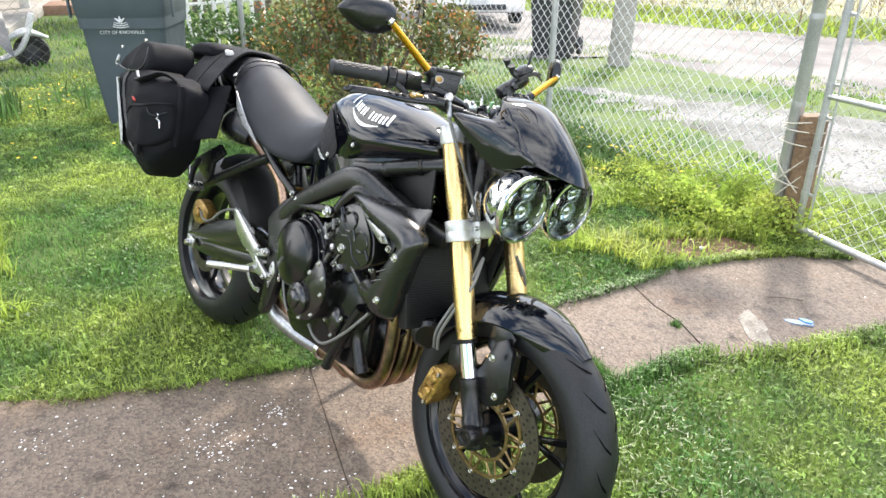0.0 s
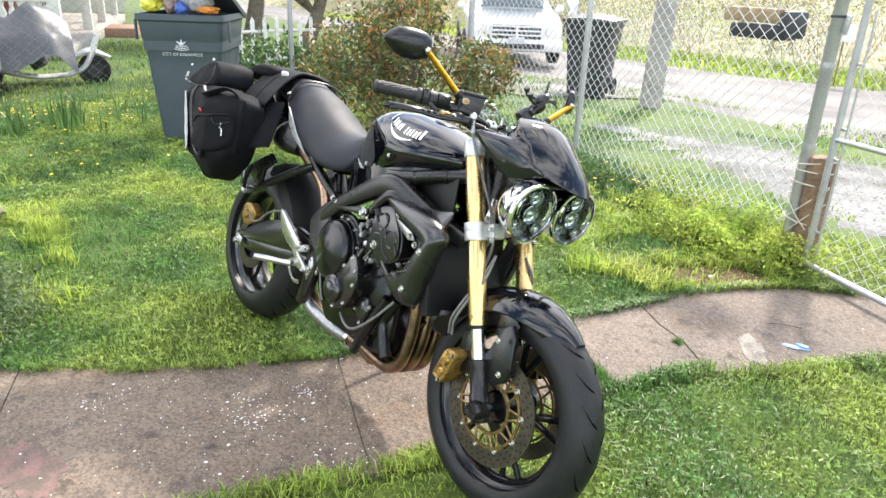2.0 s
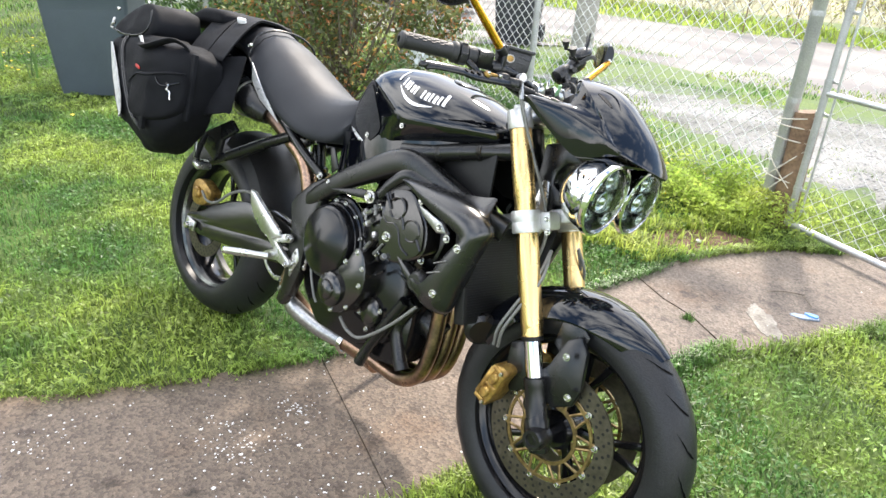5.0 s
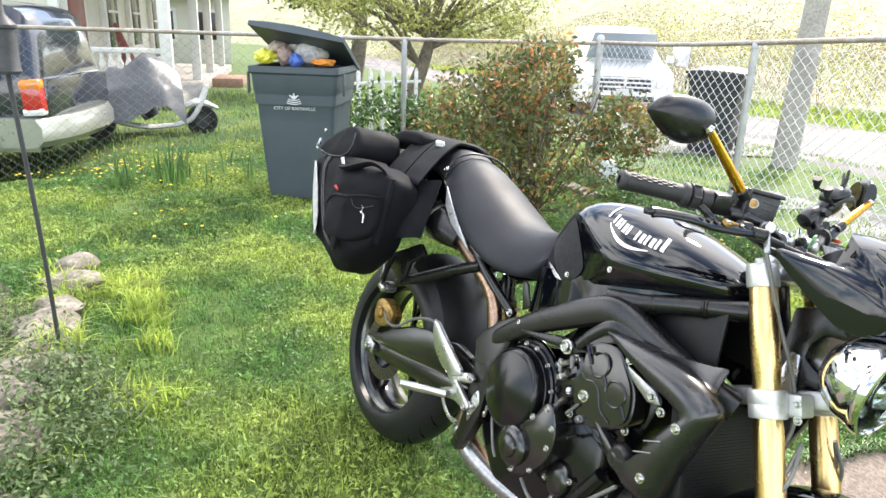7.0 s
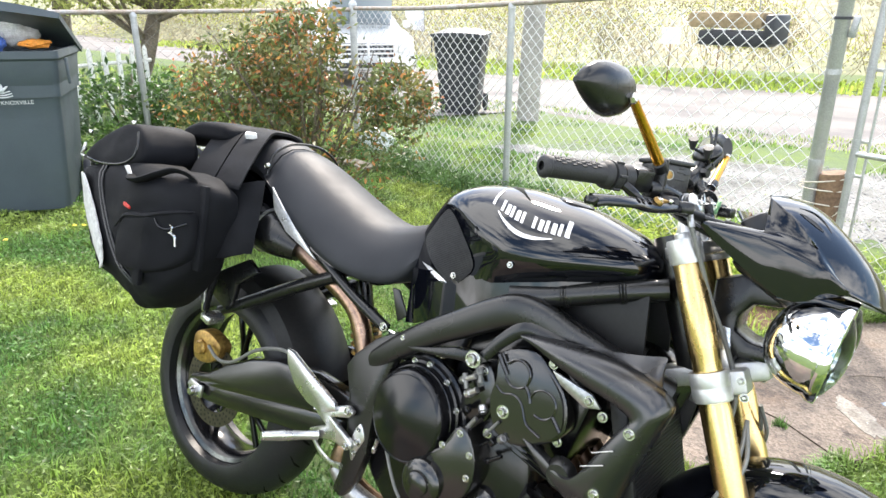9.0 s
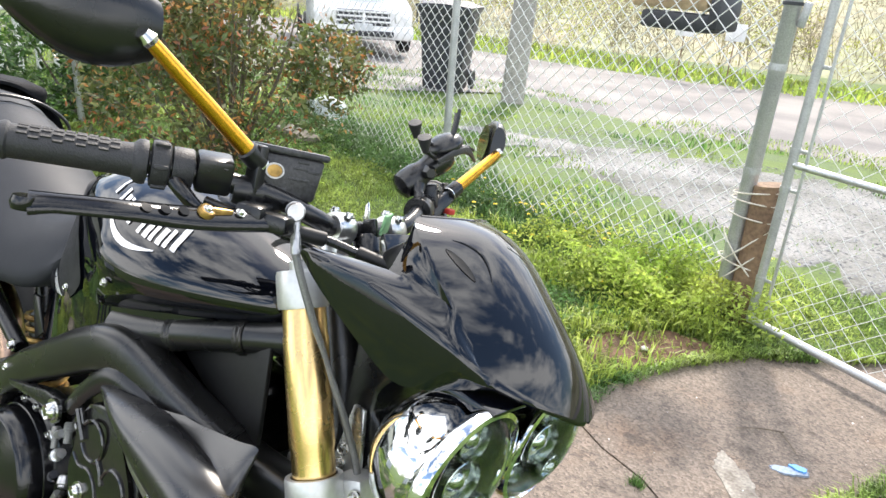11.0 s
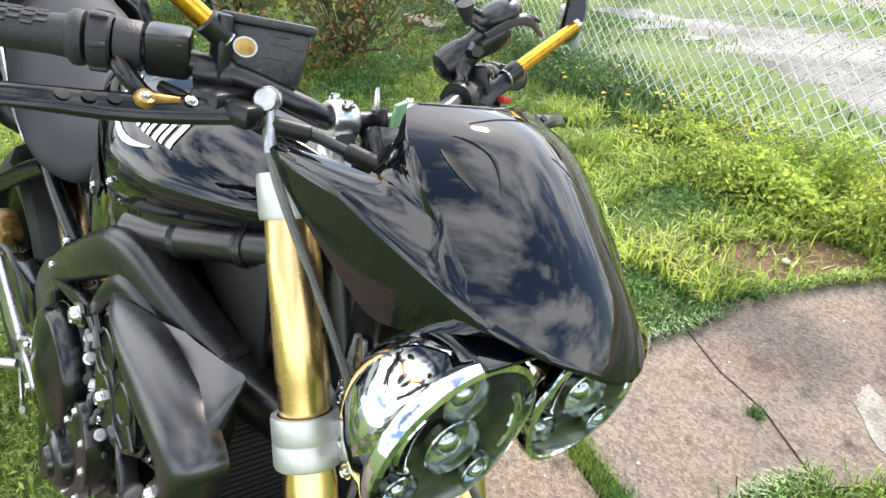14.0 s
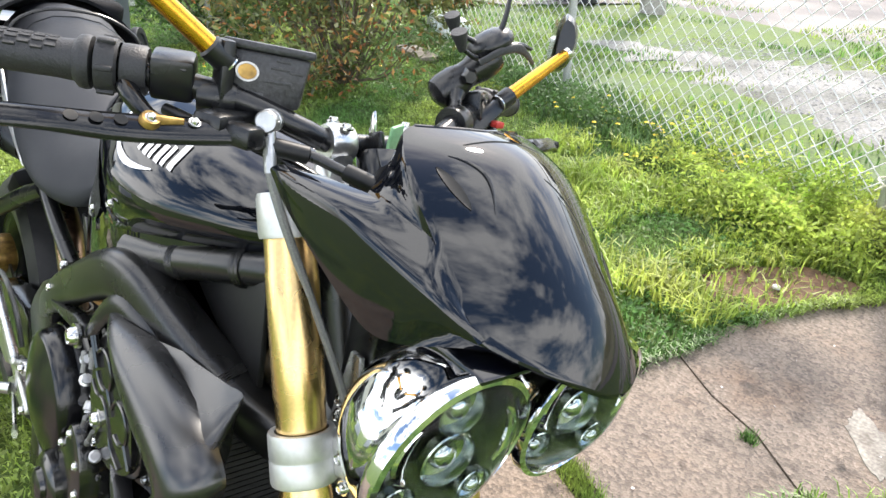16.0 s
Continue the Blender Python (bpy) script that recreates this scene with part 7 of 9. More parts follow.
# clamps, brake fluid reservoir, hose fittings
for s in (-1, 1):
    bc = bmesh.new()
    lathe([(0.0, -0.014), (0.017, -0.014), (0.019, -0.010), (0.019, 0.010), (0.017, 0.014), (0, 0.014)], along((1.130, s * 0.045, 0.979), (0, 1, 0)), 20, bc)
    block((0.034, 0.026, 0.05), pose(1.130, s * 0.045, 0.957), 0.006, bc)
    lathe([(0.016, -0.02), (0.0175, -0.012), (0.0175, 0.012), (0.014, 0.02)], pose(1.130, s * 0.045, 0.945), 20, bc)
    part("handlebar_clamp", bc, ALLOY, bike, "bright alloy handlebar clamp")
    bolts(bike, [(1.119, s * 0.045, 0.998), (1.142, s * 0.045, 0.997)], 0.9, Matrix())
rs = bmesh.new()
M_ = pose(1.092, -0.105, 1.029, -5, 0, 62) @ Matrix.Diagonal((1.02, 0.95, 0.86, 1))
slab([(-0.030, -0.030), (0.030, -0.030), (0.036, 0.024), (-0.036, 0.024)], -0.024, 0.024, M_, 0.005, rs)
resv = part("brake_reservoir", rs, SCUFFED, bike, "scuffed black brake fluid reservoir")
part("reservoir_lid", block((0.078, 0.056, 0.009), M_ @ pose(0, 0, 0.028), 0.003), SCUFFED, resv, "scratched black lid")
sg = part("sight_glass", lathe([(0.0115, 0.0), (0.0115, 0.003), (0.0095, 0.003), (0.0092, 0.001), (0, 0.001)], M_ @ pose(-0.017, -0.0245, 0.002, 90) @ Matrix.Scale(0.86, 4), 24), SHIELD, resv, "round sight glass with chrome rim")
part("sight_window", lathe([(0.009, 0.0018), (0, 0.0022)], M_ @ pose(-0.017, -0.0245, 0.002, 90) @ Matrix.Scale(0.86, 4), 20), CALIPER, sg)
for u_, w_, z_ in ((0.010, 0.016, 0.010), (0.024, 0.012, 0.008), (0.010, 0.022, -0.004), (-0.012, 0.020, -0.019), (0.012, 0.012, 0.018)):
    part("moulded_mark", block((w_, 0.0012, 0.0035), M_ @ pose(u_, -0.0242, z_), 0.0003), SCUFFED, resv)
part("banjo_bolt", lathe([(0, 0.016), (0.0085, 0.016), (0.0098, 0.014), (0.0098, 0.009), (0.0088, 0.008), (0.0098, 0.007), (0.0098, 0.002), (0.0088, 0.001), (0.0105, 0), (0.0105, -0.008), (0, -0.008)], along((1.140, -0.124, 0.998), (0.75, -0.65, 0.1)), 18), SHIELD, bike, "grey banjo bolt")
part("banjo_neck", bar(Vector((1.143, -0.125, 0.992)), Vector((1.156, -0.126, 0.956)), 0.0055, 10), SHIELD, bike)
part("control_cable", sweep([(1.08, -0.19, 0.99), (1.129, -0.16, 0.982), (1.142, -0.12, 0.976), (1.162, -0.09, 0.973), (1.192, -0.075, 0.968), (1.225, -0.055, 0.962)], 0.0052, 10), SATIN, bike)
for a_, b_ in (((1.126, -0.165, 0.983), (1.160, -0.092, 0.9735)), ((1.192, -0.075, 0.9685), (1.226, -0.055, 0.962))):
    part("cable_sleeve", lathe([(0.005, 0), (0.0078, 0.001), (0.0082, 0.004), (0.0082, (Vector(b_) - Vector(a_)).length - 0.002), (0.005, (Vector(b_) - Vector(a_)).length)], along(a_, Vector(b_) - Vector(a_)), 14), RADIATOR, bike, "black rubber cable sleeve")
part("throttle_cable", sweep([(1.11, -0.17, 0.99), (1.135, -0.11, 0.965), (1.17, -0.08, 0.95), (1.21, -0.06, 0.93)], 0.006, 10), SATIN, bike)
part("kill_switch", block((0.012, 0.014, 0.008), pose(1.105, 0.20, 1.005), 0.002), RED, hbar, "red switch")
part("ignition_lock", lathe([(0, 0.02), (0.014, 0.02), (0.017, 0.016), (0.017, -0.01)], along((1.150, -0.010, 0.958), FU), 18), CASE, bike)
kf = part("instrument_panel", block((0.05, 0.13, 0.06), pose(1.245, 0, 0.965, 0, -35, 0), 0.012), SATIN, bike, "black instrument cluster behind the screen")
part("instrument_face", block((0.003, 0.11, 0.045), pose(1.217, 0, 0.975, 0, -35, 0), 0.001), GLOSS, kf)


# ---------------------------------------------------------------- things on the motorcycle
key = thing("ignition_key", LEAN, "metal ignition key with a pale green tag, in the lock", "key")
part("key_blade", slab([(1.138, 0.975), (1.146, 0.977), (1.140, 1.004), (1.136, 1.014), (1.132, 1.008), (1.134, 0.998), (1.132, 0.994), (1.136, 0.990)], -0.012, -0.009, None, 0.0006), STEEL, key)
part("key_head", block((0.02, 0.007, 0.022), pose(1.147, -0.0105, 0.985, 0, -20, 0), 0.003), SATIN, key)
part("key_tag", block((0.005, 0.020, 0.026), pose(1.160, 0.000, 0.994, 10, 10, 20), 0.003), GREEN_TAG, key, "pale green plastic tag")

mount = thing("phone_mount", LEAN, "black ball-jointed phone holder clamped to the handlebar", "phone holder")
part("bar_clamp", lathe([(0.011, -0.012), (0.019, -0.012), (0.020, -0.008), (0.020, 0.008), (0.019, 0.012), (0.011, 0.012)], along((1.108, 0.125, 1.003), (-0.42, 0.86, 0.12)), 20), SATIN, mount)
part("ball_stem", sweep([(1.104, 0.128, 1.012), (1.092, 0.136, 1.024), (1.084, 0.142, 1.032)], [0.010, 0.007, 0.011], 12, 3), SATIN, mount)
arm_a, arm_b = Vector((1.064, 0.136, 1.030)), Vector((1.078, 0.196, 1.082))
arm_way = (arm_b - arm_a).normalized()
arm = part("arm", lathe([(0, -0.012), (0.010, -0.011), (0.0185, -0.006), (0.0205, 0.004), (0.0200, 0.022), (0.0165, 0.034), (0.0165, 0.044), (0.0195, 0.056), (0.0200, 0.072), (0.017, 0.082), (0, 0.086)], along(arm_a, arm_way), 24), SATIN, mount, "matt black double-socket arm")
part("arm_knob", lathe([(0, 0.016), (0.007, 0.016), (0.010, 0.012), (0.0105, 0)], along(arm_a + arm_way * 0.038 + Vector((0.012, -0.008, 0)), (0.8, -0.5, 0)), 6), SATIN, arm)
hub_at = Vector((1.078, 0.186, 1.094))
part("cradle_disc", lathe([(0, -0.014), (0.020, -0.013), (0.029, -0.004), (0.030, 0.003), (0.026, 0.010), (0.012, 0.016), (0, 0.017)], along(hub_at, (-0.25, -0.55, 0.8)), 28), SATIN, mount, "round black cradle hub")
for tip_, sag_ in (((0.016, -0.058, -0.010), -0.012), ((-0.020, -0.040, 0.006), -0.004), ((0.010, 0.062, 0.004), 0.004), ((-0.012, 0.028, 0.050), 0.0), ((0.004, 0.012, 0.056), 0.0)):
    c1 = hub_at + Vector(tip_)
    ar = part("cradle_arm", sweep([hub_at + Vector((0.006, 0, -0.008)), hub_at.lerp(c1, 0.55) + Vector((0.006, 0, sag_)), c1], [0.005, 0.0034, 0.0026], 8, 3), SATIN, mount)
    if tip_[1] < 0:
        part("rubber_tip", lathe([(0, 0.012), (0.0095, 0.0115), (0.0095, 0.008), (0.0045, -0.012), (0, -0.012)], along(c1 + Vector((0, -0.006, 0.008)), (0.1, -0.55, 0.8)), 12), GRIP, ar)
part("tether", sweep([hub_at + Vector((0.022, -0.034, -0.022)), hub_at + Vector((0.028, -0.006, -0.004)), hub_at + Vector((0.022, 0.030, 0.002)), hub_at + Vector((0.012, 0.070, -0.012))], [0.004, 0.005, 0.006, 0.003], 8, 5, 0.5), GRIP, mount, "black rubber tether band")

bag = thing("saddlebag", LEAN, "black nylon saddlebag with grey reflective trim, strapped over the seat", "bag")


def puffed(stations, bm=None):
    """A soft box: rounded sections along x of (x, y0, y1, z0, z1), with slight bulges."""
    rings = []
    cols = [spline([(i, v, 0) for i, v in enumerate(c)], 3) for c in zip(*stations)]
    for i in range(len(cols[0])):
        x, y0, y1, z0, z1 = (c[i].y for c in cols)
        cy, cz, hy, hz = (y0 + y1) / 2, (z0 + z1) / 2, (y1 - y0) / 2, (z1 - z0) / 2
        ring = []
        for q in range(28):
            a = 2 * math.pi * q / 28
            ca, sa = math.cos(a), math.sin(a)
            k = (abs(ca) ** 4.5 + abs(sa) ** 4.5) ** (-1 / 4.5)
            p = Vector((x, cy + hy * ca * k, cz + hz * sa * k))
            p += Vector((0, 1, 1)) * 0.005 * noise.noise(p * 16)
            ring.append(p)
        rings.append(ring)
    return ringed(bm or bmesh.new(), rings)


def soft_shape(outline, y_in, y_out, puff=0.035, layers=7, bulge=0.012, seed=0.0, lump=0.005):
    """A stuffed cloth body: the side outline (x, z) from y_in out to y_out(x, z), its rims rounded."""
    ol = [Vector(p) for p in outline]
    mid = sum(ol, Vector((0, 0))) / len(ol)
    bm = bmesh.new()
    rings = []
    steps = [(0.0, 0.86), (0.02, 0.95), (0.08, 0.99)] + [(0.15 + 0.7 * k / layers, 1.0 + bulge * math.sin(math.pi * k / layers)) for k in range(layers + 1)] + [(0.93, 0.985), (0.98, 0.95), (1.0, 0.90), (1.015, 0.75), (1.02, 0.5), (1.022, 0.25), (1.022, 0.05)]
    for f, sc_ in steps:
        ring = []
        for p in ol:
            q = mid + (p - mid) * sc_
            y = y_in + (y_out(q.x, q.y) - y_in) * f
            v = Vector((q.x, y, q.y))
            w = noise.noise(v * 9 + Vector((seed, 0, 0))) + 0.6 * noise.noise(v * 24 + Vector((0, seed, 0)))
            ring.append(v + Vector((0.5, 1.0, 0.7)) * lump * w)
        rings.append(ring)
    return ringed(bm, rings)


def bag_side(x, z):
    """How far out the bag's face stands."""
    pts_ = ((-0.36, -0.315), (-0.28, -0.338), (-0.15, -0.362), (0.0, -0.378), (0.08, -0.376), (0.14, -0.340), (0.19, -0.285), (0.24, -0.23))
    for (x0, y0), (x1, y1) in zip(pts_, pts_[1:]):
        if x <= x1:
            break
    f = min(1, max(0, (x - x0) / (x1 - x0)))
    y = y0 + (y1 - y0) * f
    return y + 0.05 * max(0.0, (0.64 - z) / 0.1) + 0.04 * max(0.0, (z - 0.83) / 0.06)


SIDE_OUT = round_outline([(-0.325, 0.838), (-0.318, 0.80), (-0.275, 0.725), (-0.205, 0.650), (-0.12, 0.590), (-0.04, 0.540), (0.03, 0.548), (0.095, 0.600), (0.145, 0.660), (0.168, 0.73), (0.175, 0.80), (0.165, 0.850), (0.10, 0.872), (-0.05, 0.878), (-0.20, 0.868)], 5)
body = part("bag_body", soft_shape(SIDE_OUT, -0.215, bag_side, lump=0.010), CLOTH, bag, "black nylon bag body", angle=75)
strip_rows = []
for f in [k / 14 for k in range(15)]:
    a = Vector((-0.331, 0.822)).lerp(Vector((-0.118, 0.618)), f) + Vector((-0.012, -0.018)) * math.sin(math.pi * f)
    wide = 0.012 + 0.098 * max(0.0, math.sin(math.pi * min(1, 0.16 + f * 0.84))) ** 0.8
    n_ = Vector((0.99, 0.06))
    strip_rows.append([Vector(((a + n_ * wide * u).x, bag_side((a + n_ * wide * u).x, 0.72) - 0.014 + 0.013 * (1 - u) ** 2 + 0.002 * noise.noise((f * 9, u * 3, 1)), (a + n_ * wide * u).y)) for u in (0, 0.25, 0.5, 0.75, 1)])
part("reflective_strip", thickened(skin(strip_rows), 0.003), REFLECT, body, "grey reflective strip", angle=70)
for shift, r_ in ((0.090, 0.0035), (0.104, 0.0028)):
    zp = []
    for f in [k / 16 for k in range(17)]:
        a = Vector((-0.300, 0.862)).lerp(Vector((-0.055, 0.575)), f) + Vector((-0.020, -0.030)) * math.sin(math.pi * f) + Vector((shift, shift * 0.25))
        zp.append((a.x, bag_side(a.x, a.y) - 0.004, a.y))
    part("zip", sweep(zp, r_, 8, 1), SATIN, body, "black piped zip")
part("top_pocket", soft_shape(round_outline([(-0.315, 0.858), (-0.300, 0.896), (-0.25, 0.928), (-0.19, 0.958), (-0.145, 0.972), (-0.095, 0.958), (-0.070, 0.920), (-0.075, 0.880), (-0.12, 0.862), (-0.22, 0.852)], 4), -0.17, lambda x, z: -0.318 - 0.25 * (0.93 - z), 0.03, 5, 0.01, 4.0, 0.008), CLOTH, body, "zipped top pocket", angle=75)
part("pocket_zip", sweep([(-0.308, -0.335, 0.866), (-0.22, -0.341, 0.860), (-0.13, -0.342, 0.868), (-0.085, -0.338, 0.888), (-0.078, -0.332, 0.918), (-0.096, -0.322, 0.950)], 0.003, 8), SATIN, body)
part("front_pocket", soft_shape(round_outline([(-0.03, 0.745), (0.0, 0.772), (0.07, 0.782), (0.13, 0.80), (0.160, 0.79), (0.160, 0.71), (0.125, 0.665), (0.05, 0.645), (-0.02, 0.665)], 4), -0.30, lambda x, z: bag_side(x, z) - 0.020, 0.02, 4, 0.01, 9.0, 0.004), CLOTH, body, angle=75)
part("pocket_seam", sweep([(-0.03, -0.397, 0.735), (0.01, -0.399, 0.766), (0.075, -0.395, 0.776), (0.12, -0.378, 0.79), (0.165, -0.333, 0.802)], 0.0026, 8), CLOTH, body)
part("carry_handle", sweep([(-0.036, -0.340, 0.832), (-0.034, -0.362, 0.850), (-0.012, -0.378, 0.846), (0.030, -0.380, 0.852), (0.068, -0.366, 0.870), (0.100, -0.345, 0.884), (0.124, -0.318, 0.872), (0.128, -0.300, 0.840)], [0.004, 0.005, 0.0055, 0.006, 0.006, 0.0055, 0.005, 0.004], 10, 5, 2.4), CLOTH, bag, "black padded carry handle")
part("handle_tape", slab([(-0.070, 0.870), (-0.052, 0.873), (-0.034, 0.850), (-0.004, 0.836), (-0.010, 0.828), (-0.04, 0.838), (-0.054, 0.856)], -0.366, -0.362, None, 0.001), REFLECT, bag, "frayed grey tape")
part("zip_tab", block((0.026, 0.006, 0.008), pose(-0.008, -0.386, 0.786, 0, 15, 0), 0.002), RED, bag, "small red tab")
for p_ in ((-0.280, -0.338, 0.930), (-0.12, -0.322, 0.970), (-0.295, -0.342, 0.885)):
    part("zip_puller", block((0.016, 0.006, 0.010), pose(*p_), 0.002), STEEL, bag)
part("zip_cord", sweep([(-0.285, -0.345, 0.900), (-0.278, -0.352, 0.885), (-0.285, -0.352, 0.872), (-0.272, -0.35, 0.868)], 0.004, 8), SHIELD, bag)
part("buckle_ring", lathe([(0.008, -0.0015), (0.011, -0.0015), (0.011, 0.0015), (0.008, 0.0015)], pose(0.130, -0.366, 0.758, 90), 16, closed=True), STEEL, bag)
part("buckle_hook", sweep([(0.133, -0.366, 0.750), (0.145, -0.362, 0.742), (0.148, -0.360, 0.722)], 0.003, 8), STEEL, bag)
part("hook_cord", sweep([(0.10, -0.385, 0.775), (0.115, -0.382, 0.760), (0.13, -0.368, 0.758), (0.16, -0.345, 0.775)], 0.0025, 6), SATIN, bag)
for x_, y_, z0_, z1_ in ((0.065, -0.396, 0.62, 0.78), (0.165, -0.318, 0.67, 0.86)):
    part("webbing_strap", slab([(x_ - 0.012, z0_), (x_ + 0.012, z0_), (x_ + 0.010, z1_), (x_ - 0.012, z1_)], y_ + 0.001, y_ + 0.012, None, 0.001), CLOTH, bag, "black webbing strap")
for x_, w_ in ((0.005, 0.048), (0.105, 0.046)):
    stp = bmesh.new()
    path_ = spline([(x_ + 0.03, -0.235, 0.862), (x_ + 0.01, -0.195, 0.908), (x_ - 0.03, -0.13, 0.962), (x_ - 0.08, -0.06, 0.994), (x_ - 0.11, 0.0, 0.998), (x_ - 0.12, 0.06, 0.992), (x_ - 0.10, 0.125, 0.952), (x_ - 0.06, 0.15, 0.88)], 5)
    ringed(stp, [[p + Vector((-w_, 0, 0.003)), p + Vector((w_, 0, 0.003)), p + Vector((w_, 0, -0.004)), p + Vector((-w_, 0, -0.004))] for p in path_])
    part("over_seat_strap", stp, CLOTH, bag, "wide black strap over the seat", angle=50)
flap_rows = []
for f in [k / 10 for k in range(11)]:
    a = Vector((0.085, -0.215, 0.845)).lerp(Vector((0.150, -0.262, 0.690)), f) + Vector((-0.01, -0.012, 0)) * math.sin(math.pi * f)
    b_ = Vector((0.180, -0.160, 0.885)).lerp(Vector((0.215, -0.205, 0.715)), f) + Vector((0.012, -0.008, 0)) * math.sin(math.pi * f)
    flap_rows.append([a.lerp(b_, u) + Vector((0.3, -1, 0.2)) * 0.016 * math.sin(math.pi * u) + Vector((0, 1, 1)) * 0.004 * noise.noise((f * 5, u * 4, 2)) for u in [j / 7 for j in range(8)]])
part("strap_flap", thickened(skin(flap_rows), 0.012), CLOTH, bag, "soft black side flap", angle=70)
part("seat_pad", puffed([(-0.20, -0.13, 0.12, 0.93, 0.965), (-0.17, -0.145, 0.14, 0.935, 0.988), (-0.10, -0.15, 0.145, 0.945, 1.006), (-0.03, -0.145, 0.14, 0.95, 1.002), (-0.01, -0.13, 0.12, 0.96, 0.990)]), CLOTH, bag, "folded black bag yoke on the seat", angle=70)
part("strap_buckle", block((0.03, 0.012, 0.02), pose(0.052, -0.112, 0.982, 30, 0, 20), 0.004), WHITE, bag, "pale strap buckle")


# ---------------------------------------------------------------- wheelie bins
def cart(name, m, material, label, lid_open, group="wheeled bins"):
    """A wheeled refuse cart; its front looks along -y of its pose."""
    ob = thing(name, m, label, "trash bin", group)
    b = bmesh.new()
    rings = []
    for z, w, d0, d1 in ((0.02, 0.225, -0.27, 0.20), (0.10, 0.235, -0.285, 0.24), (0.60, 0.27, -0.315, 0.31), (0.80, 0.28, -0.325, 0.335), (0.84, 0.295, -0.345, 0.35), (0.97, 0.305, -0.355, 0.37), (0.985, 0.32, -0.37, 0.385), (1.03, 0.32, -0.37, 0.385)):
        r = 0.035
        ring = []
        for cx, cy, a0 in ((w - r, d1 - r, 0), (-w + r, d1 - r, 90), (-w + r, d0 + r, 180), (w - r, d0 + r, 270)):
            for k in range(4):
                a = radians(a0 + 30 * k)
                ring.append(Vector((cx + r * math.cos(a), cy + r * math.sin(a), z)))
        rings.append(ring)
    inner = [[p * 1 for p in rings[-1]], [Vector((p.x * 0.94, p.y * 0.94, 1.03)) for p in rings[-1]], [Vector((p.x * 0.9, p.y * 0.9, 0.75)) for p in rings[-1]]]
    ringed(b, rings + inner[1:])
    turned(b, Matrix.Diagonal((1.07, 1.08, 1, 1)))
    part("bin_body", b, material, ob)
    for s in (-1, 1):
        part("wheel", lathe([(0.02, -0.025), (0.13, -0.025), (0.135, -0.018), (0.135, 0.018), (0.13, 0.025), (0.095, 0.025), (0.09, 0.012), (0.03, 0.012), (0.028, 0.03), (0, 0.03)], pose(s * 0.305, 0.225, 0.137, 0, 90 * s, 0), 28), BIN_DARK, ob)
        part("bin_rib", block((0.018, 0.03, 0.16), pose(s * 0.365, -0.30, 0.905), 0.006), material, ob)
    part("grab_bar", bar(Vector((-0.26, 0.44, 1.0)), Vector((0.26, 0.44, 1.0)), 0.016, 12), material, ob)
    part("catch_bar", bar(Vector((-0.16, -0.33, 0.62)), Vector((0.16, -0.33, 0.62)), 0.012, 10), material, ob)
    lid = bmesh.new()
    rings = []
    for f in range(7):
        y = -0.40 + 0.84 * f / 6
        up = 0.05 * math.sin(math.pi * f / 6)
        rings.append([Vector((x, y, z)) for x, z in ((-0.33, -0.02), (-0.33, 0.012), (-0.2, 0.028 + up), (0, 0.036 + up), (0.2, 0.028 + up), (0.33, 0.012), (0.33, -0.02))])
    ringed(lid, rings)
    turned(lid, Matrix.Diagonal((1.07, 1.08, 1, 1)) @ Matrix.Translation((0, 0.40, 1.04)) @ pose(0, 0, 0, -lid_open[0], lid_open[1], 0) @ Matrix.Translation((0, -0.42, 0.01)))
    part("lid", lid, material, ob, "tilted lid" if lid_open[0] else "")
    return ob


BIN_AT = pose(-3.50, 1.04, -0.015, 0, 0, 54)
bin_near = cart("wheeled_bin", BIN_AT, BIN, "overfull slate-blue wheeled bin with its lid propped open", (17, 9))
LETTER = surface("pale_bin_print", (0.62, 0.64, 0.66), 0.6)
tx = bpy.data.curves.new("city_text", "FONT")
tx.body, tx.size, tx.align_x, tx.extrude = "CITY OF KNOXVILLE", 0.034, "CENTER", 0.001
tx.materials.append(LETTER)
to = new("printed_text", tx)
to.parent = bin_near
to.matrix_basis = pose(0.0, -0.367, 0.715, 93.4)
em = bmesh.new()
for k, (w, z) in enumerate(((0.11, 0.762), (0.10, 0.776), (0.085, 0.79))):
    sweep([(-w / 2, -0.372 - (z - 0.7) * 0.06, z + 0.006), (0, -0.372 - (z - 0.7) * 0.06, z - 0.004), (w / 2, -0.372 - (z - 0.7) * 0.06, z + 0.006)], 0.0038, 6, 4, bm=em)
for a in (-50, 0, 50):
    sweep([(0, -0.378, 0.80), (0.045 * math.sin(radians(a)), -0.379, 0.80 + 0.04 * math.cos(radians(a)))], [0.012, 0.004], 8, 1, bm=em)
part("printed_emblem", em, LETTER, bin_near)

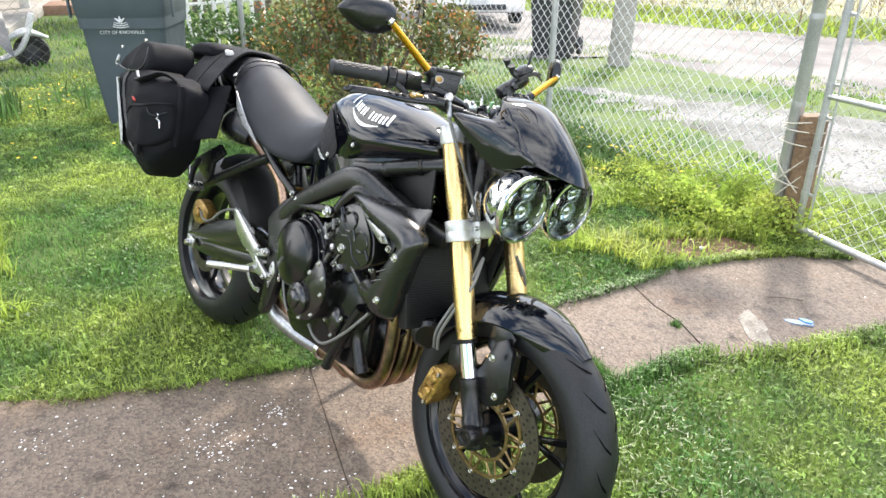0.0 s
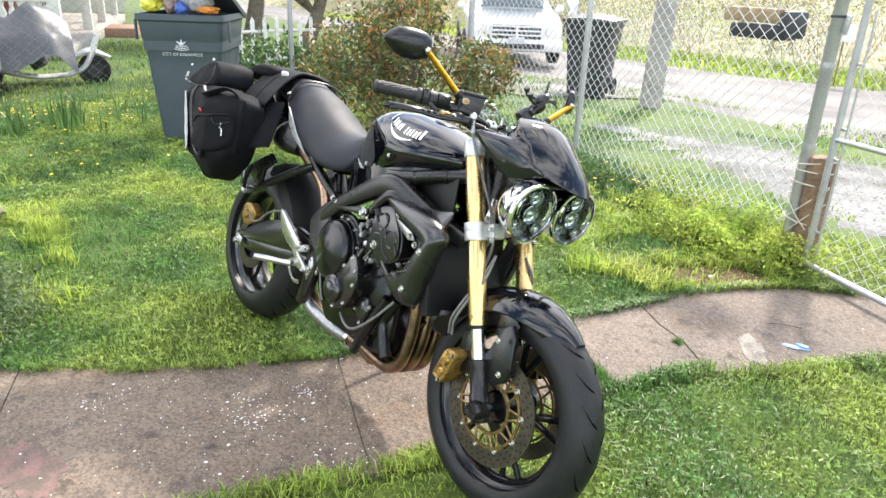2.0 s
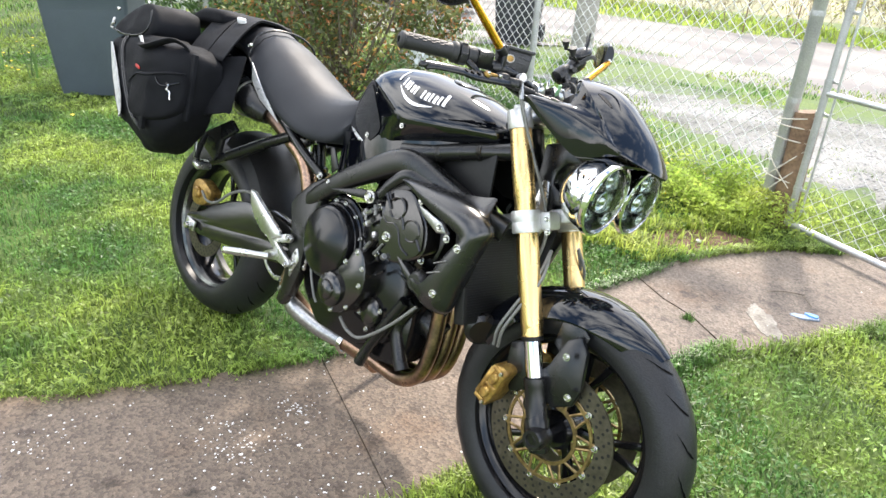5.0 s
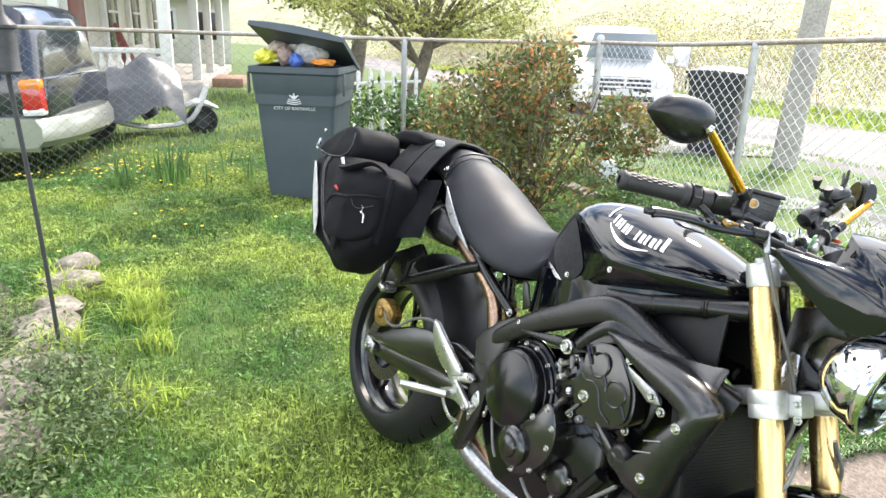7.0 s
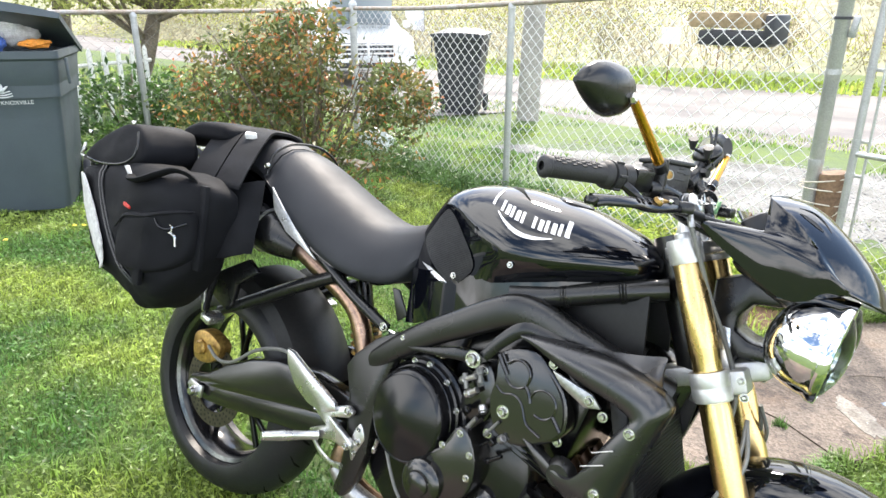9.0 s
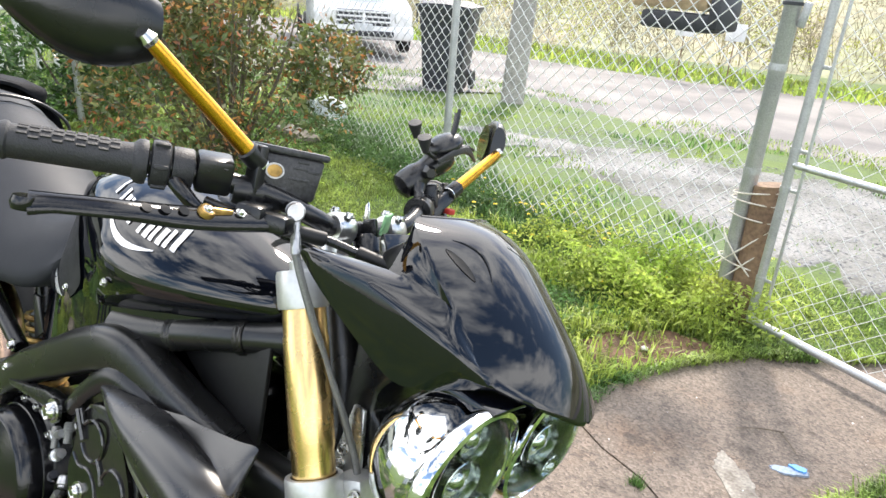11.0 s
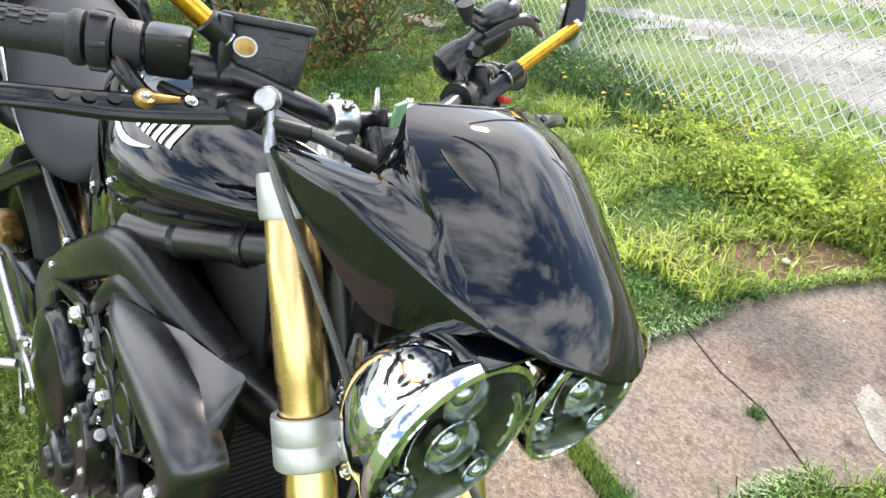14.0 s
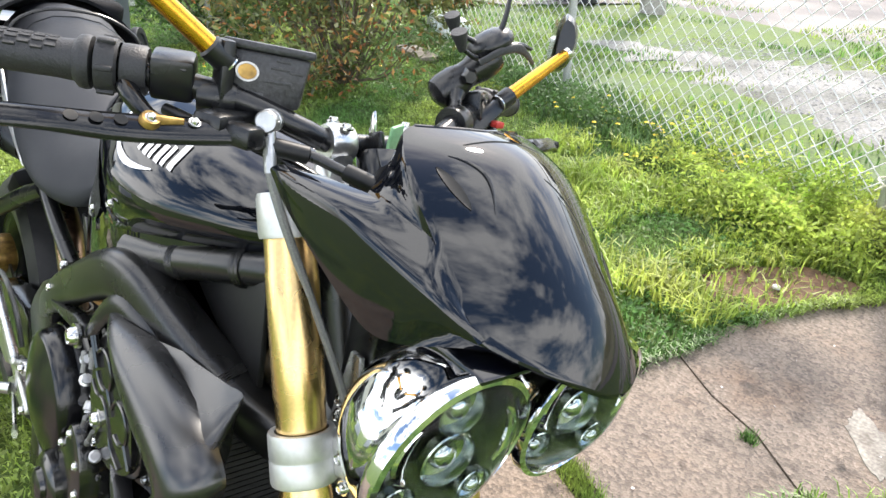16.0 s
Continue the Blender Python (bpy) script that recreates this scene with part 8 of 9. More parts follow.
# rubbish piled on the near bin
TRASH = [("yellow_tub", (0.80, 0.78, 0.08), (-0.27, -0.16, 1.09), (0.085, 0.07, 0.055), "crushed yellow plastic tub on the bin"), ("tin_can", (0.45, 0.33, 0.28), (-0.13, -0.14, 1.10), (0.06, 0.06, 0.07), "dented brown drink can on the bin"), ("food_carton", (0.5, 0.4, 0.36), (-0.20, -0.05, 1.14), (0.08, 0.06, 0.07), "crumpled cardboard carton on the bin"), ("blue_cup", (0.10, 0.2, 0.62), (-0.02, -0.22, 1.07), (0.05, 0.05, 0.05), "blue and white paper cup on the bin"), ("bin_bag", (0.62, 0.62, 0.64), (0.06, -0.06, 1.13), (0.12, 0.10, 0.10), "white translucent rubbish bag on the bin"), ("bin_bag", (0.55, 0.52, 0.5), (-0.05, 0.02, 1.17), (0.10, 0.10, 0.08), "grey crumpled rubbish bag on the bin"), ("orange_wrapper", (0.85, 0.33, 0.05), (0.20, -0.24, 1.065), (0.085, 0.05, 0.03), "orange snack wrapper on the bin rim")]
for i, (nm, col, at, size, lab) in enumerate(TRASH):
    b = bmesh.new()
    bmesh.ops.create_icosphere(b, subdivisions=4, radius=1)
    for v in b.verts:
        n_ = noise.noise(v.co * 2.2 + Vector((i * 3.1, 0, 0))) * 0.3 + noise.noise(v.co * 5 + Vector((0, i * 2.3, 0))) * 0.14
        v.co = v.co * (1 + n_)
        v.co = Vector((v.co.x * size[0], v.co.y * size[1], v.co.z * size[2]))
    o = part(nm, b, surface(nm + "_skin", col, 0.45, var=0.2, scale=20), None, angle=50)
    o.matrix_world = BIN_AT @ Matrix.Translation(at)
    tagged(o, lab, "rubbish")

cart("wheeled_bin", pose(-4.05, 7.0, ground_z(-4.05, 7.0), 0, 0, 25), BIN_DARK, "closed black wheeled bin standing beside the road", (0, 0))


# ---------------------------------------------------------------- shrubs and trees
def limbs(parent, base, tips, r, material=BARK):
    for t in tips:
        mid = base.lerp(Vector(t), 0.5) + Vector((noise.noise(Vector(t) * 3), noise.noise(Vector(t) * 3 + Vector((5, 0, 0))), 0)) * 0.12 * (Vector(t) - base).length
        part("limb", sweep([base, mid, t], [r, r * 0.7, r * 0.25], 7, 5), material, parent)


def crown(parent, name, blobs, count, size, material, seed, rise=0.0, gap=-0.22):
    """Leaves scattered round the outsides of several lumps, thinned by noise so that gaps show."""
    def place(rg):
        c, rx, rz = blobs[rg.integers(len(blobs))]
        d = Vector(rg.normal(0, 1, 3)).normalized() * (rg.uniform(0.25, 1.0) ** 0.5) * (1 + 0.35 * noise.noise(Vector(rg.normal(0, 1, 3))))
        p = Vector(c) + Vector((d.x * rx, d.y * rx, d.z * rz))
        if noise.noise(p * 2.4) + 0.6 * noise.noise(p * 7.0) < gap or p.z < ground_z(p.x, p.y):
            return None
        return p.x, p.y, p.z, 1
    return leaflets(name, count, place, size, material, "", "", seed, rise, parent=parent)


LEAF_RED = surface("red_young_leaf", (0.36, 0.13, 0.05), 0.4, var=0.3, scale=4, fine=9, second=(0.40, 0.27, 0.08), island=0.5, through_light=0.4)
LEAF_DARK = surface("olive_shrub_leaf", (0.085, 0.12, 0.035), 0.4, var=0.3, scale=4, fine=9, second=(0.20, 0.20, 0.07), island=0.5, through_light=0.35)
LEAF_GREEN = surface("deep_green_leaf", (0.045, 0.11, 0.022), 0.4, var=0.3, scale=4, fine=9, second=(0.08, 0.15, 0.03), island=0.5, through_light=0.3)
LEAF_SPRING = surface("olive_spring_leaf", (0.29, 0.32, 0.09), 0.5, var=0.3, scale=1.4, fine=9, second=(0.44, 0.44, 0.15), island=0.5, through_light=0.35)
LEAF_LIME = surface("spring_yellow_leaf", (0.42, 0.43, 0.075), 0.45, var=0.25, scale=2, fine=9, second=(0.30, 0.35, 0.07), island=0.4, through_light=0.5)
LEAF_DRY = surface("dry_brush_twig", (0.32, 0.27, 0.18), 0.8, var=0.3, scale=1.2, fine=9, second=(0.21, 0.19, 0.12), island=0.3, through_light=0.3)
bush = thing("photinia_bush", Matrix(), "red-tipped evergreen bush with bronze young leaves", "bush")
bb = Vector((-2.1, 2.2, 0))
limbs(bush, bb, [(-2.60, 1.85, 0.84), (-1.80, 1.95, 0.74), (-2.20, 2.55, 1.12), (-2.00, 2.05, 1.21), (-2.45, 2.25, 1.16), (-1.70, 2.45, 0.84), (-2.90, 2.15, 0.70), (-2.35, 1.75, 1.1), (-1.55, 2.35, 1.0), (-2.1, 2.3, 1.3), (-2.75, 2.35, 1.05), (-1.75, 2.15, 1.15)], 0.014)
blobs_ = [((-2.15, 2.15, 0.58), 0.55, 0.55), ((-2.55, 2.00, 0.51), 0.5, 0.48), ((-1.75, 2.30, 0.56), 0.5, 0.50), ((-2.25, 2.30, 0.93), 0.42, 0.38), ((-1.95, 2.25, 0.95), 0.36, 0.36), ((-2.65, 2.15, 0.79), 0.38, 0.35), ((-2.10, 1.85, 0.33), 0.5, 0.35), ((-1.55, 2.55, 0.67), 0.3, 0.28)]
crown(bush, "green_leaves", blobs_, 12500, 0.026, LEAF_DARK, 41, gap=-0.2)
crown(bush, "red_leaves", [(c, rx * 1.06, rz * 1.06) for c, rx, rz in blobs_], 5200, 0.022, LEAF_RED, 42, gap=-0.08)
twig_tips = random.Random(5)
for k in range(46):
    a_, r_ = twig_tips.uniform(0, math.tau), twig_tips.uniform(0.1, 0.62)
    tip_ = Vector((-2.15 + r_ * 1.15 * math.cos(a_), 2.15 + r_ * math.sin(a_), twig_tips.uniform(0.5, 1.32) - 0.3 * r_))
    part("twig", sweep([bb + Vector((tip_ - bb).xy.to_3d()) * 0.2 + Vector((0, 0, 0.05)), bb.lerp(tip_, 0.6) + Vector((0, 0, -0.08)), tip_], [0.007, 0.005, 0.002], 5, 3), BARK, bush)
shrub = thing("green_shrub", Matrix(), "low dark green leafy shrub by the fence", "bush")
limbs(shrub, Vector((-4.0, 2.15, 0)), [(-4.1, 1.9, 0.6), (-3.8, 2.2, 0.65), (-4.2, 2.5, 0.5)], 0.014)
crown(shrub, "leaves", [((-4.05, 2.0, 0.42), 0.42, 0.40), ((-3.85, 2.35, 0.36), 0.38, 0.36), ((-4.2, 2.6, 0.3), 0.38, 0.3)], 5000, 0.034, LEAF_GREEN, 43)


def tree(base, height, lean, blobs, count, size, material, label, seed, trunk_r=0.11):
    t = thing("tree", Matrix(), label, "tree")
    b0 = Vector((base[0], base[1], ground_z(*base)))
    top = b0 + Vector((lean[0], lean[1], height))
    part("trunk", sweep([b0 - Vector((0, 0, 0.1)), b0.lerp(top, 0.45) + Vector((0.06, 0.05, 0)), top], [trunk_r * 1.3, trunk_r, trunk_r * 0.6], 10, 5), BARK, t)
    for c, rx, rz in blobs:
        limbs(t, b0.lerp(top, 0.6 + 0.3 * random.Random(c[0]).random()), [Vector(c) + Vector((dx * rx * 0.7, dy * rx * 0.7, dz * rz)) for dx, dy, dz in ((0, 0, 0.7), (0.8, 0.2, 0.1), (-0.7, 0.4, 0.2), (0.1, -0.8, 0.3))], trunk_r * 0.35)
    crown(t, "leaves", blobs, count, size, material, seed)
    return t


tree((-7.3, 3.9), 1.4, (0.35, 0.45), [((-7.4, 3.6, 2.0), 1.1, 0.6), ((-6.9, 4.6, 2.1), 1.1, 0.6), ((-7.6, 2.9, 1.9), 0.9, 0.5), ((-6.6, 5.2, 1.9), 0.9, 0.5), ((-7.2, 4.3, 2.25), 1.0, 0.4), ((-7.0, 3.4, 1.45), 0.9, 0.35), ((-6.7, 4.9, 1.4), 0.8, 0.3)], 15000, 0.036, LEAF_SPRING, "spreading tree with yellow-green spring leaves", 51)
tree((-12.5, 5.6), 2.2, (0.2, 0.2), [((-12.5, 5.2, 2.9), 1.3, 0.9), ((-12.0, 6.2, 2.6), 1.1, 0.8), ((-12.8, 5.8, 3.5), 1.0, 0.7), ((-12.2, 4.6, 2.2), 0.9, 0.6)], 8000, 0.075, LEAF_GREEN, "dense evergreen tree behind the houses", 52, 0.16)

# brush bank across the road
bank = tagged(new("far_brush"), "sunlit bank of dry brush and budding bushes across the road", "brush", kind="stuff")


def brush_place(lo, hi, zk):
    def place(rg):
        u = rg.uniform(0, 1)
        x = -34 + 60 * u
        base = Vector((x, 16.6 + 0.30 * (x + 4) * (0.62 if x > -4 else 0.1) + rg.uniform(0, 4.0), 0))
        h = (1.0 + 0.8 * noise.noise((x * 0.32, 1.0, zk)) + 0.5 * noise.noise((x * 1.1, 4.0, zk))) * hi
        z = rg.uniform(lo, max(lo + 0.1, h)) + (base.y - 16.5) * 0.28
        if noise.noise((x * 0.55, z * 0.9, zk)) < -0.06:
            return None
        return base.x, base.y, -0.56 + z, 1
    return place


leaflets("brush_leaves", 100000, brush_place(0.1, 2.0, 3.0), 0.042, LEAF_DRY, "", "", 61, parent=bank)
leaflets("brush_leaves", 62000, brush_place(0.0, 2.5, 7.0), 0.042, LEAF_LIME, "", "", 62, parent=bank)
tufts("far_verge_grass", 7000, (-26, 16, 14.2, 19.0), 0.22, 0.03, LUSH, "bright green grass on the far verge", 63, lambda x, y, g: y > 15.0 + 0.30 * (x + 4) * (0.95 if x > -4 else 0.1) - 0.4)
tw, tf = [], []
rg = np.random.default_rng(71)
for k in range(1500):
    x = rg.uniform(-26, 18)
    y = 17 + 0.2 * (x + 4) + rg.uniform(0, 4)
    z = -0.5 + (y - 17) * 0.2
    h, w, a = rg.uniform(0.8, 2.9), rg.uniform(0.004, 0.011), rg.uniform(0, 6.28)
    lx, ly = rg.normal(0, 0.75) * h, rg.normal(0, 0.3) * h
    o = len(tw)
    tw += [(x - w, y, z), (x + w, y, z), (x + lx * 0.4 + w * 0.6, y + ly * 0.4, z + h * 0.6), (x + lx * 0.4 - w * 0.6, y + ly * 0.4, z + h * 0.6), (x + lx, y + ly, z + h)]
    tf += [(o, o + 1, o + 2, o + 3), (o + 3, o + 2, o + 4)]
raw("brush_stems", tw, tf, LEAF_DRY, "", "", parent=bank)
hill = bmesh.new()
rings = []
for i in range(41):
    x = -90 + 150 * i / 40
    crest = 3.2 + 1.4 * noise.noise((x * 0.06, 0, 0)) + 0.5 * noise.noise((x * 0.3, 2, 0))
    rings.append([Vector((x, 22 + 0.2 * x + (d * 34), -0.6 + crest * math.sin(min(1, d * 1.2) * math.pi / 2) * 2.0)) for d in (0, 0.15, 0.35, 0.6, 1.0)])
ringed(hill, rings, closed=False, cap=False)
# distance haze over the woods is put into these pale colours
tagged(part("far_hill", hill, surface("hazy_spring_woods", (0.25, 0.26, 0.15), 0.9, var=0.4, scale=0.5, fine=3.0, second=(0.36, 0.32, 0.22))), "wooded spring hillside behind the road", "hill", kind="structure")

# ---------------------------------------------------------------- utility pole, mailbox
pole = thing("utility_pole", Matrix(), "weathered grey wooden utility pole by the road", "pole")
pz = ground_z(-3.1, 7.2)
pb_ = bmesh.new()
ringed(pb_, [[Vector((-3.1 + 0.02 * z, 7.2 + 0.012 * z, pz + z)) + Vector((math.cos(a), math.sin(a), 0)) * (0.15 - 0.006 * z) for a in [2 * math.pi * i / 24 for i in range(24)]] for z in (-0.1, 0.6, 1.5, 3, 5, 8)])
part("shaft", pb_, POLEWOOD, pole)
mail = thing("mailbox", pose(0.52, 2.70, 0, 0, 0, -17.3), "black metal mailbox under a timber board, hung outside the fence", "mailbox")
part("board", block((0.40, 0.10, 0.075), pose(-0.04, 0.02, 1.225), 0.008), surface("raw_timber", (0.36, 0.27, 0.16), 0.8, var=0.25, scale=8, fine=50, bump=0.4), mail, "pale timber board")
part("box_body", block((0.36, 0.14, 0.075), pose(0.0, 0.04, 1.14), 0.015), BIN_DARK, mail)
part("box_door", block((0.055, 0.15, 0.14), pose(0.20, 0.04, 1.185), 0.015), BIN_DARK, mail)
for x in (-0.12, 0.12):
    part("hook", bar(Vector((x, 0.02, 1.1)), Vector((x, 0.0, 1.33)), 0.004, 6), GALV, mail)
for x, y in ((-3.9, 15.2), (-2.9, 15.5)):
    o = part("notice", block((0.4, 0.02, 0.36), None, 0.004), WHITE)
    o.matrix_world = pose(x, y, ground_z(x, y) + 1.1, 0, 0, 15)
    tagged(o, "small white notice board on a stake across the road", "sign", "notices across the road")
    part("stake", bar(Vector((0, 0.02, -1.15)), Vector((0, 0.02, 0.1)), 0.015, 6), TIMBER, o)

# ---------------------------------------------------------------- vehicles
WHITE_CAR = surface("white_car_paint", (0.8, 0.8, 0.8), 0.2, var=0.03, coat=1.0)
SILVER_CAR = surface("pale_silver_car_paint", (0.36, 0.38, 0.34), 0.3, metal=0.6, var=0.05, coat=0.5)
NAVY_CAR = surface("dark_blue_car_paint", (0.02, 0.024, 0.035), 0.18, var=0.1, coat=1.0)
CARGLASS = surface("dark_car_glass", (0.02, 0.025, 0.03), 0.03, var=0.05, coat=1.0)
# the sky's reflection in the windscreen is put into a paler base colour
CARGLASS_PALE = surface("sky_lit_windscreen", (0.25, 0.30, 0.34), 0.05, var=0.05, coat=1.0)
LIGHT_RED = surface("red_tail_light", (0.5, 0.02, 0.02), 0.15, coat=1.0)
LIGHT_AMBER = surface("amber_lens", (0.85, 0.26, 0.02), 0.15, coat=1.0)
LIGHT_CLEAR = surface("clear_lens", (0.75, 0.75, 0.72), 0.15, coat=1.0)


def car_shell(rows):
    """Body sections along x: (x, half width, sill z, belt z, roof half width, roof z)."""
    rings = []
    cols = [spline([(i, v, 0) for i, v in enumerate(c)], 3) for c in zip(*rows)]
    for i in range(len(cols[0])):
        x, w, zs, zb, wr, zr = (c[i].y for c in cols)
        half = [(w * 0.92, zs), (w, zs + 0.12), (w, zb - 0.08), (w * 0.975, zb), (wr * 1.02 + 0.02, zb * 0.35 + zr * 0.65), (wr * 0.93, zr - 0.02), (wr * 0.5, zr)]
        rings.append([Vector((x, -a, b)) for a, b in half] + [Vector((x, a, b)) for a, b in half[::-1]])
    return ringed(bmesh.new(), rings)


def road_wheel(parent, x, y, r, s):
    w = part("wheel", lathe([(r * 0.62, -0.1), (r * 0.95, -0.1), (r, -0.07), (r, 0.07), (r * 0.95, 0.1), (r * 0.62, 0.1)], pose(x, y, r, 90), 32, closed=True), RUBBER, parent)
    part("rim", lathe([(r * 0.62, 0.085), (r * 0.55, 0.06), (r * 0.2, 0.075), (0, 0.08)], pose(x, y, r, 90 if s < 0 else -90), 24), ALLOY, w)
    for k in range(5):
        a = 2 * math.pi * k / 5
        part("rim_spoke", sweep([(x + 0.1 * r * math.cos(a), y + s * 0.088, r + 0.1 * r * math.sin(a)), (x + 0.58 * r * math.cos(a), y + s * 0.085, r + 0.58 * r * math.sin(a))], [0.03, 0.022], 6, 1, 0.6), ALLOY, w)


# sport utility: its rear looks along +x of its pose
suv = thing("parked_suv", pose(-5.34, -0.74, -0.165, 0, 0, 65), "dark blue and silver estate car parked behind the fence", "car")
sh_ = car_shell([(-0.02, 0.80, 0.50, 0.92, 0.60, 1.02), (-0.12, 0.86, 0.42, 0.98, 0.66, 1.45), (-0.40, 0.88, 0.38, 0.98, 0.69, 1.60), (-1.5, 0.9, 0.32, 0.98, 0.70, 1.64), (-2.6, 0.9, 0.32, 0.98, 0.69, 1.60), (-3.3, 0.9, 0.32, 0.98, 0.74, 1.10), (-4.2, 0.86, 0.34, 0.90, 0.70, 0.98), (-4.5, 0.78, 0.42, 0.80, 0.6, 0.86)])
turned(sh_, pose(0, 0.88, 0))
part("car_body", sh_, NAVY_CAR, suv, "dark blue body")
part("lower_cladding", turned(slab([(-4.4, 0.30), (-0.05, 0.30), (-0.02, 0.56), (-4.4, 0.56)], -0.005, 0.03, None, 0.01), pose(0, -0.03, 0)), SILVER_CAR, suv, "pale silver lower cladding")
bp = bmesh.new()
rings = []
for k in range(9):
    f = k / 8
    y = -0.06 + 1.88 * f
    bulge = 0.16 * (1 - abs(2 * f - 1) ** 3)
    rings.append([Vector((x + (bulge if x > -0.2 else 0), y, z)) for x, z in ((-0.35, 0.34), (-0.06, 0.34), (0.0, 0.40), (0.0, 0.52), (-0.05, 0.60), (-0.35, 0.61))])
ringed(bp, rings)
part("rear_bumper", bp, SILVER_CAR, suv, "pale silver rear bumper")
part("tailgate", slab([(0.08, 0.60), (1.68, 0.60), (1.66, 0.95), (0.10, 0.95)], -0.03, 0.015, pose(0.0, 0, 0, 0, 0, 90), 0.02), NAVY_CAR, suv)
wg = slab([(0.16, 0.98), (1.60, 0.98), (1.48, 1.46), (0.28, 1.46)], -0.02, 0.012, pose(-0.02, 0, 0, 0, 0, 90) @ Matrix.Translation((0, 0.0, 0)) @ pose(0, 0, 0, -16, 0, 0) @ Matrix.Translation((0, 0.30, 0.0)), 0.02)
part("rear_window", wg, CARGLASS, suv)
for s, y in ((-1, 0.0), (1, 1.76)):
    if s > 0:
        y -= 0.08
    tl = part("tail_light", block((0.18, 0.19, 0.31), pose(-0.08 if s < 0 else -0.16, y + (0.085 if s < 0 else -0.065), 0.78, 0, -4, 0), 0.04), LIGHT_RED, suv, "red tail light")
    part("indicator_lens", block((0.182, 0.192, 0.10), pose(-0.085 if s < 0 else -0.165, y + (0.084 if s < 0 else -0.064), 0.89, 0, -4, 0), 0.03), LIGHT_AMBER, tl, "amber indicator")
    part("reverse_lens", block((0.182, 0.192, 0.07), pose(-0.075 if s < 0 else -0.155, y + (0.084 if s < 0 else -0.064), 0.655, 0, -4, 0), 0.02), LIGHT_CLEAR, tl, "clear lens")
    part("side_glass", slab([(-0.35, 1.02), (-2.9, 1.02), (-2.55, 1.48), (-0.5, 1.48)], -0.01, 0.01, pose(0, y + (0.07 if s < 0 else -0.07), 0, 12 * s * -1, 0, 0) @ Matrix.Translation((0, s * 0.0, 0)), 0.03), CARGLASS, suv)
    part("roof_bar", bar(Vector((-0.5, y + (0.25 if s < 0 else -0.25), 1.66)), Vector((-2.4, y + (0.25 if s < 0 else -0.25), 1.66)), 0.018, 8), BIN_DARK, suv)
for x in (-0.85, -3.6):
    road_wheel(suv, x, 0.02, 0.34, -1)
    road_wheel(suv, x, 1.74, 0.34, 1)
    for y, s in ((-0.012, -1),):
        part("wheel_arch", lathe([(0.35, -0.02), (0.43, -0.02), (0.43, 0.02), (0.35, 0.02)], pose(x, y, 0.34, 90), 28, closed=True), BIN_DARK, suv)

# minivan: its front looks along +x of its pose
VZ = ground_z(-7.6, 8.6)
van = thing("parked_minivan", pose(-7.35, 8.75, VZ + 0.0, 0, 0, -38), "white minivan parked across the fence, front towards the yard", "van")
part("car_body", car_shell([(0.0, 0.80, 0.38, 0.68, 0.60, 0.78), (-0.18, 0.92, 0.30, 0.80, 0.72, 0.90), (-0.7, 0.96, 0.28, 0.92, 0.80, 1.02), (-1.1, 0.97, 0.28, 0.98, 0.74, 1.12), (-1.75, 0.98, 0.28, 1.0, 0.70, 1.62), (-2.6, 0.98, 0.28, 1.0, 0.72, 1.70), (-4.4, 0.98, 0.28, 1.0, 0.70, 1.66), (-4.9, 0.94, 0.32, 0.98, 0.62, 1.40)]), WHITE_CAR, van)
part("windscreen", slab([(-0.66, 0), (0.66, 0), (0.58, 0.74), (-0.58, 0.74)], -0.012, 0.012, pose(-1.06, 0, 1.06, 0, 0, 90) @ pose(0, 0, 0, 48, 0, 0), 0.02), CARGLASS_PALE, van)
gr_ = bmesh.new()
block((0.06, 0.95, 0.26), pose(-0.005, 0, 0.66, 0, -6, 0), 0.02, gr_)
grille = part("grille", gr_, BIN_DARK, van)
for z in (0.60, 0.68, 0.76):
    part("grille_bar", block((0.05, 0.97, 0.035), pose(0.02, 0, z, 0, -6, 0), 0.01), WHITE_CAR, grille)
part("grille_post", block((0.05, 0.05, 0.27), pose(0.025, 0, 0.67, 0, -6, 0), 0.01), WHITE_CAR, grille)
for s in (-1, 1):
    part("headlamp", block((0.2, 0.32, 0.2), pose(-0.12, s * 0.68, 0.68, 0, -10, s * 22), 0.04), LIGHT_CLEAR, van)
    part("side_window", slab([(-1.5, 1.05), (-4.5, 1.05), (-4.3, 1.5), (-1.95, 1.5)], -0.01, 0.01, pose(0, s * 0.86, 0, -14 * s, 0, 0) @ Matrix.Translation((0, s * 0.36, 0)), 0.03), CARGLASS, van)
    part("wing_mirror", block((0.1, 0.16, 0.14), pose(-1.35, s * 1.05, 1.08), 0.04), WHITE_CAR, van)
    for x in (-0.95, -4.0):
        road_wheel(van, x, s * 0.9, 0.33, s)
part("front_bumper", block((0.3, 1.86, 0.26), pose(-0.1, 0, 0.42), 0.08), WHITE_CAR, van)
part("lower_intake", block((0.1, 1.1, 0.1), pose(0.035, 0, 0.40), 0.03), BIN_DARK, van)
part("number_plate", block((0.02, 0.32, 0.14), pose(0.06, 0, 0.5), 0.005), LETTER, van)

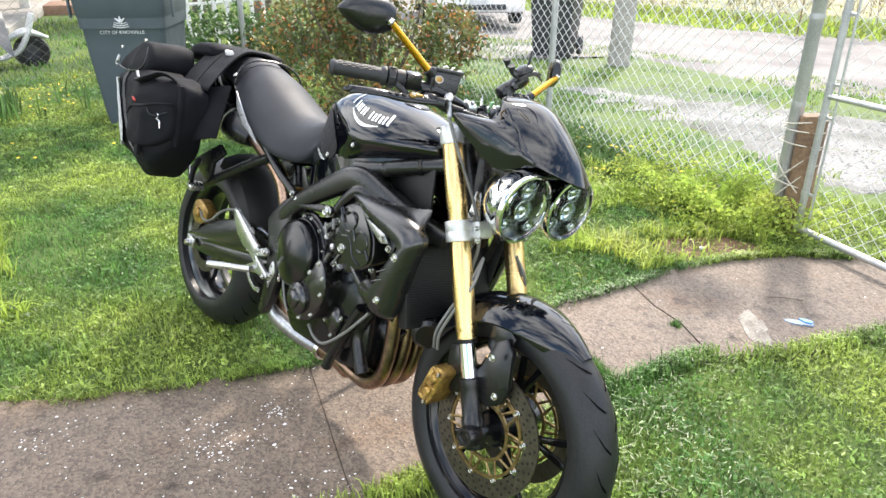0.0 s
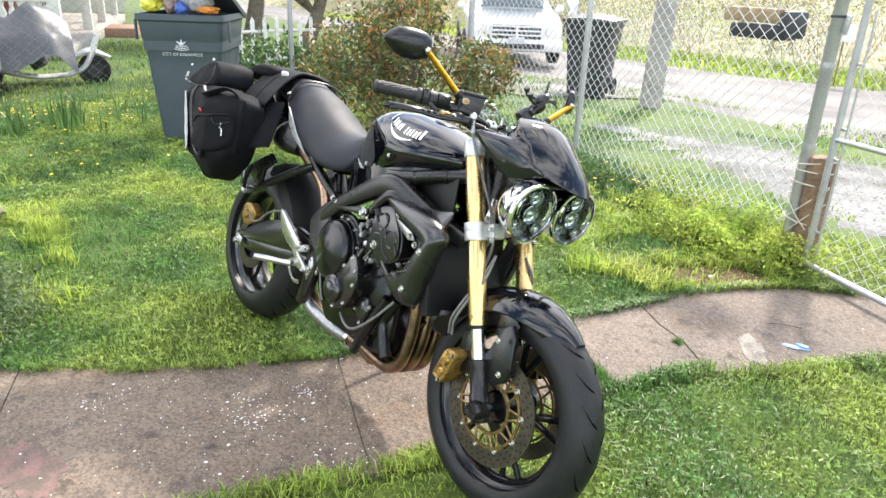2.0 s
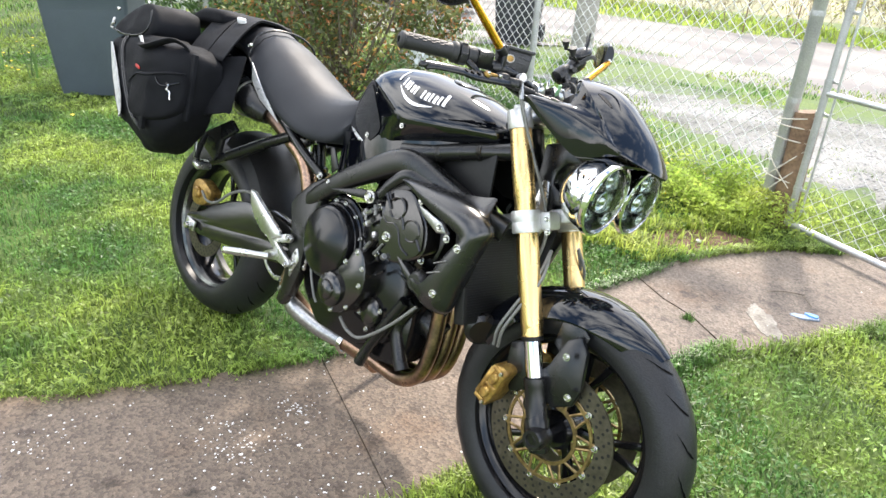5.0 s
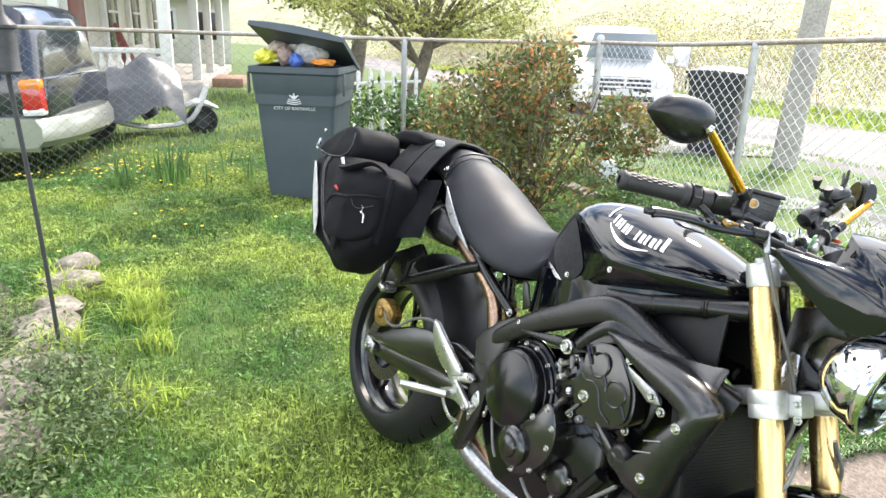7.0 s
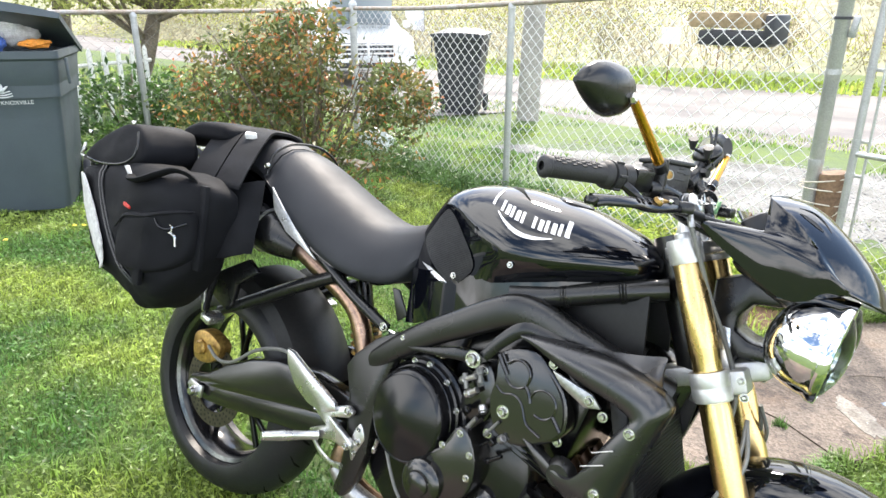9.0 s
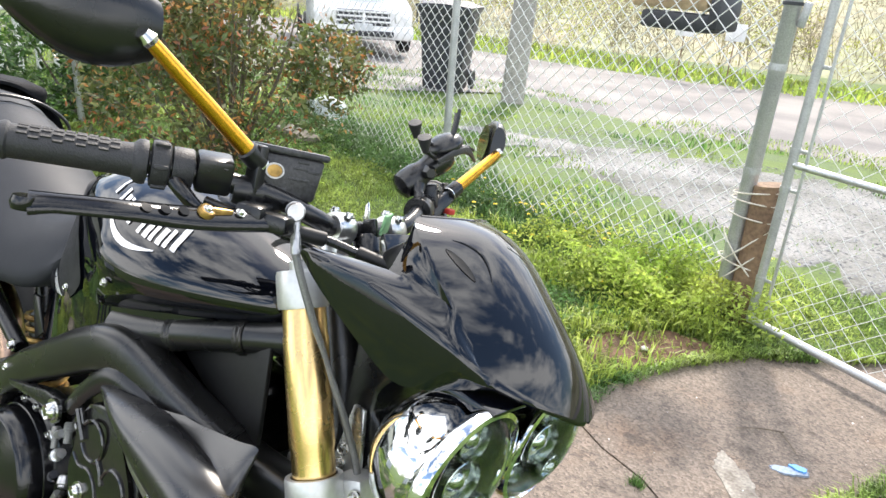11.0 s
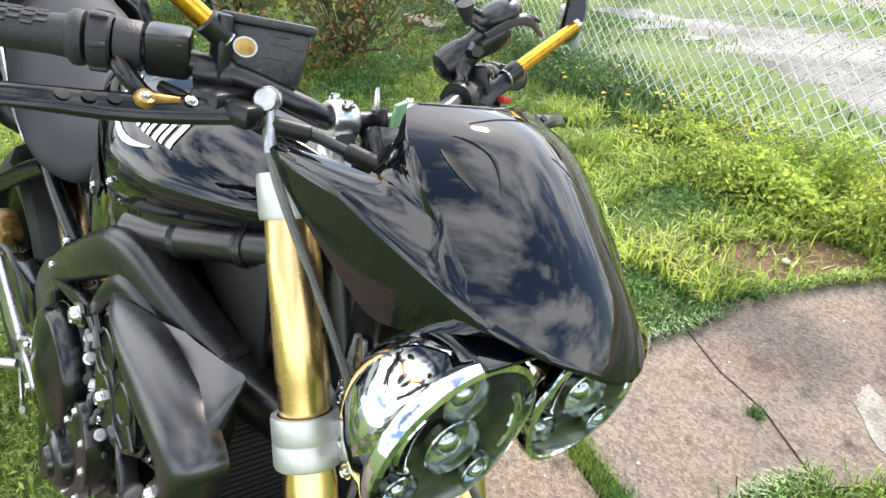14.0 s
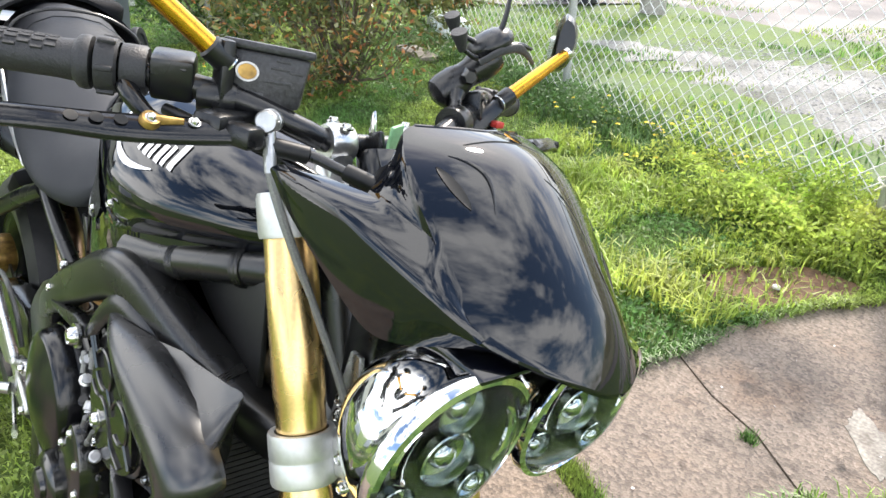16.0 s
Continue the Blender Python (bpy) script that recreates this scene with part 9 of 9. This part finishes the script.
# scooter under a tarp: its nose looks along +x of its pose
TARP = surface("grey_tarp", (0.085, 0.09, 0.10), 0.45, var=0.25, scale=6, fine=40, bump=0.3)
scoot = thing("motor_scooter", pose(-7.25, 0.50, -0.06, 0, 0, 84), "white step-through scooter parked by the porch", "scooter")
part("leg_shield", sweep([(0.28, 0, 0.14), (0.45, 0, 0.22), (0.58, 0, 0.42), (0.66, 0, 0.62)], [0.028, 0.034, 0.036, 0.03], 12, 6, 3.4), WHITE, scoot, "white plastic body shell")
part("floor_panel", sweep([(-0.75, 0, 0.40), (-0.5, 0, 0.24), (-0.1, 0, 0.13), (0.3, 0, 0.14)], [0.028, 0.034, 0.03, 0.028], 12, 6, 3.4), WHITE, scoot)
part("rear_body", sweep([(-0.85, 0, 0.55), (-0.5, 0, 0.58), (-0.15, 0, 0.50), (0.0, 0, 0.25)], [0.08, 0.14, 0.13, 0.1], 12), BIN_DARK, scoot)
part("front_fender", sweep([(0.38, 0, 0.36), (0.56, 0, 0.42), (0.78, 0, 0.34)], [0.03, 0.05, 0.02], 10, 6, 1.8), WHITE, scoot)
for x in (0.58, -0.6):
    part("wheel", lathe([(0.09, -0.05), (0.18, -0.05), (0.195, 0), (0.18, 0.05), (0.09, 0.05)], pose(x, 0, 0.19, 90), 28, closed=True), RUBBER, scoot)
    part("rim", lathe([(0.12, -0.02), (0.12, 0.02), (0, 0.03), (0, -0.03)], pose(x, 0, 0.21, 90), 20), BIN_DARK, scoot)
cloth = bmesh.new()
N_, M2 = 22, 18
vv = []
for i in range(N_):
    row = []
    for j in range(M2):
        u, v = i / (N_ - 1), j / (M2 - 1)
        x = -1.0 + 1.35 * u
        ridge = 0.70 + 0.20 * math.exp(-((u - 0.78) / 0.2) ** 2) + 0.10 * math.sin(u * 3)
        y = (v - 0.5) * 0.95
        z = ridge - abs(v - 0.5) ** 1.4 * 1.45 + 0.10 * noise.noise((x * 4, y * 5, 2)) + 0.04 * noise.noise((x * 11, y * 11, 2))
        row.append(cloth.verts.new((x, y * (1 + 0.12 * noise.noise((x * 5, 0, 1))), z)))
    vv.append(row)
for i in range(N_ - 1):
    for j in range(M2 - 1):
        cloth.faces.new((vv[i][j], vv[i + 1][j], vv[i + 1][j + 1], vv[i][j + 1]))
tarp = part("tarpaulin", cloth, TARP, None, angle=80)
tarp.matrix_world = pose(-7.25, 0.50, -0.06, 0, 0, 84)
tagged(tarp, "crumpled grey tarpaulin draped over the scooter", "tarp")

# ---------------------------------------------------------------- houses
SIDING = surface("cream_siding", (0.62, 0.60, 0.52), 0.7, var=0.08, scale=2, fine=30)
TRIM = surface("white_trim", (0.72, 0.71, 0.68), 0.6, var=0.1, scale=4)
ROOF = surface("grey_shingle", (0.16, 0.15, 0.16), 0.85, var=0.25, scale=3, fine=30, bump=0.4)
DOOR = surface("dark_red_door", (0.2, 0.05, 0.04), 0.5)
DARKWIN = surface("dark_window", (0.03, 0.03, 0.035), 0.1)
HOUSE_AT = pose(-10.3, -0.2, 0, 0, 0, 159.8)
house = thing("house", HOUSE_AT, "cream clapboard house with a white-railed porch along its front", "house")
part("wall", block((0.2, 7.0, 3.6), pose(0.1, 3.5, 1.7), 0.01), SIDING, house)
part("wall", block((9.6, 0.2, 3.0), pose(5.0, 0.1, 1.4), 0.01), SIDING, house)
for k in range(12):
    part("clapboard", block((0.035, 6.9, 0.29), pose(-0.015, 3.5, 0.12 + 0.30 * k, 0, 4, 0), 0.004), SIDING, house)
part("corner_board", block((0.06, 0.14, 3.0), pose(-0.02, 0.0, 1.4), 0.01), TRIM, house)
part("porch_floor", block((9.6, 1.7, 0.2), pose(4.8, -0.85, 0.08), 0.02), surface("porch_boards", (0.36, 0.34, 0.31), 0.8, var=0.2, scale=3), house)
for x, w, mt, z0, h in ((0.75, 0.85, DOOR, 1.2, 2.0), (3.1, 0.75, DARKWIN, 1.45, 1.3), (5.2, 0.75, DARKWIN, 1.45, 1.3), (7.6, 0.8, DARKWIN, 1.3, 1.7)):
    fr_ = part("door" if mt is DOOR else "window", block((w + 0.3, 0.10, h + 0.3), pose(x, -0.05, z0), 0.01), TRIM, house)
    part("panel" if mt is DOOR else "pane", block((w, 0.08, h), pose(x, -0.08, z0), 0.01), mt, fr_)
    if mt is DARKWIN:
        part("window_bar", block((w, 0.03, 0.05), pose(x, -0.13, z0), 0.006), TRIM, fr_)
for x in (0.12, 3.6, 6.0, 8.9):
    post_ = part("porch_post", block((0.17, 0.17, 2.4), pose(x, -1.5, 1.3), 0.012), TRIM, house)
    part("post_cap", block((0.24, 0.24, 0.10), pose(x, -1.5, 2.42), 0.02), TRIM, post_)
for z in (0.86, 0.26):
    part("porch_rail", block((0.09, 1.36, 0.08), pose(0.12, -0.74, z), 0.012), TRIM, house)
bal_me = bpy.data.meshes.new("baluster")
bl = finish(lathe([(0.02, -0.27), (0.035, -0.25), (0.026, -0.18), (0.058, -0.09), (0.026, 0.0), (0.058, 0.09), (0.026, 0.18), (0.035, 0.25), (0.02, 0.27)], None, 10))
bl.to_mesh(bal_me)
bl.free()
bal_me.materials.append(TRIM)
for k in range(10):
    same_mesh("baluster", bal_me, pose(0.12, -0.16 - 0.128 * k, 0.56), house)
part("porch_step", block((1.3, 0.7, 0.2), pose(5.0, -2.0, 0.06), 0.02), surface("old_brick_step", (0.33, 0.2, 0.14), 0.85, scale=12), house)
rf_ = bmesh.new()
ringed(rf_, [[Vector((x, y, z)) for y, z in ((-2.1, 2.50), (-2.1, 2.62), (2.6, 4.5), (7.6, 2.7), (7.6, 2.55), (2.6, 4.35))] for x in (-0.35, 10.2)])
part("roof", rf_, ROOF, house)
# shade under the porch roof is put into the ceiling's grey-blue colour
part("porch_ceiling", block((9.6, 1.9, 0.06), pose(4.8, -0.95, 2.52), 0.01), surface("shaded_soffit", (0.40, 0.43, 0.45), 0.7, var=0.1), house)
part("porch_beam", block((9.6, 0.16, 0.18), pose(4.8, -1.5, 2.52), 0.01), TRIM, house)
part("hanging_chair", sweep([(2.2, -0.5, 0.55), (2.25, -0.45, 0.7), (2.3, -0.3, 1.25)], [0.20, 0.18, 0.05], 10, 4, 0.5), DOOR, house, "folded red-brown porch chair")
house2 = thing("house", pose(-25, 3.6, -0.1), "distant cream house with a grey shingle roof", "house")
part("wall", block((3.0, 5.0, 2.5), pose(0, 0, 1.15), 0.02), SIDING, house2)
rf_ = bmesh.new()
ringed(rf_, [[Vector((x, y, z)) for x, z in ((2.0, 2.2), (0, 3.9), (-2.0, 2.2), (0, 3.7))] for y in (-2.9, 2.9)])
part("roof", rf_, ROOF, house2)
for y in (-1.6, 0.2, 1.7):
    w_ = part("window", block((0.08, 0.95, 1.1), pose(1.53, y, 1.3), 0.01), TRIM, house2)
    part("pane", block((0.05, 0.75, 0.9), pose(1.56, y, 1.3), 0.01), DARKWIN, w_)

# far white picket and wire fence by the tree
pick = thing("picket_fence", Matrix(), "weathered white picket fence beyond the lawn", "fence")
for k in range(9):
    p = Vector((-6.3 - 0.12 * k * 0.4, 2.3 + 0.2 * k, 0))
    part("picket", slab([(-0.03, 0), (0.03, 0), (0.03, 0.78), (0, 0.83), (-0.03, 0.78)], -0.01, 0.01, pose(p.x, p.y, -0.02, 0, 0, 100), 0.003), TRIM, pick)
for z in (0.25, 0.62):
    part("fence_rail", bar(Vector((-6.32, 2.2, z)), Vector((-6.74, 4.0, z)), 0.022, 8), TRIM, pick)

# ---------------------------------------------------------------- flower bed, lantern, bits
for i, (x, y, s) in enumerate(((-0.50, -1.22, 0.15), (-0.80, -1.17, 0.13), (-1.00, -1.06, 0.12), (-1.18, -1.04, 0.10), (-1.38, -1.0, 0.13), (-1.62, -0.94, 0.10), (-1.93, -0.86, 0.12), (-0.66, -1.36, 0.12), (-2.25, -0.80, 0.10))):
    b = bmesh.new()
    bmesh.ops.create_icosphere(b, subdivisions=3, radius=1)
    for v in b.verts:
        v.co *= 1 + 0.28 * noise.noise(v.co * 1.3 + Vector((i * 5, 0, 0))) + 0.08 * noise.noise(v.co * 5 + Vector((i, 0, 0)))
        v.co = Vector((v.co.x * s * 1.25, v.co.y * s, max(v.co.z, -0.5) * s * 0.55))
    o = part("edging_rock", b, ROCK, None, angle=30)
    o.matrix_world = pose(x, y, 0.015, 0, 0, 40 * i)
    tagged(o, "rough grey limestone rock edging the flower bed", "rock", "rocks edging the flower bed")


def bed_leaf(rg):
    k = rg.random()
    c = (-0.55, -0.98, 0.16) if k < 0.35 else (-0.85, -1.0, 0.13) if k < 0.6 else (-1.3, -1.25, 0.2) if k < 0.85 else (-0.3, -1.15, 0.14)
    return c[0] + rg.normal(0, c[2]), c[1] + rg.normal(0, c[2] * 0.7), abs(rg.normal(0.05, 0.05)), 1


leaflets("flower_bed_leaves", 6800, bed_leaf, 0.0125, surface("dull_bed_leaf", (0.10, 0.155, 0.06), 0.6, var=0.3, scale=4, fine=12, second=(0.17, 0.22, 0.09), island=0.5, through_light=0.3), "low grey-green plants in the flower bed", "plants", 81)
flat_blot("bed_soil", (-1.45, -1.42), 0.95, 0.40, -8, surface("dark_bed_soil", (0.055, 0.042, 0.034), 0.95, var=0.4, scale=16, fine=90, bump=0.9, second=(0.10, 0.085, 0.07)), -0.004, "dark soil of the flower bed with dead stalks", "soil", 15)
lan = thing("garden_lantern", Matrix(), "dark tin garden lantern on a thin rod", "lantern")
part("rod", sweep([(-1.12, -0.965, -0.05), (-1.125, -0.975, 0.5), (-1.13, -1.0, 1.13)], 0.0085, 10), SHADE_METAL, lan)
part("lantern_body", lathe([(0, 0), (0.045, 0), (0.048, 0.01), (0.045, 0.015), (0.042, 0.15), (0.05, 0.155), (0.05, 0.165), (0.02, 0.2), (0.016, 0.25), (0, 0.255)], pose(-1.13, -1.0, 1.11), 24), SHADE_METAL, lan, "perforated tin lantern body")
box_ = tagged(part("planter_box", block((0.22, 0.3, 0.34), pose(-0.98, -1.50, 0.62, 0, 0, 20), 0.01), surface("grey_paint_wood", (0.42, 0.45, 0.48), 0.6, var=0.15)), "pale grey wooden planter box on legs", "planter")
for dx, dy in ((-0.08, -0.11), (0.08, -0.11), (-0.08, 0.11), (0.08, 0.11)):
    part("leg", block((0.035, 0.035, 0.5), pose(-0.98 + dx, -1.50 + dy, 0.23), 0.004), BIN_DARK, box_)
pbag = bmesh.new()
bmesh.ops.create_icosphere(pbag, subdivisions=4, radius=0.14)
for v in pbag.verts:
    v.co *= 1 + 0.35 * noise.noise(v.co * 9) + 0.12 * noise.noise(v.co * 22)
    v.co.z = max(v.co.z * 0.9, -0.1)
o = part("plastic_bag", pbag, surface("white_film_bag", (0.62, 0.68, 0.68), 0.35, var=0.15, scale=12, through_light=0.3), None, angle=25)
o.matrix_world = pose(-2.75, 3.72, 0.085)
tagged(o, "crumpled white plastic bag at the fence foot", "bag")
fs = bmesh.new()
block((0.5, 0.16, 0.05), pose(-2.5, 3.15, 0.01, 0, 0, -15), 0.015, fs)
tagged(part("edging_stone", fs, ROCK), "flat grey stone lying in the lawn", "stone")
